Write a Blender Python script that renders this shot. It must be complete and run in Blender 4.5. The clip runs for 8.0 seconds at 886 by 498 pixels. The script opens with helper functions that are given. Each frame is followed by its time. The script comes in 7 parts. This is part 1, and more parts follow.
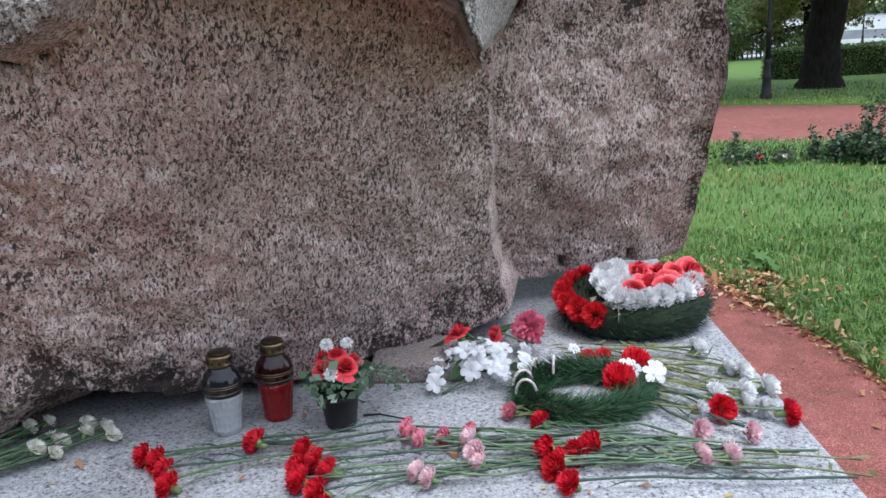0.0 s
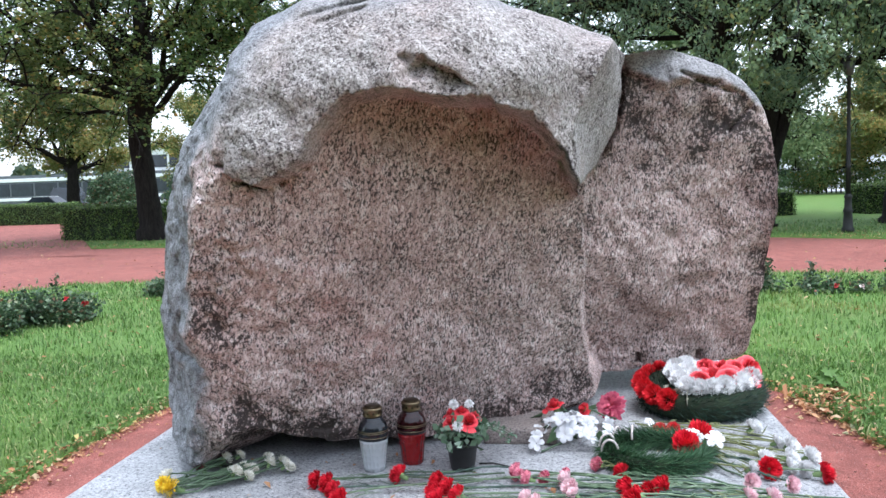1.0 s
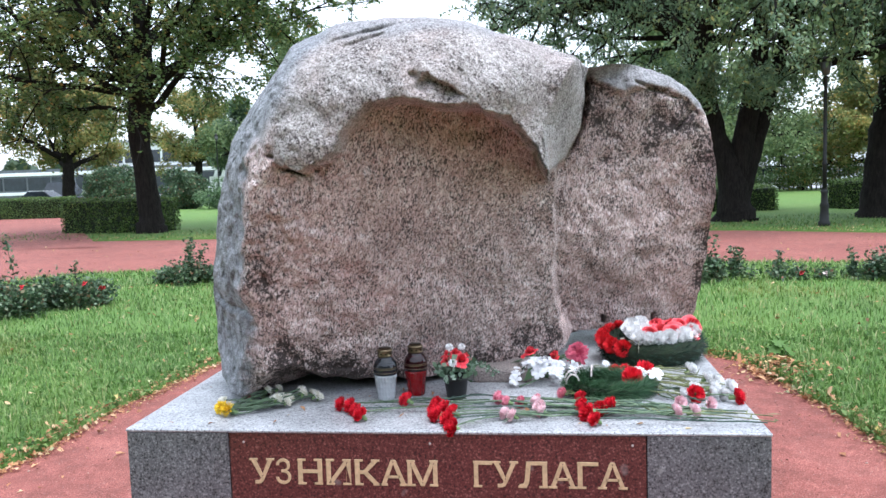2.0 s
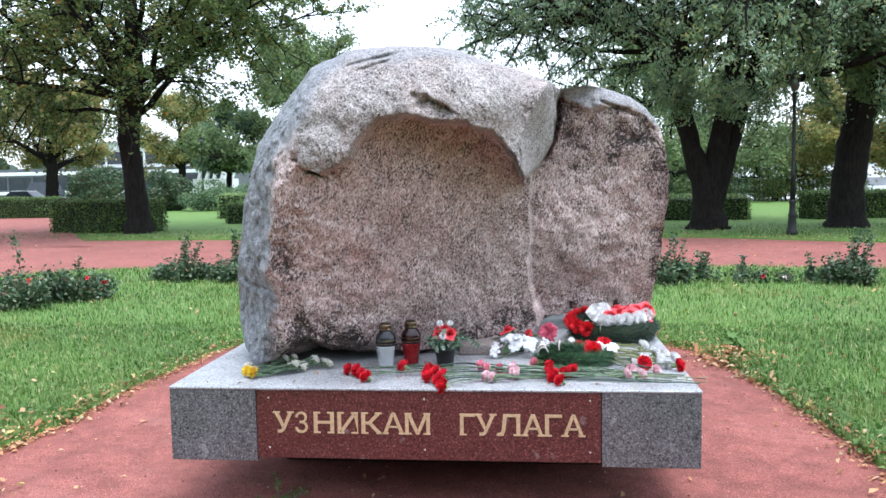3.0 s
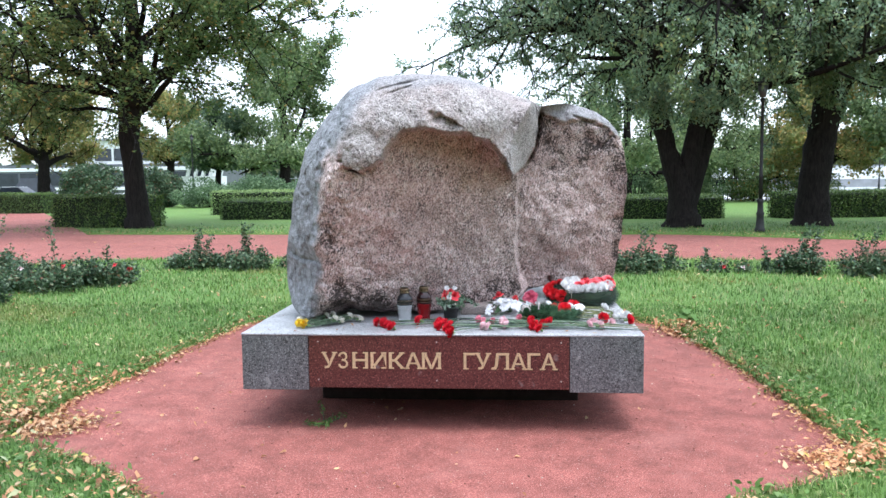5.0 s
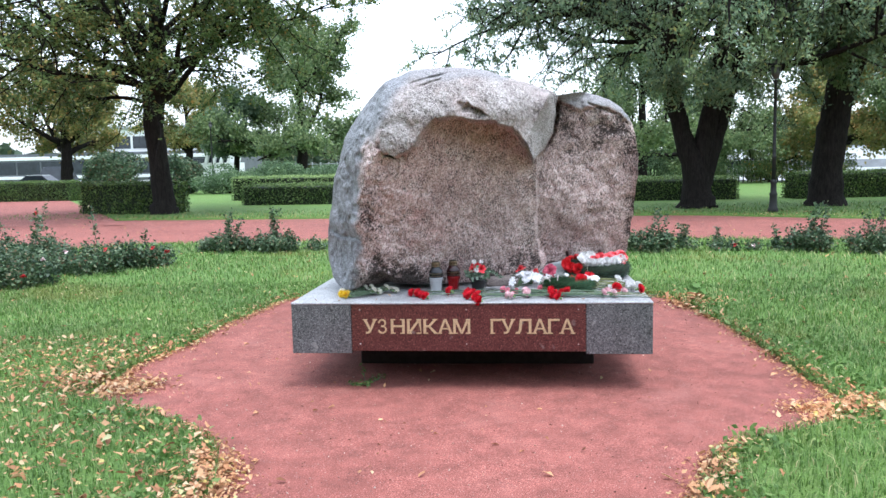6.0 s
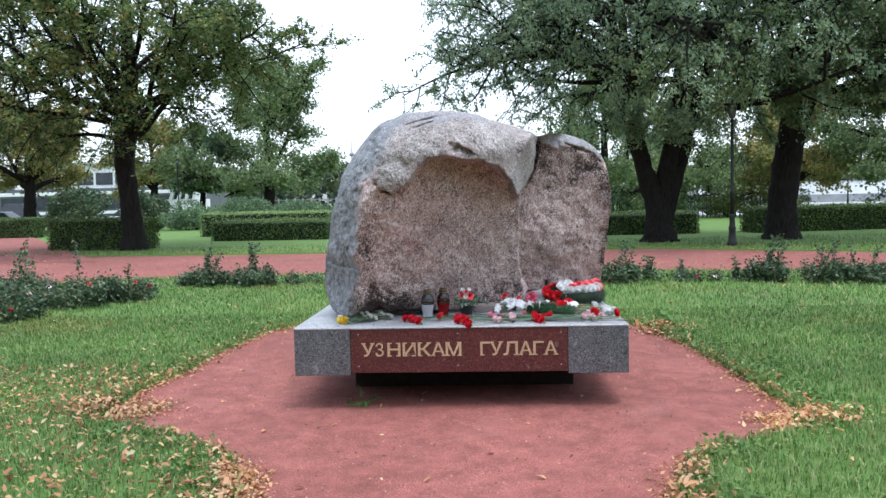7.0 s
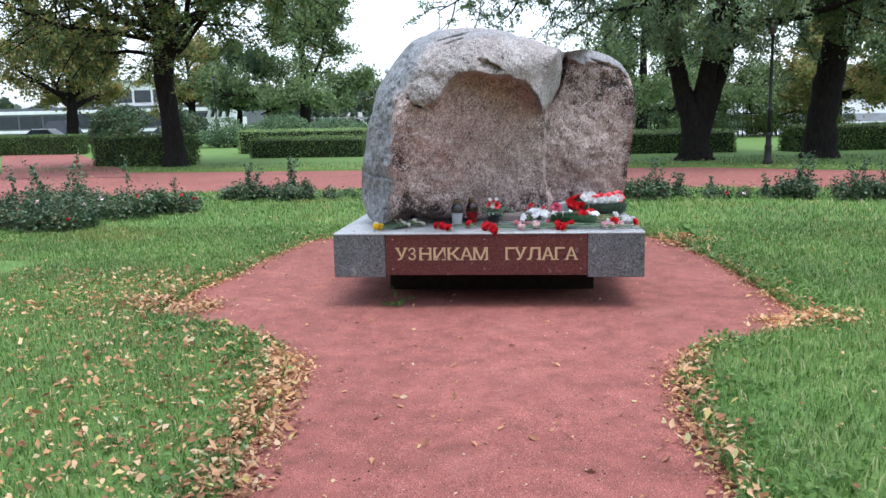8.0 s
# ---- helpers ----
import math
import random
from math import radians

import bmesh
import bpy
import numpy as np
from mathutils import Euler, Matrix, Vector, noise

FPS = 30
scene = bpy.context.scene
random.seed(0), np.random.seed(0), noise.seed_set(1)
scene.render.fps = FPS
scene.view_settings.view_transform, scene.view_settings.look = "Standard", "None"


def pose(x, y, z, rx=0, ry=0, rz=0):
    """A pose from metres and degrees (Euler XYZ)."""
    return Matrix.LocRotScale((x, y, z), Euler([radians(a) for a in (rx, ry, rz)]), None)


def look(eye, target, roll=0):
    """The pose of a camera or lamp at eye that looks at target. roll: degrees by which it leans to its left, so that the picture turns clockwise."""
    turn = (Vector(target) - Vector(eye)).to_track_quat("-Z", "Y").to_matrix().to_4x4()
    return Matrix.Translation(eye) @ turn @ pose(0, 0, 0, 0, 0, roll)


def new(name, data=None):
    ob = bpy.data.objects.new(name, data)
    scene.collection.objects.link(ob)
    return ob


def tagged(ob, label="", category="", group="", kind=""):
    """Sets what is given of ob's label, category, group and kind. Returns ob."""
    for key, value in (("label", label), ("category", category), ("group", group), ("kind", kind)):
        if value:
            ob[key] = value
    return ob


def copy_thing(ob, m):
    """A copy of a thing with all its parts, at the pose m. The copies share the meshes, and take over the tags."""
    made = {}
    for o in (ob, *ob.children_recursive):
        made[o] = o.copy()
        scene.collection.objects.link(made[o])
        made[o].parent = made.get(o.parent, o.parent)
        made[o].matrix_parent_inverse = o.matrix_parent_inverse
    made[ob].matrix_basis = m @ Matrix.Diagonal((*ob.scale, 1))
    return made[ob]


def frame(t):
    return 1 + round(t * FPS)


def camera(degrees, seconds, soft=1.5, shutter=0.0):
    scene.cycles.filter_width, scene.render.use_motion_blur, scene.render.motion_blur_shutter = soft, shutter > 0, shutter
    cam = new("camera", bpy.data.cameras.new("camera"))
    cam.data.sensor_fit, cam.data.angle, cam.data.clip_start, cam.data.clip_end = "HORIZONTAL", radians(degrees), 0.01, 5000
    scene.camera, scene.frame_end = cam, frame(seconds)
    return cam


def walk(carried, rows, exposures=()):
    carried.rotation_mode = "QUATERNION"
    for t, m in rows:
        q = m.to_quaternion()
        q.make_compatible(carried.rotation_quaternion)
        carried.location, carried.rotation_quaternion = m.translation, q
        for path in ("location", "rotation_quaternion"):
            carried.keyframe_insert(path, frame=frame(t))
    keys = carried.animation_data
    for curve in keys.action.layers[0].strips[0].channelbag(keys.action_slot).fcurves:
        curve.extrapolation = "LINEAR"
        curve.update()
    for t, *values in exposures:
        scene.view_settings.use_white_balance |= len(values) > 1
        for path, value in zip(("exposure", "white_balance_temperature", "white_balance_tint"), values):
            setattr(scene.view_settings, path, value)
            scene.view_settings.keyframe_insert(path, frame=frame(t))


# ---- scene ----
cam = camera(57.8, 8.0)
PATH = [
    (0, (0.453, -1.594, 1.658), (0.363, 0.344, 1.173), -3.0),
    (0.5, (0.419, -1.968, 1.68), (0.25, 0.0, 1.369), -1.9),
    (1, (0.384, -2.32, 1.681), (0.113, -0.346, 1.51), -2.0),
    (1.5, (0.341, -2.74, 1.66), (0.094, -0.761, 1.5), -1.7),
    (1.7, (0.385, -2.874, 1.654), (0.135, -0.898, 1.471), -1.9),
    (2.8, (0.503, -3.628, 1.637), (0.265, -1.65, 1.468), -1.2),
    (3, (0.479, -3.762, 1.633), (0.275, -1.78, 1.466), -1.0),
    (3.5, (0.509, -4.066, 1.634), (0.31, -2.085, 1.449), -1.6),
    (4, (0.563, -4.411, 1.637), (0.327, -2.439, 1.402), -1.3),
    (4.5, (0.531, -4.713, 1.641), (0.276, -2.738, 1.461), -0.8),
    (4.7, (0.489, -4.845, 1.634), (0.296, -2.86, 1.476), -0.4),
    (5.8, (0.424, -5.515, 1.593), (0.277, -3.533, 1.37), -0.8),
    (6, (0.407, -5.627, 1.617), (0.204, -3.648, 1.409), -1.2),
    (6.5, (0.303, -5.893, 1.61), (0.134, -3.903, 1.502), -0.6),
    (7, (0.236, -6.127, 1.614), (0.123, -4.134, 1.493), -1.3),
    (7.5, (0.303, -6.366, 1.559), (0.183, -4.38, 1.353), -1.7),
    (8, (0.319, -6.576, 1.574), (0.116, -4.612, 1.256), -1.2),
]
walk(cam, [(t, look(eye, target, roll)) for t, eye, target, roll in PATH],
     exposures=[(0.0, 0.72, 5750, 8), (0.5, 1.1, 5750, 8), (1.0, 1.15, 5750, 8), (1.7, 1.2, 5750, 8), (4.5, 1.28, 5750, 8), (6.0, 1.25, 5750, 8), (6.5, 1.12, 5750, 8), (7.0, 0.88, 5750, 8), (8.0, 0.92, 5750, 8)])

# ---- world, sun, exposure ----
SUN_EL, SUN_AZ = radians(76), radians(130)
world = bpy.data.worlds.new("overcast_sky")
scene.world = world
world.use_nodes = True
wn, wl = world.node_tree.nodes, world.node_tree.links
bg = wn["Background"]
sky = wn.new("ShaderNodeTexSky")
sky.sky_type = "NISHITA"
sky.sun_disc = False
sky.sun_elevation, sky.sun_rotation = SUN_EL, SUN_AZ
sky.air_density, sky.dust_density, sky.ozone_density = 1.0, 2.0, 1.0
grey = wn.new("ShaderNodeHueSaturation")
grey.inputs["Saturation"].default_value = 0.25
grey.inputs["Value"].default_value = 1.45
wl.new(sky.outputs[0], grey.inputs["Color"])
wl.new(grey.outputs[0], bg.inputs["Color"])
bg.inputs["Strength"].default_value = 0.15
sun_data = bpy.data.lights.new("sun", "SUN")
sun_data.energy, sun_data.angle, sun_data.color = 1.2, radians(32), (1.0, 0.98, 0.96)
sun = new("sun", sun_data)
sun.matrix_world = look((0, 0, 30), (0 - math.sin(SUN_AZ) * 30 / math.tan(SUN_EL), 0 - math.cos(SUN_AZ) * 30 / math.tan(SUN_EL), 0))


# ---- materials ----
def mat(name):
    m = bpy.data.materials.new(name)
    m.use_nodes = True
    n, l = m.node_tree.nodes, m.node_tree.links
    return m, n, l, n["Principled BSDF"]


def coords(n, l, scale=(1, 1, 1), kind="Object"):
    tc, mp = n.new("ShaderNodeTexCoord"), n.new("ShaderNodeMapping")
    mp.inputs["Scale"].default_value = scale
    l.new(tc.outputs[kind], mp.inputs["Vector"])
    return mp.outputs[0]


def tex_noise(n, l, vec, scale, detail=4.0, rough=0.55, distort=0.0):
    t = n.new("ShaderNodeTexNoise")
    t.inputs["Scale"].default_value = scale
    t.inputs["Detail"].default_value = detail
    t.inputs["Roughness"].default_value = rough
    t.inputs["Distortion"].default_value = distort
    if vec is not None:
        l.new(vec, t.inputs["Vector"])
    return t.outputs["Fac"]


def ramp(n, l, fac, *stops):
    r = n.new("ShaderNodeValToRGB")
    e = r.color_ramp.elements
    while len(e) < len(stops):
        e.new(0.5)
    for k, (p, c) in zip(e, stops):
        k.position = p
        k.color = (*c, 1) if not isinstance(c, (int, float)) else (c, c, c, 1)
    l.new(fac, r.inputs["Fac"])
    return r.outputs["Color"]


def mix(n, l, fac, a, b, mode="MIX"):
    m = n.new("ShaderNodeMix")
    m.data_type, m.blend_type = "RGBA", mode
    for sock, v in ((m.inputs[0], fac), (m.inputs[6], a), (m.inputs[7], b)):
        if hasattr(v, "is_linked"):
            l.new(v, sock)
        elif isinstance(v, (int, float)):
            sock.default_value = v
        else:
            sock.default_value = (*v, 1)
    return m.outputs[2]


def bump(n, l, bsdf, height, strength=0.4, dist=0.01):
    b = n.new("ShaderNodeBump")
    b.inputs["Strength"].default_value = strength
    b.inputs["Distance"].default_value = dist
    l.new(height, b.inputs["Height"])
    l.new(b.outputs[0], bsdf.inputs["Normal"])


def simple(name, colour, rough=0.6, metal=0.0, vary=0.15, scale=30.0, relief=0.0):
    """Plain coloured material with two scales of variation."""
    m, n, l, b = mat(name)
    v = coords(n, l)
    f = tex_noise(n, l, v, scale, 5.0)
    g = tex_noise(n, l, v, scale * 0.17, 3.0)
    dark = tuple(max(0.0, c * (1 - 1.6 * vary)) for c in colour)
    light = tuple(min(1.0, c * (1 + 1.2 * vary)) for c in colour)
    c1 = ramp(n, l, f, (0.3, dark), (0.7, light))
    c2 = ramp(n, l, g, (0.3, (1 - vary,) * 3), (0.75, (1, 1, 1)))
    l.new(mix(n, l, 1.0, c1, c2, "MULTIPLY"), b.inputs["Base Color"])
    b.inputs["Roughness"].default_value = rough
    b.inputs["Metallic"].default_value = metal
    if relief:
        bump(n, l, b, f, 0.5, relief)
    return m


def foliage(name, stops, rough=0.55, through_light=0.35, patches=True, gloss=0.3, turning=0.0):
    """Leaves: colour varies from leaf to leaf; thin, so some light passes."""
    m, n, l, b = mat(name)
    geo = n.new("ShaderNodeNewGeometry")
    col = ramp(n, l, geo.outputs["Random Per Island"], *stops)
    if patches:
        big = tex_noise(n, l, coords(n, l), 0.6, 2.0)
        col = mix(n, l, 1.0, col, ramp(n, l, big, (0.3, (0.72, 0.75, 0.72)), (0.7, (1.15, 1.12, 1.0))), "MULTIPLY")
    if turning:
        autumn = tex_noise(n, l, coords(n, l), 0.42, 4.0, 0.6)
        col = mix(n, l, ramp(n, l, autumn, (0.55, 0.0), (0.68, turning)), col, (0.32, 0.19, 0.05))
    l.new(col, b.inputs["Base Color"])
    b.inputs["Roughness"].default_value = rough
    b.inputs["Specular IOR Level"].default_value = gloss
    tr = n.new("ShaderNodeBsdfTranslucent")
    l.new(col, tr.inputs["Color"])
    ms = n.new("ShaderNodeMixShader")
    ms.inputs[0].default_value = through_light
    l.new(b.outputs[0], ms.inputs[1])
    l.new(tr.outputs[0], ms.inputs[2])
    l.new(ms.outputs[0], n["Material Output"].inputs["Surface"])
    return m


def granite(name, base, light, dark, grain=140.0, rough=0.55, relief=0.0008, blotch=0.2):
    m, n, l, b = mat(name)
    v = coords(n, l)
    a = tex_noise(n, l, v, grain, 3.0, 0.7)
    c = ramp(n, l, a, (0.36, dark), (0.47, base), (0.56, base), (0.66, light))
    vo = n.new("ShaderNodeTexVoronoi")
    vo.inputs["Scale"].default_value = grain * 1.1
    l.new(v, vo.inputs["Vector"])
    c = mix(n, l, ramp(n, l, vo.outputs["Distance"], (0.1, 0.75), (0.28, 0.0)), c, dark)
    big = tex_noise(n, l, v, 5.0, 6.0, 0.65)
    c = mix(n, l, 1.0, c, ramp(n, l, big, (0.3, (1 - blotch,) * 3), (0.7, (1 + blotch * 0.5,) * 3)), "MULTIPLY")
    spots = tex_noise(n, l, v, 11.0, 2.0, 0.5)
    c = mix(n, l, ramp(n, l, spots, (0.66, 0.0), (0.74, 0.28)), c, (0.5, 0.5, 0.49))
    l.new(c, b.inputs["Base Color"])
    b.inputs["Roughness"].default_value = rough
    bump(n, l, b, a, 0.35, relief)
    return m


def attribute(n, name):
    a = n.new("ShaderNodeAttribute")
    a.attribute_name = name
    return a.outputs["Fac"]


def boulder_material():
    """Coarse pink granite: split faces, grey weathered skin, bluish lichens, dark crust; painted skylight and shade."""
    m, n, l, b = mat("boulder_granite")
    v = coords(n, l)
    tall = coords(n, l, (1.0, 1.0, 0.48))
    cluster = tex_noise(n, l, v, 6.0, 6.0, 0.7, 0.4)
    grain = tex_noise(n, l, tall, 140.0, 3.5, 0.65, 0.5)
    speck = tex_noise(n, l, v, 190.0, 2.0, 0.6, 0.3)
    grit = tex_noise(n, l, v, 105.0, 3.5, 0.68, 0.6)

    def crystals(vec, scale, *stops):
        t = n.new("ShaderNodeTexVoronoi")
        t.inputs["Scale"].default_value = scale
        t.inputs["Randomness"].default_value = 1.0
        l.new(vec, t.inputs["Vector"])
        sep = n.new("ShaderNodeSeparateColor")
        l.new(t.outputs["Color"], sep.inputs["Color"])
        return ramp(n, l, sep.outputs[0], *stops)

    def shifted(fac, by, amount, offset=0.0):
        """fac - amount * (by - offset)"""
        t = n.new("ShaderNodeMath")
        t.operation = "MULTIPLY_ADD"
        l.new(by, t.inputs[0])
        t.inputs[1].default_value = -amount
        t.inputs[2].default_value = amount * offset
        u = n.new("ShaderNodeMath")
        u.operation = "ADD"
        l.new(fac, u.inputs[0])
        l.new(t.outputs[0], u.inputs[1])
        return u.outputs[0]

    # split face: pinkish feldspar grains with upright dark flecks that gather in clusters
    fresh = crystals(tall, 120.0, (0.0, (0.40, 0.28, 0.256)), (0.4, (0.61, 0.46, 0.428)), (0.75, (0.73, 0.585, 0.55)), (1.0, (0.85, 0.745, 0.715)))
    # weathered skin: greyer, finely speckled
    old = crystals(v, 130.0, (0.0, (0.25, 0.225, 0.215)), (0.4, (0.39, 0.35, 0.335)), (0.75, (0.49, 0.445, 0.425)), (1.0, (0.63, 0.59, 0.57)))
    c = mix(n, l, attribute(n, "weathered"), fresh, old)
    # rosy and rusty mineral patches
    pink = tex_noise(n, l, coords(n, l, (1.4, 1.0, 0.8)), 2.2, 6.0, 0.6)
    c = mix(n, l, ramp(n, l, pink, (0.50, 0.0), (0.68, 0.26)), c, (0.46, 0.27, 0.235))
    broken = ramp(n, l, tex_noise(n, l, v, 16.0, 8.0, 0.75), (0.38, 0.0), (0.62, 0.5))
    c = mix(n, l, mix(n, l, 1.0, ramp(n, l, attribute(n, "rosy"), (0.05, 0.0), (0.9, 1.0)), broken, "MULTIPLY"), c, (0.44, 0.17, 0.145))
    rust = tex_noise(n, l, coords(n, l, (0.9, 1.3, 1.0)), 2.7, 7.0, 0.7)
    c = mix(n, l, ramp(n, l, rust, (0.58, 0.0), (0.72, 0.35)), c, (0.33, 0.21, 0.13))
    stain = tex_noise(n, l, coords(n, l, (1.0, 1.0, 0.8)), 1.9, 9.0, 0.72, 0.4)
    c = mix(n, l, ramp(n, l, stain, (0.46, 0.0), (0.64, 0.38)), c, (0.21, 0.15, 0.135))
    # dark mica flecks, upright on the split faces, finer on the weathered skin
    upright = ramp(n, l, shifted(grain, cluster, 0.34, 0.5), (0.425, 0.96), (0.47, 0.0))
    finer = ramp(n, l, shifted(grit, cluster, 0.35, 0.5), (0.415, 0.92), (0.465, 0.0))
    c = mix(n, l, mix(n, l, attribute(n, "weathered"), upright, finer), c, (0.055, 0.042, 0.041))
    c = mix(n, l, ramp(n, l, speck, (0.375, 0.8), (0.43, 0.0)), c, (0.10, 0.078, 0.075))
    # wavy upright streaks of lichens, their bluish tone painted in for skylight
    wavy = tex_noise(n, l, coords(n, l, (1.0, 0.8, 0.3)), 34.0, 6.0, 0.65, 1.0)
    blue = ramp(n, l, mix(n, l, 0.5, wavy, grit), (0.38, (0.075, 0.078, 0.086)), (0.46, (0.20, 0.207, 0.225)), (0.58, (0.37, 0.378, 0.40)))
    blue = mix(n, l, ramp(n, l, speck, (0.38, 0.8), (0.45, 0.0)), blue, (0.07, 0.07, 0.076))
    c = mix(n, l, attribute(n, "lichen_skylight"), c, blue)
    # dark crust in pits, and shade painted into the lip's creases
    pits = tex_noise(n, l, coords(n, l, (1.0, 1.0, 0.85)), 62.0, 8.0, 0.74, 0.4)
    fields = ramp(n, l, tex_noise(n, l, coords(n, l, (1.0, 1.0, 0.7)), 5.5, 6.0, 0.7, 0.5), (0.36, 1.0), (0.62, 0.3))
    field_here = mix(n, l, 1.0, attribute(n, "crust_and_shade"), fields, "MULTIPLY")
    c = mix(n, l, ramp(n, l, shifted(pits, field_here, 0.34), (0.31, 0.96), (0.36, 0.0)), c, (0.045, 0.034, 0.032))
    l.new(c, b.inputs["Base Color"])
    b.inputs["Roughness"].default_value = 0.85
    b.inputs["Specular IOR Level"].default_value = 0.35
    h = mix(n, l, 0.5, grain, pits)
    h = mix(n, l, 0.35, h, grit)
    bump(n, l, b, h, 1.0, 0.015)
    return m


def gravel_material():
    m, n, l, b = mat("red_crushed_gravel")
    v = coords(n, l)
    g1 = tex_noise(n, l, v, 150.0, 4.0, 0.75)
    g2 = tex_noise(n, l, v, 5.0, 7.0, 0.68)
    g3 = tex_noise(n, l, v, 0.5, 4.0, 0.6, 0.4)
    c = ramp(n, l, g1, (0.34, (0.075, 0.017, 0.014)), (0.5, (0.24, 0.07, 0.054)), (0.64, (0.45, 0.185, 0.15)))
    c = mix(n, l, 1.0, c, ramp(n, l, g2, (0.34, (0.66, 0.62, 0.60)), (0.66, (1.14, 1.12, 1.12))), "MULTIPLY")
    c = mix(n, l, 1.0, c, ramp(n, l, g3, (0.35, (0.84, 0.80, 0.79)), (0.65, (1.08, 1.09, 1.10))), "MULTIPLY")
    sandy = tex_noise(n, l, v, 1.1, 5.0, 0.7, 0.5)
    c = mix(n, l, ramp(n, l, sandy, (0.55, 0.0), (0.72, 0.25)), c, (0.38, 0.17, 0.145))
    chips = n.new("ShaderNodeTexVoronoi")
    chips.inputs["Scale"].default_value = 48.0
    l.new(v, chips.inputs["Vector"])
    c = mix(n, l, ramp(n, l, chips.outputs["Distance"], (0.05, 0.8), (0.14, 0.0)), c, (0.62, 0.47, 0.43))
    l.new(c, b.inputs["Base Color"])
    b.inputs["Roughness"].default_value = 0.92
    bump(n, l, b, mix(n, l, 0.4, g1, g2), 0.7, 0.009)
    return m


def turf_material():
    m, n, l, b = mat("lawn_turf")
    v = coords(n, l)
    f = tex_noise(n, l, v, 60.0, 4.0, 0.7)
    g = tex_noise(n, l, v, 0.7, 5.0, 0.6)
    c = ramp(n, l, f, (0.3, (0.045, 0.09, 0.016)), (0.55, (0.10, 0.19, 0.032)), (0.75, (0.16, 0.27, 0.055)))
    c = mix(n, l, ramp(n, l, g, (0.45, 0.0), (0.72, 0.28)), c, (0.17, 0.17, 0.045))
    l.new(c, b.inputs["Base Color"])
    b.inputs["Roughness"].default_value = 0.9
    bump(n, l, b, f, 0.8, 0.02)
    return m


def bark_material(name, dark=(0.006, 0.005, 0.005), light=(0.026, 0.022, 0.019)):
    m, n, l, b = mat(name)
    f = tex_noise(n, l, coords(n, l, (1, 1, 0.22)), 16.0, 6.0, 0.7, 0.6)
    l.new(ramp(n, l, f, (0.35, dark), (0.7, light)), b.inputs["Base Color"])
    b.inputs["Roughness"].default_value = 0.9
    b.inputs["Specular IOR Level"].default_value = 0.12
    bump(n, l, b, f, 0.9, 0.04)
    return m


M_BOULDER = boulder_material()
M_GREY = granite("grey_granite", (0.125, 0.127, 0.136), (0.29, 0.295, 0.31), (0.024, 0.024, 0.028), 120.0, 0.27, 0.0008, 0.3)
# top slab: paler and rougher than the grey of the sides
M_GREYTOP = granite("pale_grey_granite", (0.37, 0.374, 0.39), (0.60, 0.605, 0.62), (0.055, 0.055, 0.06), 105.0, 0.4, 0.001, 0.28)
M_RED = granite("red_polished_granite", (0.095, 0.026, 0.025), (0.27, 0.12, 0.105), (0.012, 0.004, 0.005), 100.0, 0.28, 0.0003, 0.15)
M_ROCK = granite("rough_pink_granite", (0.28, 0.23, 0.21), (0.42, 0.37, 0.35), (0.07, 0.06, 0.06), 130.0, 0.85, 0.004)
M_GOLD = simple("gilded_cut", (0.60, 0.45, 0.27), 0.5, 0.2, 0.12, 60.0, 0.001)
# concrete colour lowered to carry the shade beneath the slab
M_CONCRETE = simple("shaded_concrete", (0.028, 0.02, 0.018), 0.9, 0.0, 0.25, 20.0, 0.004)
M_GRAVEL = gravel_material()
M_TURF = turf_material()
M_BARK = bark_material("dark_bark")
M_BLADE = foliage("grass_blades", [(0.0, (0.052, 0.110, 0.026)), (0.35, (0.102, 0.20, 0.042)), (0.7, (0.162, 0.275, 0.07)), (0.9, (0.25, 0.345, 0.13)), (1.0, (0.45, 0.40, 0.23))], 0.5, 0.35, True, 0.3, 0.26)
M_LINDEN = foliage("linden_leaves", [(0.0, (0.06, 0.11, 0.04)), (0.5, (0.125, 0.20, 0.07)), (0.85, (0.20, 0.265, 0.095)), (0.95, (0.28, 0.26, 0.085)), (1.0, (0.42, 0.26, 0.08))], 0.42, 0.5, True, 0.4, 0.2)
M_WILLOW = foliage("elm_leaves", [(0.0, (0.13, 0.215, 0.14)), (0.5, (0.22, 0.325, 0.21)), (0.85, (0.30, 0.40, 0.25)), (1.0, (0.34, 0.36, 0.14))], 0.36, 0.55, True, 0.5)
# elm leaves darkened, the dense crown's shade painted into their colour
M_SHADEDELM = foliage("shaded_elm_leaves", [(0.0, (0.08, 0.135, 0.07)), (0.5, (0.145, 0.22, 0.11)), (0.9, (0.215, 0.29, 0.14)), (1.0, (0.32, 0.29, 0.10))], 0.42, 0.5, True, 0.4, 0.15)
# far trees: paler leaves, with haze and skylight painted into the colour
M_FARGREEN = foliage("hazy_green_leaves", [(0.0, (0.10, 0.16, 0.075)), (0.5, (0.17, 0.24, 0.11)), (1.0, (0.27, 0.33, 0.16))], 0.5, 0.5)
M_FARYELLOW = foliage("hazy_yellowing_leaves", [(0.0, (0.16, 0.2, 0.07)), (0.5, (0.25, 0.27, 0.10)), (0.85, (0.38, 0.32, 0.12)), (1.0, (0.48, 0.30, 0.12))], 0.5, 0.5)
M_FARBLUE = foliage("hazy_bluish_leaves", [(0.0, (0.075, 0.13, 0.085)), (0.5, (0.13, 0.20, 0.13)), (1.0, (0.2, 0.27, 0.18))], 0.5, 0.5)
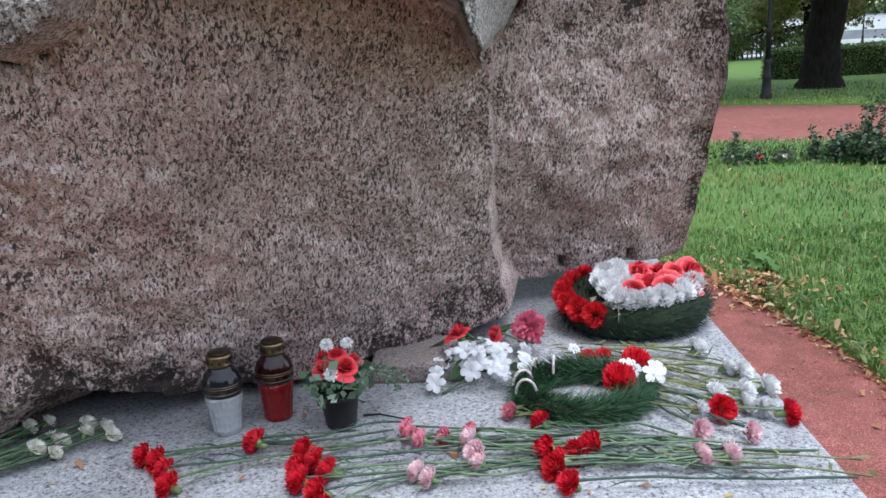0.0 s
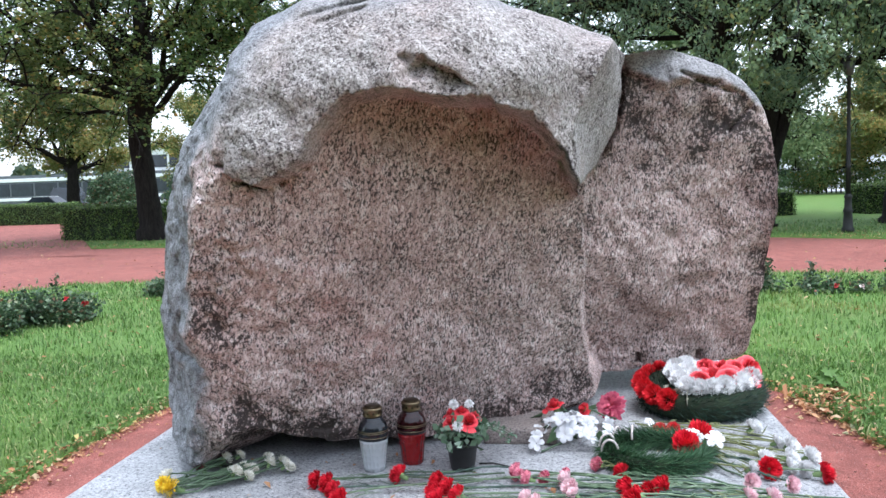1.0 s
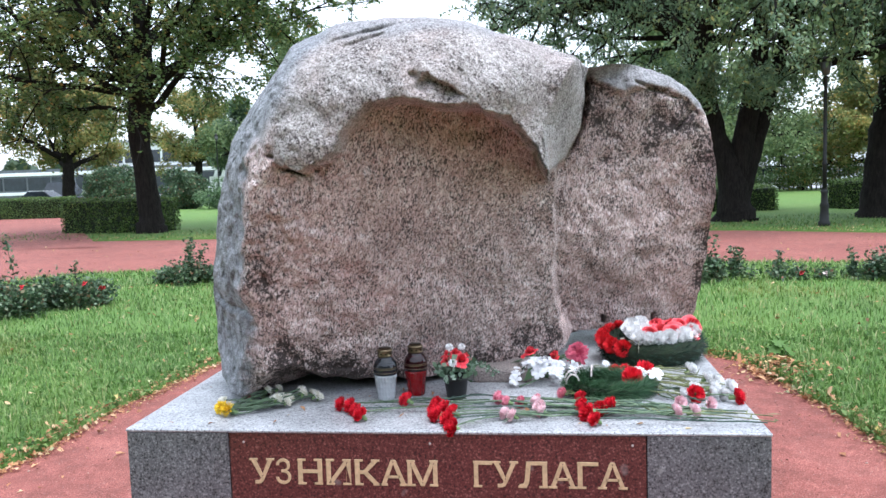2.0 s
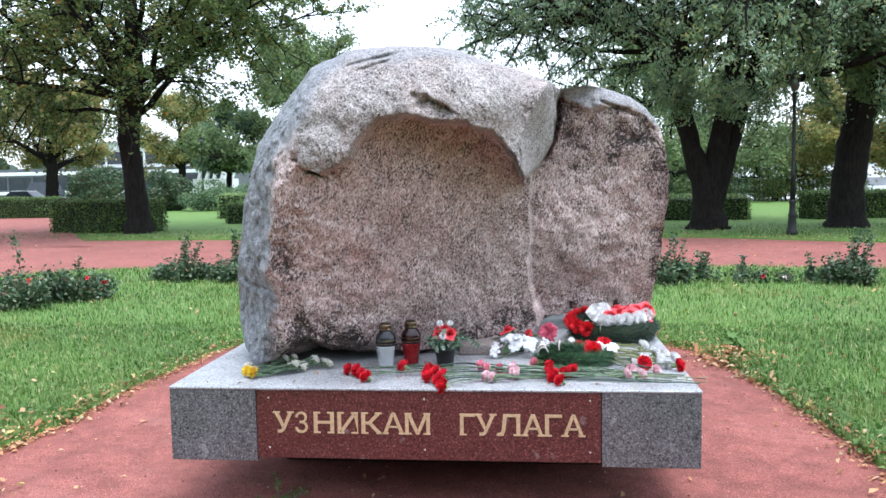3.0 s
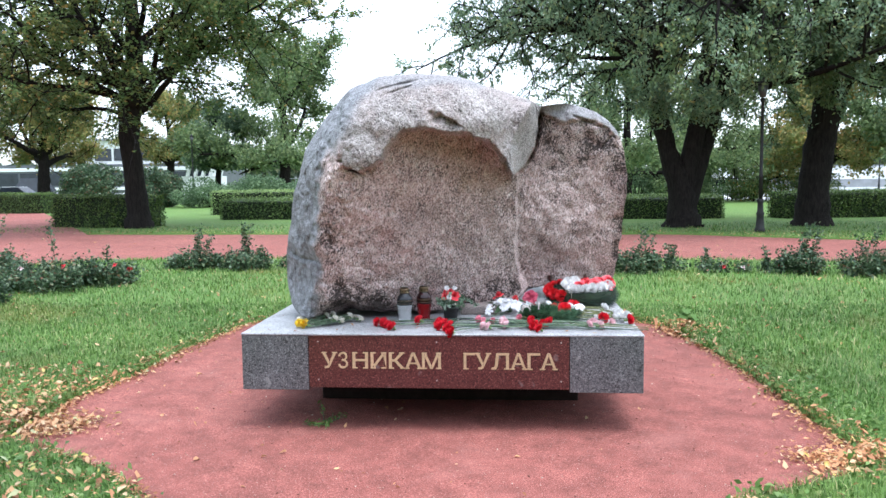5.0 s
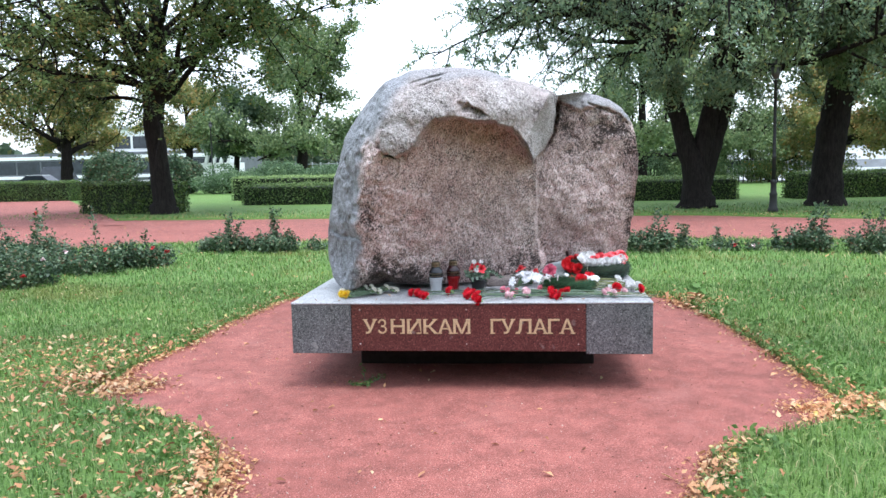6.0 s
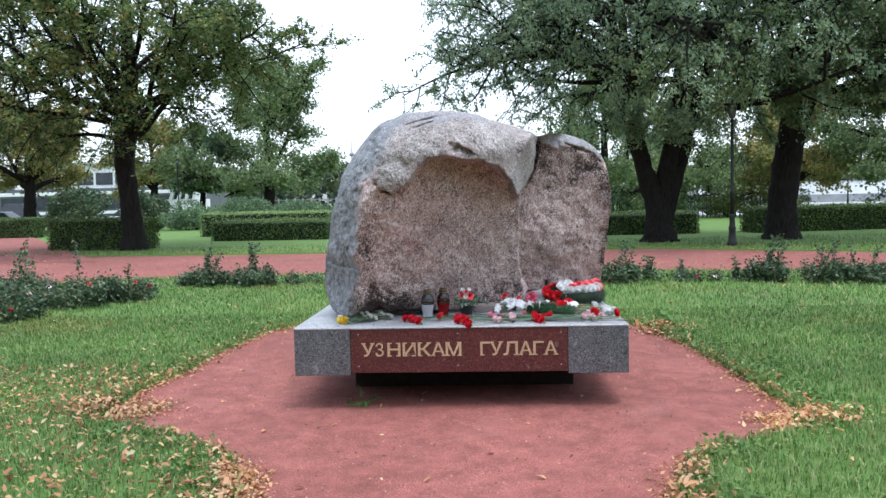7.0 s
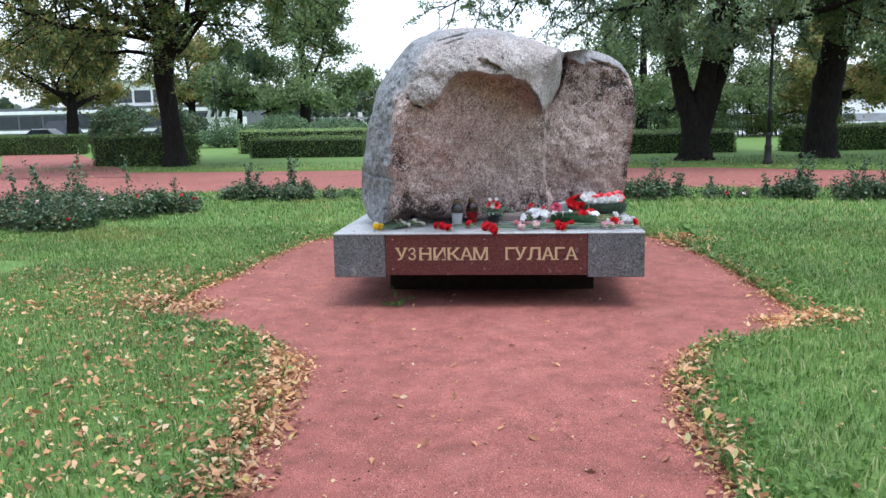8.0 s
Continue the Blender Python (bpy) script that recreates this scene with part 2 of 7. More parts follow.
M_HEDGE = foliage("hedge_leaves", [(0.0, (0.045, 0.085, 0.024)), (0.5, (0.095, 0.16, 0.042)), (0.9, (0.16, 0.235, 0.065)), (1.0, (0.22, 0.25, 0.085))], 0.5, 0.2)
M_WEED = foliage("weed_leaves", [(0.0, (0.07, 0.14, 0.035)), (0.6, (0.13, 0.24, 0.06)), (1.0, (0.24, 0.33, 0.12))], 0.5)
# hedge leaf colour with light from above painted in
M_LITHEDGE = foliage("lit_hedge_leaves", [(0.0, (0.14, 0.22, 0.075)), (0.5, (0.25, 0.36, 0.13)), (1.0, (0.36, 0.45, 0.2))], 0.5, 0.3)
M_SHRUB = foliage("shrub_leaves", [(0.0, (0.06, 0.11, 0.055)), (0.6, (0.13, 0.21, 0.11)), (1.0, (0.22, 0.30, 0.17))], 0.5)
M_ROSELEAF = foliage("rose_leaves", [(0.0, (0.03, 0.062, 0.034)), (0.6, (0.085, 0.14, 0.075)), (0.9, (0.17, 0.22, 0.13)), (1.0, (0.24, 0.11, 0.075))], 0.4, 0.25)
M_LITTER = foliage("fallen_leaves", [(0.0, (0.18, 0.08, 0.045)), (0.3, (0.42, 0.20, 0.105)), (0.65, (0.60, 0.34, 0.19)), (0.86, (0.62, 0.46, 0.32)), (0.94, (0.55, 0.42, 0.12)), (1.0, (0.42, 0.45, 0.30))], 0.7, 0.25)
M_BOLT = simple("pale_bolt", (0.45, 0.4, 0.38), 0.5, 0.3, 0.1)
# near-black colour, stands for the shade between leaves and needles
M_CORE = simple("shaded_inside", (0.016, 0.028, 0.010), 0.95, 0.0, 0.4, 20.0)


# ---- mesh helpers ----
def part(name, bm, material, parent=None, label="", smooth=False):
    """Links a bmesh as one mesh object, under a thing or a part."""
    me = bpy.data.meshes.new(name)
    bm.to_mesh(me)
    bm.free()
    me.materials.append(material)
    if smooth:
        me.polygons.foreach_set("use_smooth", [True] * len(me.polygons))
    ob = new(name, me)
    if parent is not None:
        ob.parent = parent
    if label:
        tagged(ob, label)
    return ob


def raw(name, verts, faces, material, parent=None, label="", smooth=False):
    """One mesh object from numpy vertices and an index array with 3 or 4 columns."""
    verts, faces = np.asarray(verts, dtype=np.float32), np.asarray(faces, dtype=np.int32)
    me = bpy.data.meshes.new(name)
    k = faces.shape[1]
    me.vertices.add(len(verts))
    me.vertices.foreach_set("co", verts.ravel())
    me.loops.add(faces.size)
    me.loops.foreach_set("vertex_index", faces.ravel())
    me.polygons.add(len(faces))
    me.polygons.foreach_set("loop_start", np.arange(0, faces.size, k, dtype=np.int32))
    if smooth:
        me.polygons.foreach_set("use_smooth", np.ones(len(faces), dtype=bool))
    me.update(calc_edges=True)
    me.validate()
    me.materials.append(material)
    ob = new(name, me)
    if parent is not None:
        ob.parent = parent
    if label:
        tagged(ob, label)
    return ob


def thing(name, m, label, category, group="", kind=""):
    ob = new(name)
    ob.matrix_world = m
    return tagged(ob, label, category, group, kind)


def box(bm, x0, x1, y0, y1, z0, z1, bevel=0.0, seg=2):
    m = Matrix.LocRotScale(((x0 + x1) / 2, (y0 + y1) / 2, (z0 + z1) / 2), None, (x1 - x0, y1 - y0, z1 - z0))
    g = bmesh.ops.create_cube(bm, size=1.0, matrix=m)
    if bevel:
        es = list({e for v in g["verts"] for e in v.link_edges})
        bmesh.ops.bevel(bm, geom=es, offset=bevel, segments=seg, affect="EDGES", profile=0.5)
    return bm


def tube(pts, radii, sides=7):
    """Vertices and quads of a tapered tube along points."""
    pts = [Vector(p) for p in pts]
    vs, fs = [], []
    side = Vector((1, 0, 0))
    for i, p in enumerate(pts):
        d = (pts[min(i + 1, len(pts) - 1)] - pts[max(i - 1, 0)])
        d = d.normalized() if d.length > 1e-9 else Vector((0, 0, 1))
        side = side - d * side.dot(d)
        if side.length < 1e-4:
            side = d.orthogonal()
        side.normalize()
        up = d.cross(side)
        for k in range(sides):
            a = 2 * math.pi * k / sides
            vs.append(p + (side * math.cos(a) + up * math.sin(a)) * radii[i])
    for i in range(len(pts) - 1):
        for k in range(sides):
            a, b = i * sides + k, i * sides + (k + 1) % sides
            fs.append((a, b, b + sides, a + sides))
    return vs, fs


def merge(tubes):
    vs, fs = [], []
    for v, f in tubes:
        o = len(vs)
        vs.extend(v)
        fs.extend([tuple(i + o for i in q) for q in f])
    return np.array([tuple(v) for v in vs]), np.array(fs)


def lathe(profile, sides=28):
    """Closed turned body from (radius, height) pairs, bottom to top."""
    vs, fs = [], []
    for r, z in profile:
        for k in range(sides):
            a = 2 * math.pi * k / sides
            vs.append((r * math.cos(a), r * math.sin(a), z))
    for i in range(len(profile) - 1):
        for k in range(sides):
            a, b = i * sides + k, i * sides + (k + 1) % sides
            fs.append((a, b, b + sides, a + sides))
    return np.array(vs), np.array(fs)


def leaf_quads(rng, centres, length, width, droop=0.0, flat=0.0):
    """Four-cornered pointed leaves round the centres, turned at random. flat: 1 lays them level."""
    n = len(centres)
    d = rng.normal(size=(n, 3))
    d[:, 2] = d[:, 2] * (1 - flat) - droop
    d /= np.linalg.norm(d, axis=1)[:, None] + 1e-9
    w = rng.normal(size=(n, 3))
    w[:, 2] *= 1 - flat
    w -= d * (w * d).sum(1)[:, None]
    w /= np.linalg.norm(w, axis=1)[:, None] + 1e-9
    nn = np.cross(d, w)
    s = rng.uniform(0.65, 1.3, size=(n, 1))
    L, W = length * s, width * s
    a = centres - d * L * 0.5
    b = centres - d * L * 0.05 + w * W * 0.5 + nn * W * 0.18
    c = centres + d * L * 0.5
    e = centres - d * L * 0.05 - w * W * 0.5 + nn * W * 0.18
    v = np.stack([a, b, c, e], axis=1).reshape(-1, 3)
    return v, np.arange(4 * n).reshape(-1, 4)


# ---- ground, paths, lawns ----
EDGE_Y = [-30.0, -3.4, -2.3, -1.75, -1.35, -1.02, -0.72, -0.3, 0.5, 1.5, 2.5, 3.8, 4.6, 5.1]
EDGE_L = [-0.95, -1.0, -1.13, -1.2, -1.36, -1.62, -2.0, -2.75, -2.82, -2.72, -2.7, -2.55, -1.9, -0.1]
EDGE_R = [1.2, 1.2, 1.22, 1.28, 1.4, 1.66, 2.22, 2.52, 2.46, 2.42, 2.36, 2.08, 1.5, 0.1]


NEAR_X = [-46.0, -13.0, -11.0, -9.7, -8.2, -5.0, 3.5, 6.0, 10.0, 20.0, 46.0]
NEAR_Y = [5.4, 5.6, 7.2, 8.9, 11.1, 11.3, 11.1, 10.6, 10.0, 8.6, 6.0]


def wobble(p, q, amp=0.05):
    return amp * (noise.noise((p * 1.7, q * 1.7, 3.0)) + 0.6 * noise.noise((p * 5.1, q * 5.1, 9.0)))


def left_edge(y):
    return float(np.interp(y, EDGE_Y, EDGE_L)) + wobble(y, 1.0)


def right_edge(y):
    return float(np.interp(y, EDGE_Y, EDGE_R)) + wobble(y, 40.0)


def near_edge(x):
    """Near side of the crossing path behind the monument."""
    return float(np.interp(x, NEAR_X, NEAR_Y)) + wobble(x, 80.0, 0.12)


def far_edge(x):
    return 18.9 - 0.07 * x - 0.5 * max(0.0, min(x, 16.0) - 5.0) + wobble(x, 120.0, 0.12)


def terrain(x, y):
    return 0.012 * noise.noise((x * 0.6, y * 0.6, 0.0)) + 0.006 * noise.noise((x * 2.3, y * 2.3, 5.0))


def strip(name, rows, cols, place, material, label, category, thick=0.0):
    """A sheet of rows x cols points from place(i, j); thick: edges turned down by that."""
    vs, fs = [], []
    for i in range(rows):
        for j in range(cols):
            vs.append(place(i / (rows - 1), j / (cols - 1)))
    for i in range(rows - 1):
        for j in range(cols - 1):
            a = i * cols + j
            fs.append((a, a + 1, a + cols + 1, a + cols))
    if thick:
        ring = [j for j in range(cols)] + [i * cols + cols - 1 for i in range(1, rows)] + [(rows - 1) * cols + j for j in range(cols - 2, -1, -1)] + [i * cols for i in range(rows - 2, 0, -1)]
        o = len(vs)
        for k in ring:
            x, y, z = vs[k]
            vs.append((x, y, z - thick))
        for k in range(len(ring)):
            k2 = (k + 1) % len(ring)
            fs.append((ring[k], o + k, o + k2, ring[k2]))
    ob = raw(name, vs, fs, material, smooth=True)
    return tagged(ob, label, category, kind="structure")


far = 900.0
ground = strip("ground", 2, 2, lambda u, v: (-far + 2 * far * v, -far + 2 * far * u, -0.06), M_TURF, "flat park ground that reaches the horizon", "ground")
YS = np.concatenate([np.linspace(-30, -4, 40), np.linspace(-3.9, 5.1, 150)])


def path_point(u, v):
    y = float(YS[round(u * (len(YS) - 1))])
    x = left_edge(y) - 0.08 + (right_edge(y) - left_edge(y) + 0.16) * v
    return (x, y, terrain(x, y))


strip("gravel_path", len(YS), 26, path_point, M_GRAVEL, "red crushed gravel path widening round the granite plinth", "path")


def cross_point(u, v):
    x = -46 + 92 * v
    y = near_edge(x) - 0.1 + (far_edge(x) - near_edge(x) + 0.2) * u
    return (x, y, terrain(x, y))


strip("gravel_path_crossing", 14, 160, cross_point, M_GRAVEL, "red crushed gravel path crossing behind the monument", "path")


def branch_left(u, v):
    y = 17.4 + 25.3 * u
    x = -17.0 - 0.62 * (y - 18.7) + 4.6 * v - 1.5 * u
    return (x, y, float(np.interp(y, [far_edge(x) - 1.5, far_edge(x) + 0.3], [0.015, 0.062])))


def branch_right(u, v):
    y = 16.0 + 27.5 * u
    x = 12.6 + 0.9 * (y - 17.5) + 7.0 * v
    return (x, y, float(np.interp(y, [far_edge(x) - 1.5, far_edge(x) + 0.3], [0.015, 0.062])))


strip("gravel_path_left", 40, 8, branch_left, M_GRAVEL, "red gravel side path between lawn and hedge", "path")
strip("gravel_path_right", 40, 8, branch_right, M_GRAVEL, "red gravel side path between tree and lawn", "path")

LAWN = 0.035


def lawn_z(x, y):
    return LAWN + terrain(x, y)


def lawn_left_point(u, v):
    y = float(YS[round(u * (len(YS) - 1))])
    x = left_edge(y) - (22 + left_edge(y)) * v ** 2
    return (x, y, lawn_z(x, y))


def lawn_right_point(u, v):
    y = float(YS[round(u * (len(YS) - 1))])
    x = right_edge(y) + (22 - right_edge(y)) * v ** 2
    return (x, y, lawn_z(x, y))


def lawn_back_point(u, v):
    x = -22 + 44 * v
    y = 5.1 + (near_edge(x) - 5.1) * u
    return (x, y, lawn_z(x, y))


def lawn_far_point(u, v):
    x = -90 + 180 * v
    y = far_edge(x) + 41 * u
    return (x, y, lawn_z(x, y) + 0.0)


lawn_left = strip("lawn_left", len(YS), 24, lawn_left_point, M_TURF, "mown green lawn with scattered yellow leaves", "lawn", 0.09)
lawn_right = strip("lawn_right", len(YS), 24, lawn_right_point, M_TURF, "mown green lawn beside the red path", "lawn", 0.09)
lawn_back = strip("lawn_back", 16, 90, lawn_back_point, M_TURF, "mown green lawn behind the monument", "lawn", 0.09)
lawn_far = strip("lawn_far", 20, 180, lawn_far_point, M_TURF, "wide lawn under the trees", "lawn", 0.09)


def grass(name, seed, count, area, height, label, keep=None):
    """Bent two-piece blades of grass, scattered over area = x0, x1, y0, y1 where keep(x, y) holds."""
    rng = np.random.default_rng(seed)
    x = rng.uniform(area[0], area[1], count)
    y = rng.uniform(area[2], area[3], count)
    ok = keep(x, y)
    x, y = x[ok], y[ok]
    n = len(x)
    clump = np.sin(x * 9.1 + 2.0 * np.sin(y * 7.3)) * np.cos(y * 8.7 + np.sin(x * 5.1))
    z = np.array([lawn_z(a, b) for a, b in zip(x, y)]) - 0.004
    h = height * rng.uniform(0.5, 1.25, n) * (1 + 0.3 * clump)
    a = rng.uniform(0, 2 * np.pi, n)
    lean = rng.uniform(0.25, 1.3, n)
    w = rng.uniform(0.002, 0.0038, n) * (1 + 0.14 * np.maximum(0, y))
    w = np.clip(w, 0, 0.009)
    dx, dy = np.cos(a), np.sin(a)
    sx, sy = -dy * w, dx * w
    base = np.stack([x, y, z], 1)
    mid = base + np.stack([dx * lean * h * 0.3, dy * lean * h * 0.3, h * 0.6], 1)
    tip = base + np.stack([dx * lean * h, dy * lean * h, h * (1 - 0.25 * lean)], 1)
    s = np.stack([sx, sy, np.zeros(n)], 1)
    v = np.stack([base - s, base + s, mid + s * 0.8, mid - s * 0.8, tip], 1).reshape(-1, 3)
    k = np.arange(n)[:, None] * 5
    f = np.concatenate([k + np.array([[0, 1, 2]]), k + np.array([[0, 2, 3]]), k + np.array([[3, 2, 4]])])
    ob = raw(name, v, f, M_BLADE)
    return tagged(ob, label, "grass", kind="stuff")


def edge_arrays(y):
    l = np.interp(y, EDGE_Y, EDGE_L)
    r = np.interp(y, EDGE_Y, EDGE_R)
    wl_ = np.array([wobble(t, 1.0) for t in YS])
    wr_ = np.array([wobble(t, 40.0) for t in YS])
    return l + np.interp(y, YS, wl_), r + np.interp(y, YS, wr_)


def on_left(x, y):
    return (x < edge_arrays(y)[0] + 0.015) & (y < 5.1)


def on_right(x, y):
    return (x > edge_arrays(y)[1] - 0.015) & (y < 5.1)


GRASS = 0.88
grass("grass_left", 11, int(80000 * GRASS), (-5.2, -0.8, -4.6, 2.2), 0.062, "short lawn grass with weeds", on_left)
grass("grass_left_outer", 12, int(42000 * GRASS), (-9.5, -2.0, 2.2, 5.1), 0.065, "short lawn grass", on_left)
grass("grass_right", 13, int(80000 * GRASS), (1.0, 5.4, -4.6, 2.2), 0.07, "lush short lawn grass", on_right)
grass("grass_right_outer", 14, int(42000 * GRASS), (1.4, 8.5, 2.2, 5.1), 0.08, "lush short lawn grass", on_right)
grass("grass_back", 15, int(75000 * GRASS), (-11.5, 10.5, 5.1, 12.8), 0.085, "short lawn grass", lambda x, y: y < np.interp(x, NEAR_X, NEAR_Y) + 0.03)
grass("grass_sides", 16, int(40000 * GRASS), (-12, 12, -2.0, 5.1), 0.06, "short lawn grass", lambda x, y: (x < -5.2) & (y < 2.2) | (x < -9.5) | (x > 5.4) & (y < 2.2) | (x > 8.5))
grass("grass_far", 17, int(36000 * GRASS), (-19, 17, 13.5, 24), 0.09, "lawn grass under trees", lambda x, y: (y > 18.95 - 0.07 * x - 0.5 * np.maximum(0, x - 5)) & (np.sin(x * 91.7 + y * 37.3) * 3 > y - 22))

# ---- plinth ----
TOP, UNDER = 0.642, 0.268


def build_plinth():
    p = thing("plinth", pose(0, 0, 0), "grey granite slab plinth with a red granite inscription panel", "plinth")
    bm = bmesh.new()
    box(bm, -1.295, 1.295, 0.075, 2.5, UNDER + 0.02, TOP - 0.015)
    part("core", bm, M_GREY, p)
    bm = bmesh.new()
    box(bm, -1.295, 1.295, 0.0, 2.5, TOP - 0.0145, TOP, 0.006, 3)
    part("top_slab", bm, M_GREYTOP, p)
    for x0, x1 in ((-1.292, -0.852), (0.832, 1.292)):
        bm = bmesh.new()
        box(bm, x0, x1, 0.004, 0.42, UNDER, TOP - 0.015, 0.004, 2)
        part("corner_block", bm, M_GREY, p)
    bm = bmesh.new()
    box(bm, -0.849, 0.829, 0.008, 0.07, UNDER + 0.018, TOP - 0.0152, 0.003, 2)
    panel = part("front_panel", bm, M_RED, p, "polished red granite panel with gilded letters")
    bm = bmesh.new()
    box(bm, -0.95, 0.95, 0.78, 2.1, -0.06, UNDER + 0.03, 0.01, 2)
    part("foot", bm, M_CONCRETE, p, "concrete foot set back under the slab, darkened for its shade")
    return p, panel


plinth, front_panel = build_plinth()

# ---- boulder ----
def smooth01(t):
    t = np.clip(t, 0, 1)
    return t * t * (3 - 2 * t)


def closed_curve(pts, n):
    """Closed smooth curve through control points, n samples."""
    p = np.array(pts)
    k = len(p)
    out = []
    for t in np.linspace(0, k, n, endpoint=False):
        i, f = int(t), t - int(t)
        a, b, c, d = p[(i - 1) % k], p[i % k], p[(i + 1) % k], p[(i + 2) % k]
        out.append(0.5 * (2 * b + (c - a) * f + (2 * a - 5 * b + 4 * c - d) * f * f + (3 * b - a - 3 * c + d) * f ** 3))
    return np.array(out)


# rim of the boulder as seen from the front: x, y, z
BOULDER_RIM = [(-0.95, 0.62, 0.655), (-1.10, 0.80, 0.685), (-1.185, 0.82, 0.80), (-1.175, 0.72, 1.0), (-1.125, 0.60, 1.25), (-1.075, 0.57, 1.5), (-1.005, 0.53, 1.73), (-0.93, 0.54, 1.90), (-0.81, 0.59, 2.10), (-0.65, 0.60, 2.255),
               (-0.5, 0.55, 2.31), (-0.35, 0.53, 2.34), (-0.1, 0.52, 2.345), (0.05, 0.53, 2.332), (0.2, 0.56, 2.298), (0.35, 0.62, 2.25), (0.5, 0.72, 2.208), (0.62, 0.85, 2.183), (0.70, 1.08, 2.168), (0.85, 1.2, 2.19), (1.0, 1.36, 2.182), (1.15, 1.42, 2.125),
               (1.27, 1.43, 2.03), (1.345, 1.45, 1.9), (1.383, 1.44, 1.7), (1.372, 1.42, 1.5), (1.375, 1.56, 1.3), (1.35, 1.64, 1.05), (1.32, 1.72, 0.82), (1.25, 1.78, 0.74), (1.05, 1.7, 0.725), (0.80, 1.6, 0.73), (0.62, 1.4, 0.71), (0.50, 1.1, 0.66), (0.2, 0.9, 0.655), (-0.4, 0.7, 0.65), (-0.75, 0.6, 0.655)]
LIP_EDGE = ([-0.76, -0.70, -0.624, -0.578, -0.513, -0.46, -0.40, -0.365, -0.335, -0.30, -0.25, -0.21, -0.16, -0.04, 0.04, 0.1, 0.2, 0.245, 0.33, 0.38, 0.425, 0.45, 0.48],
            [1.86, 1.81, 1.751, 1.707, 1.683, 1.70, 1.73, 1.76, 1.80, 1.855, 1.91, 1.945, 1.957, 1.941, 1.922, 1.924, 1.904, 1.893, 1.866, 1.822, 1.765, 1.70, 1.635])
CAP_LINE = ([0.66, 0.723, 0.80, 0.888, 0.965, 1.06, 1.153, 1.23, 1.288, 1.36], [2.13, 2.106, 2.085, 2.05, 2.086, 2.07, 2.057, 2.01, 1.955, 1.92])


def field(fn, *grids):
    """fn over grids of the same shape."""
    flat = [g.ravel().tolist() for g in grids]
    return np.array([fn(p) for p in zip(*flat)]).reshape(grids[0].shape)


def build_boulder():
    N = 350
    cx, cz = 0.05, 1.42
    rim = closed_curve(BOULDER_RIM, 900)
    ang = np.arctan2(rim[:, 2] - cz, rim[:, 0] - cx)
    rad = np.hypot(rim[:, 0] - cx, rim[:, 2] - cz)
    order = np.argsort(ang)
    ang, rad, ry_ = ang[order], rad[order], rim[order, 1]
    g = np.linspace(-1, 1, N)
    U, V = np.meshgrid(g, g)
    r = np.maximum(np.abs(U), np.abs(V)) + 1e-9
    th = np.arctan2(V, U)
    jag = 1 + 0.012 * field(lambda p: noise.fractal((math.cos(p[0]) * 6, math.sin(p[0]) * 6, 2.0), 0.9, 2.0, 4), np.linspace(-math.pi, math.pi, 721))
    R = np.interp(th, ang, rad, period=2 * np.pi) * np.interp(th, np.linspace(-math.pi, math.pi, 721), jag)
    rim_y = np.interp(th, ang, ry_, period=2 * np.pi)
    rr = 1 - np.clip(1 - r, 0, 1) ** 1.15
    X, Z = cx + rr * R * np.cos(th), cz + rr * R * np.sin(th)
    nz = field(lambda p: noise.noise((p[0] * 2.1, p[1] * 2.1, 1.3)), X, Z)
    n2 = field(lambda p: noise.noise((p[0] * 6.5, p[1] * 6.5, 4.3)), X, Z)
    n3 = field(lambda p: noise.noise((p[0] * 15, p[1] * 15, 7.7)), X, Z)
    chip = np.abs(field(lambda p: noise.noise((p[0] * 4.2 + 9, p[1] * 3.1, 2.2)), X, Z))
    vor = field(lambda p: noise.voronoi((p[0] * 3.4 + 0.3 * p[2], p[1] * 3.4 + 0.2 * p[3], 3.1))[0][0], X, Z, n2, n3)
    vor2 = field(lambda p: noise.voronoi((p[0] * 9 + 0.25 * p[2], p[1] * 9, 8.1))[0][0], X, Z, n3)
    n4 = field(lambda p: noise.noise((p[0] * 38, p[1] * 38, 2.7)), X, Z)
    facet = 0.05 * (vor - 0.45) + 0.022 * (vor2 - 0.45)
    # split front face, leaning back to the right
    main = np.where(X > -0.8, 0.15 + 0.58 * (X + 0.8), 0.15 + 0.25 * (X + 0.8)) - 0.42 * (Z - 1.2)
    rugged = smooth01((-0.25 - X + 0.4 * nz) / 0.4)
    main = main + 0.035 * nz + 0.016 * n2 + 0.008 * n3 - 0.02 * chip + (0.4 + 0.7 * rugged) * facet
    for ax, az, bx, bz, dd in ((-0.62, 1.46, -0.38, 1.40, 0.022), (-0.72, 1.2, -0.42, 1.06, 0.018), (-0.1, 1.2, 0.22, 1.02, 0.014), (0.12, 1.45, 0.34, 1.12, 0.012)):
        t = np.clip(((X - ax) * (bx - ax) + (Z - az) * (bz - az)) / ((bx - ax) ** 2 + (bz - az) ** 2), 0, 1)
        dist = (Z - az - (bz - az) * t) + 0.03 * n2 + 0.02 * n3
        main += dd * smooth01(dist / 0.05 + 0.5) * np.exp(-(np.maximum(0, dist) / 0.16) ** 2) * np.exp(-((X - ax - (bx - ax) * t) / 0.08) ** 2)
    # left flank turning back from a rough corner
    edge = np.interp(Z, [0.68, 0.75, 0.9, 1.05, 1.2, 1.35, 1.5, 1.65, 1.8, 1.95, 2.1], [-0.90, -0.88, -0.84, -0.82, -0.835, -0.81, -0.785, -0.77, -0.74, -0.68, -0.58]) + 0.025 * nz + 0.02 * n2 + 0.012 * n3
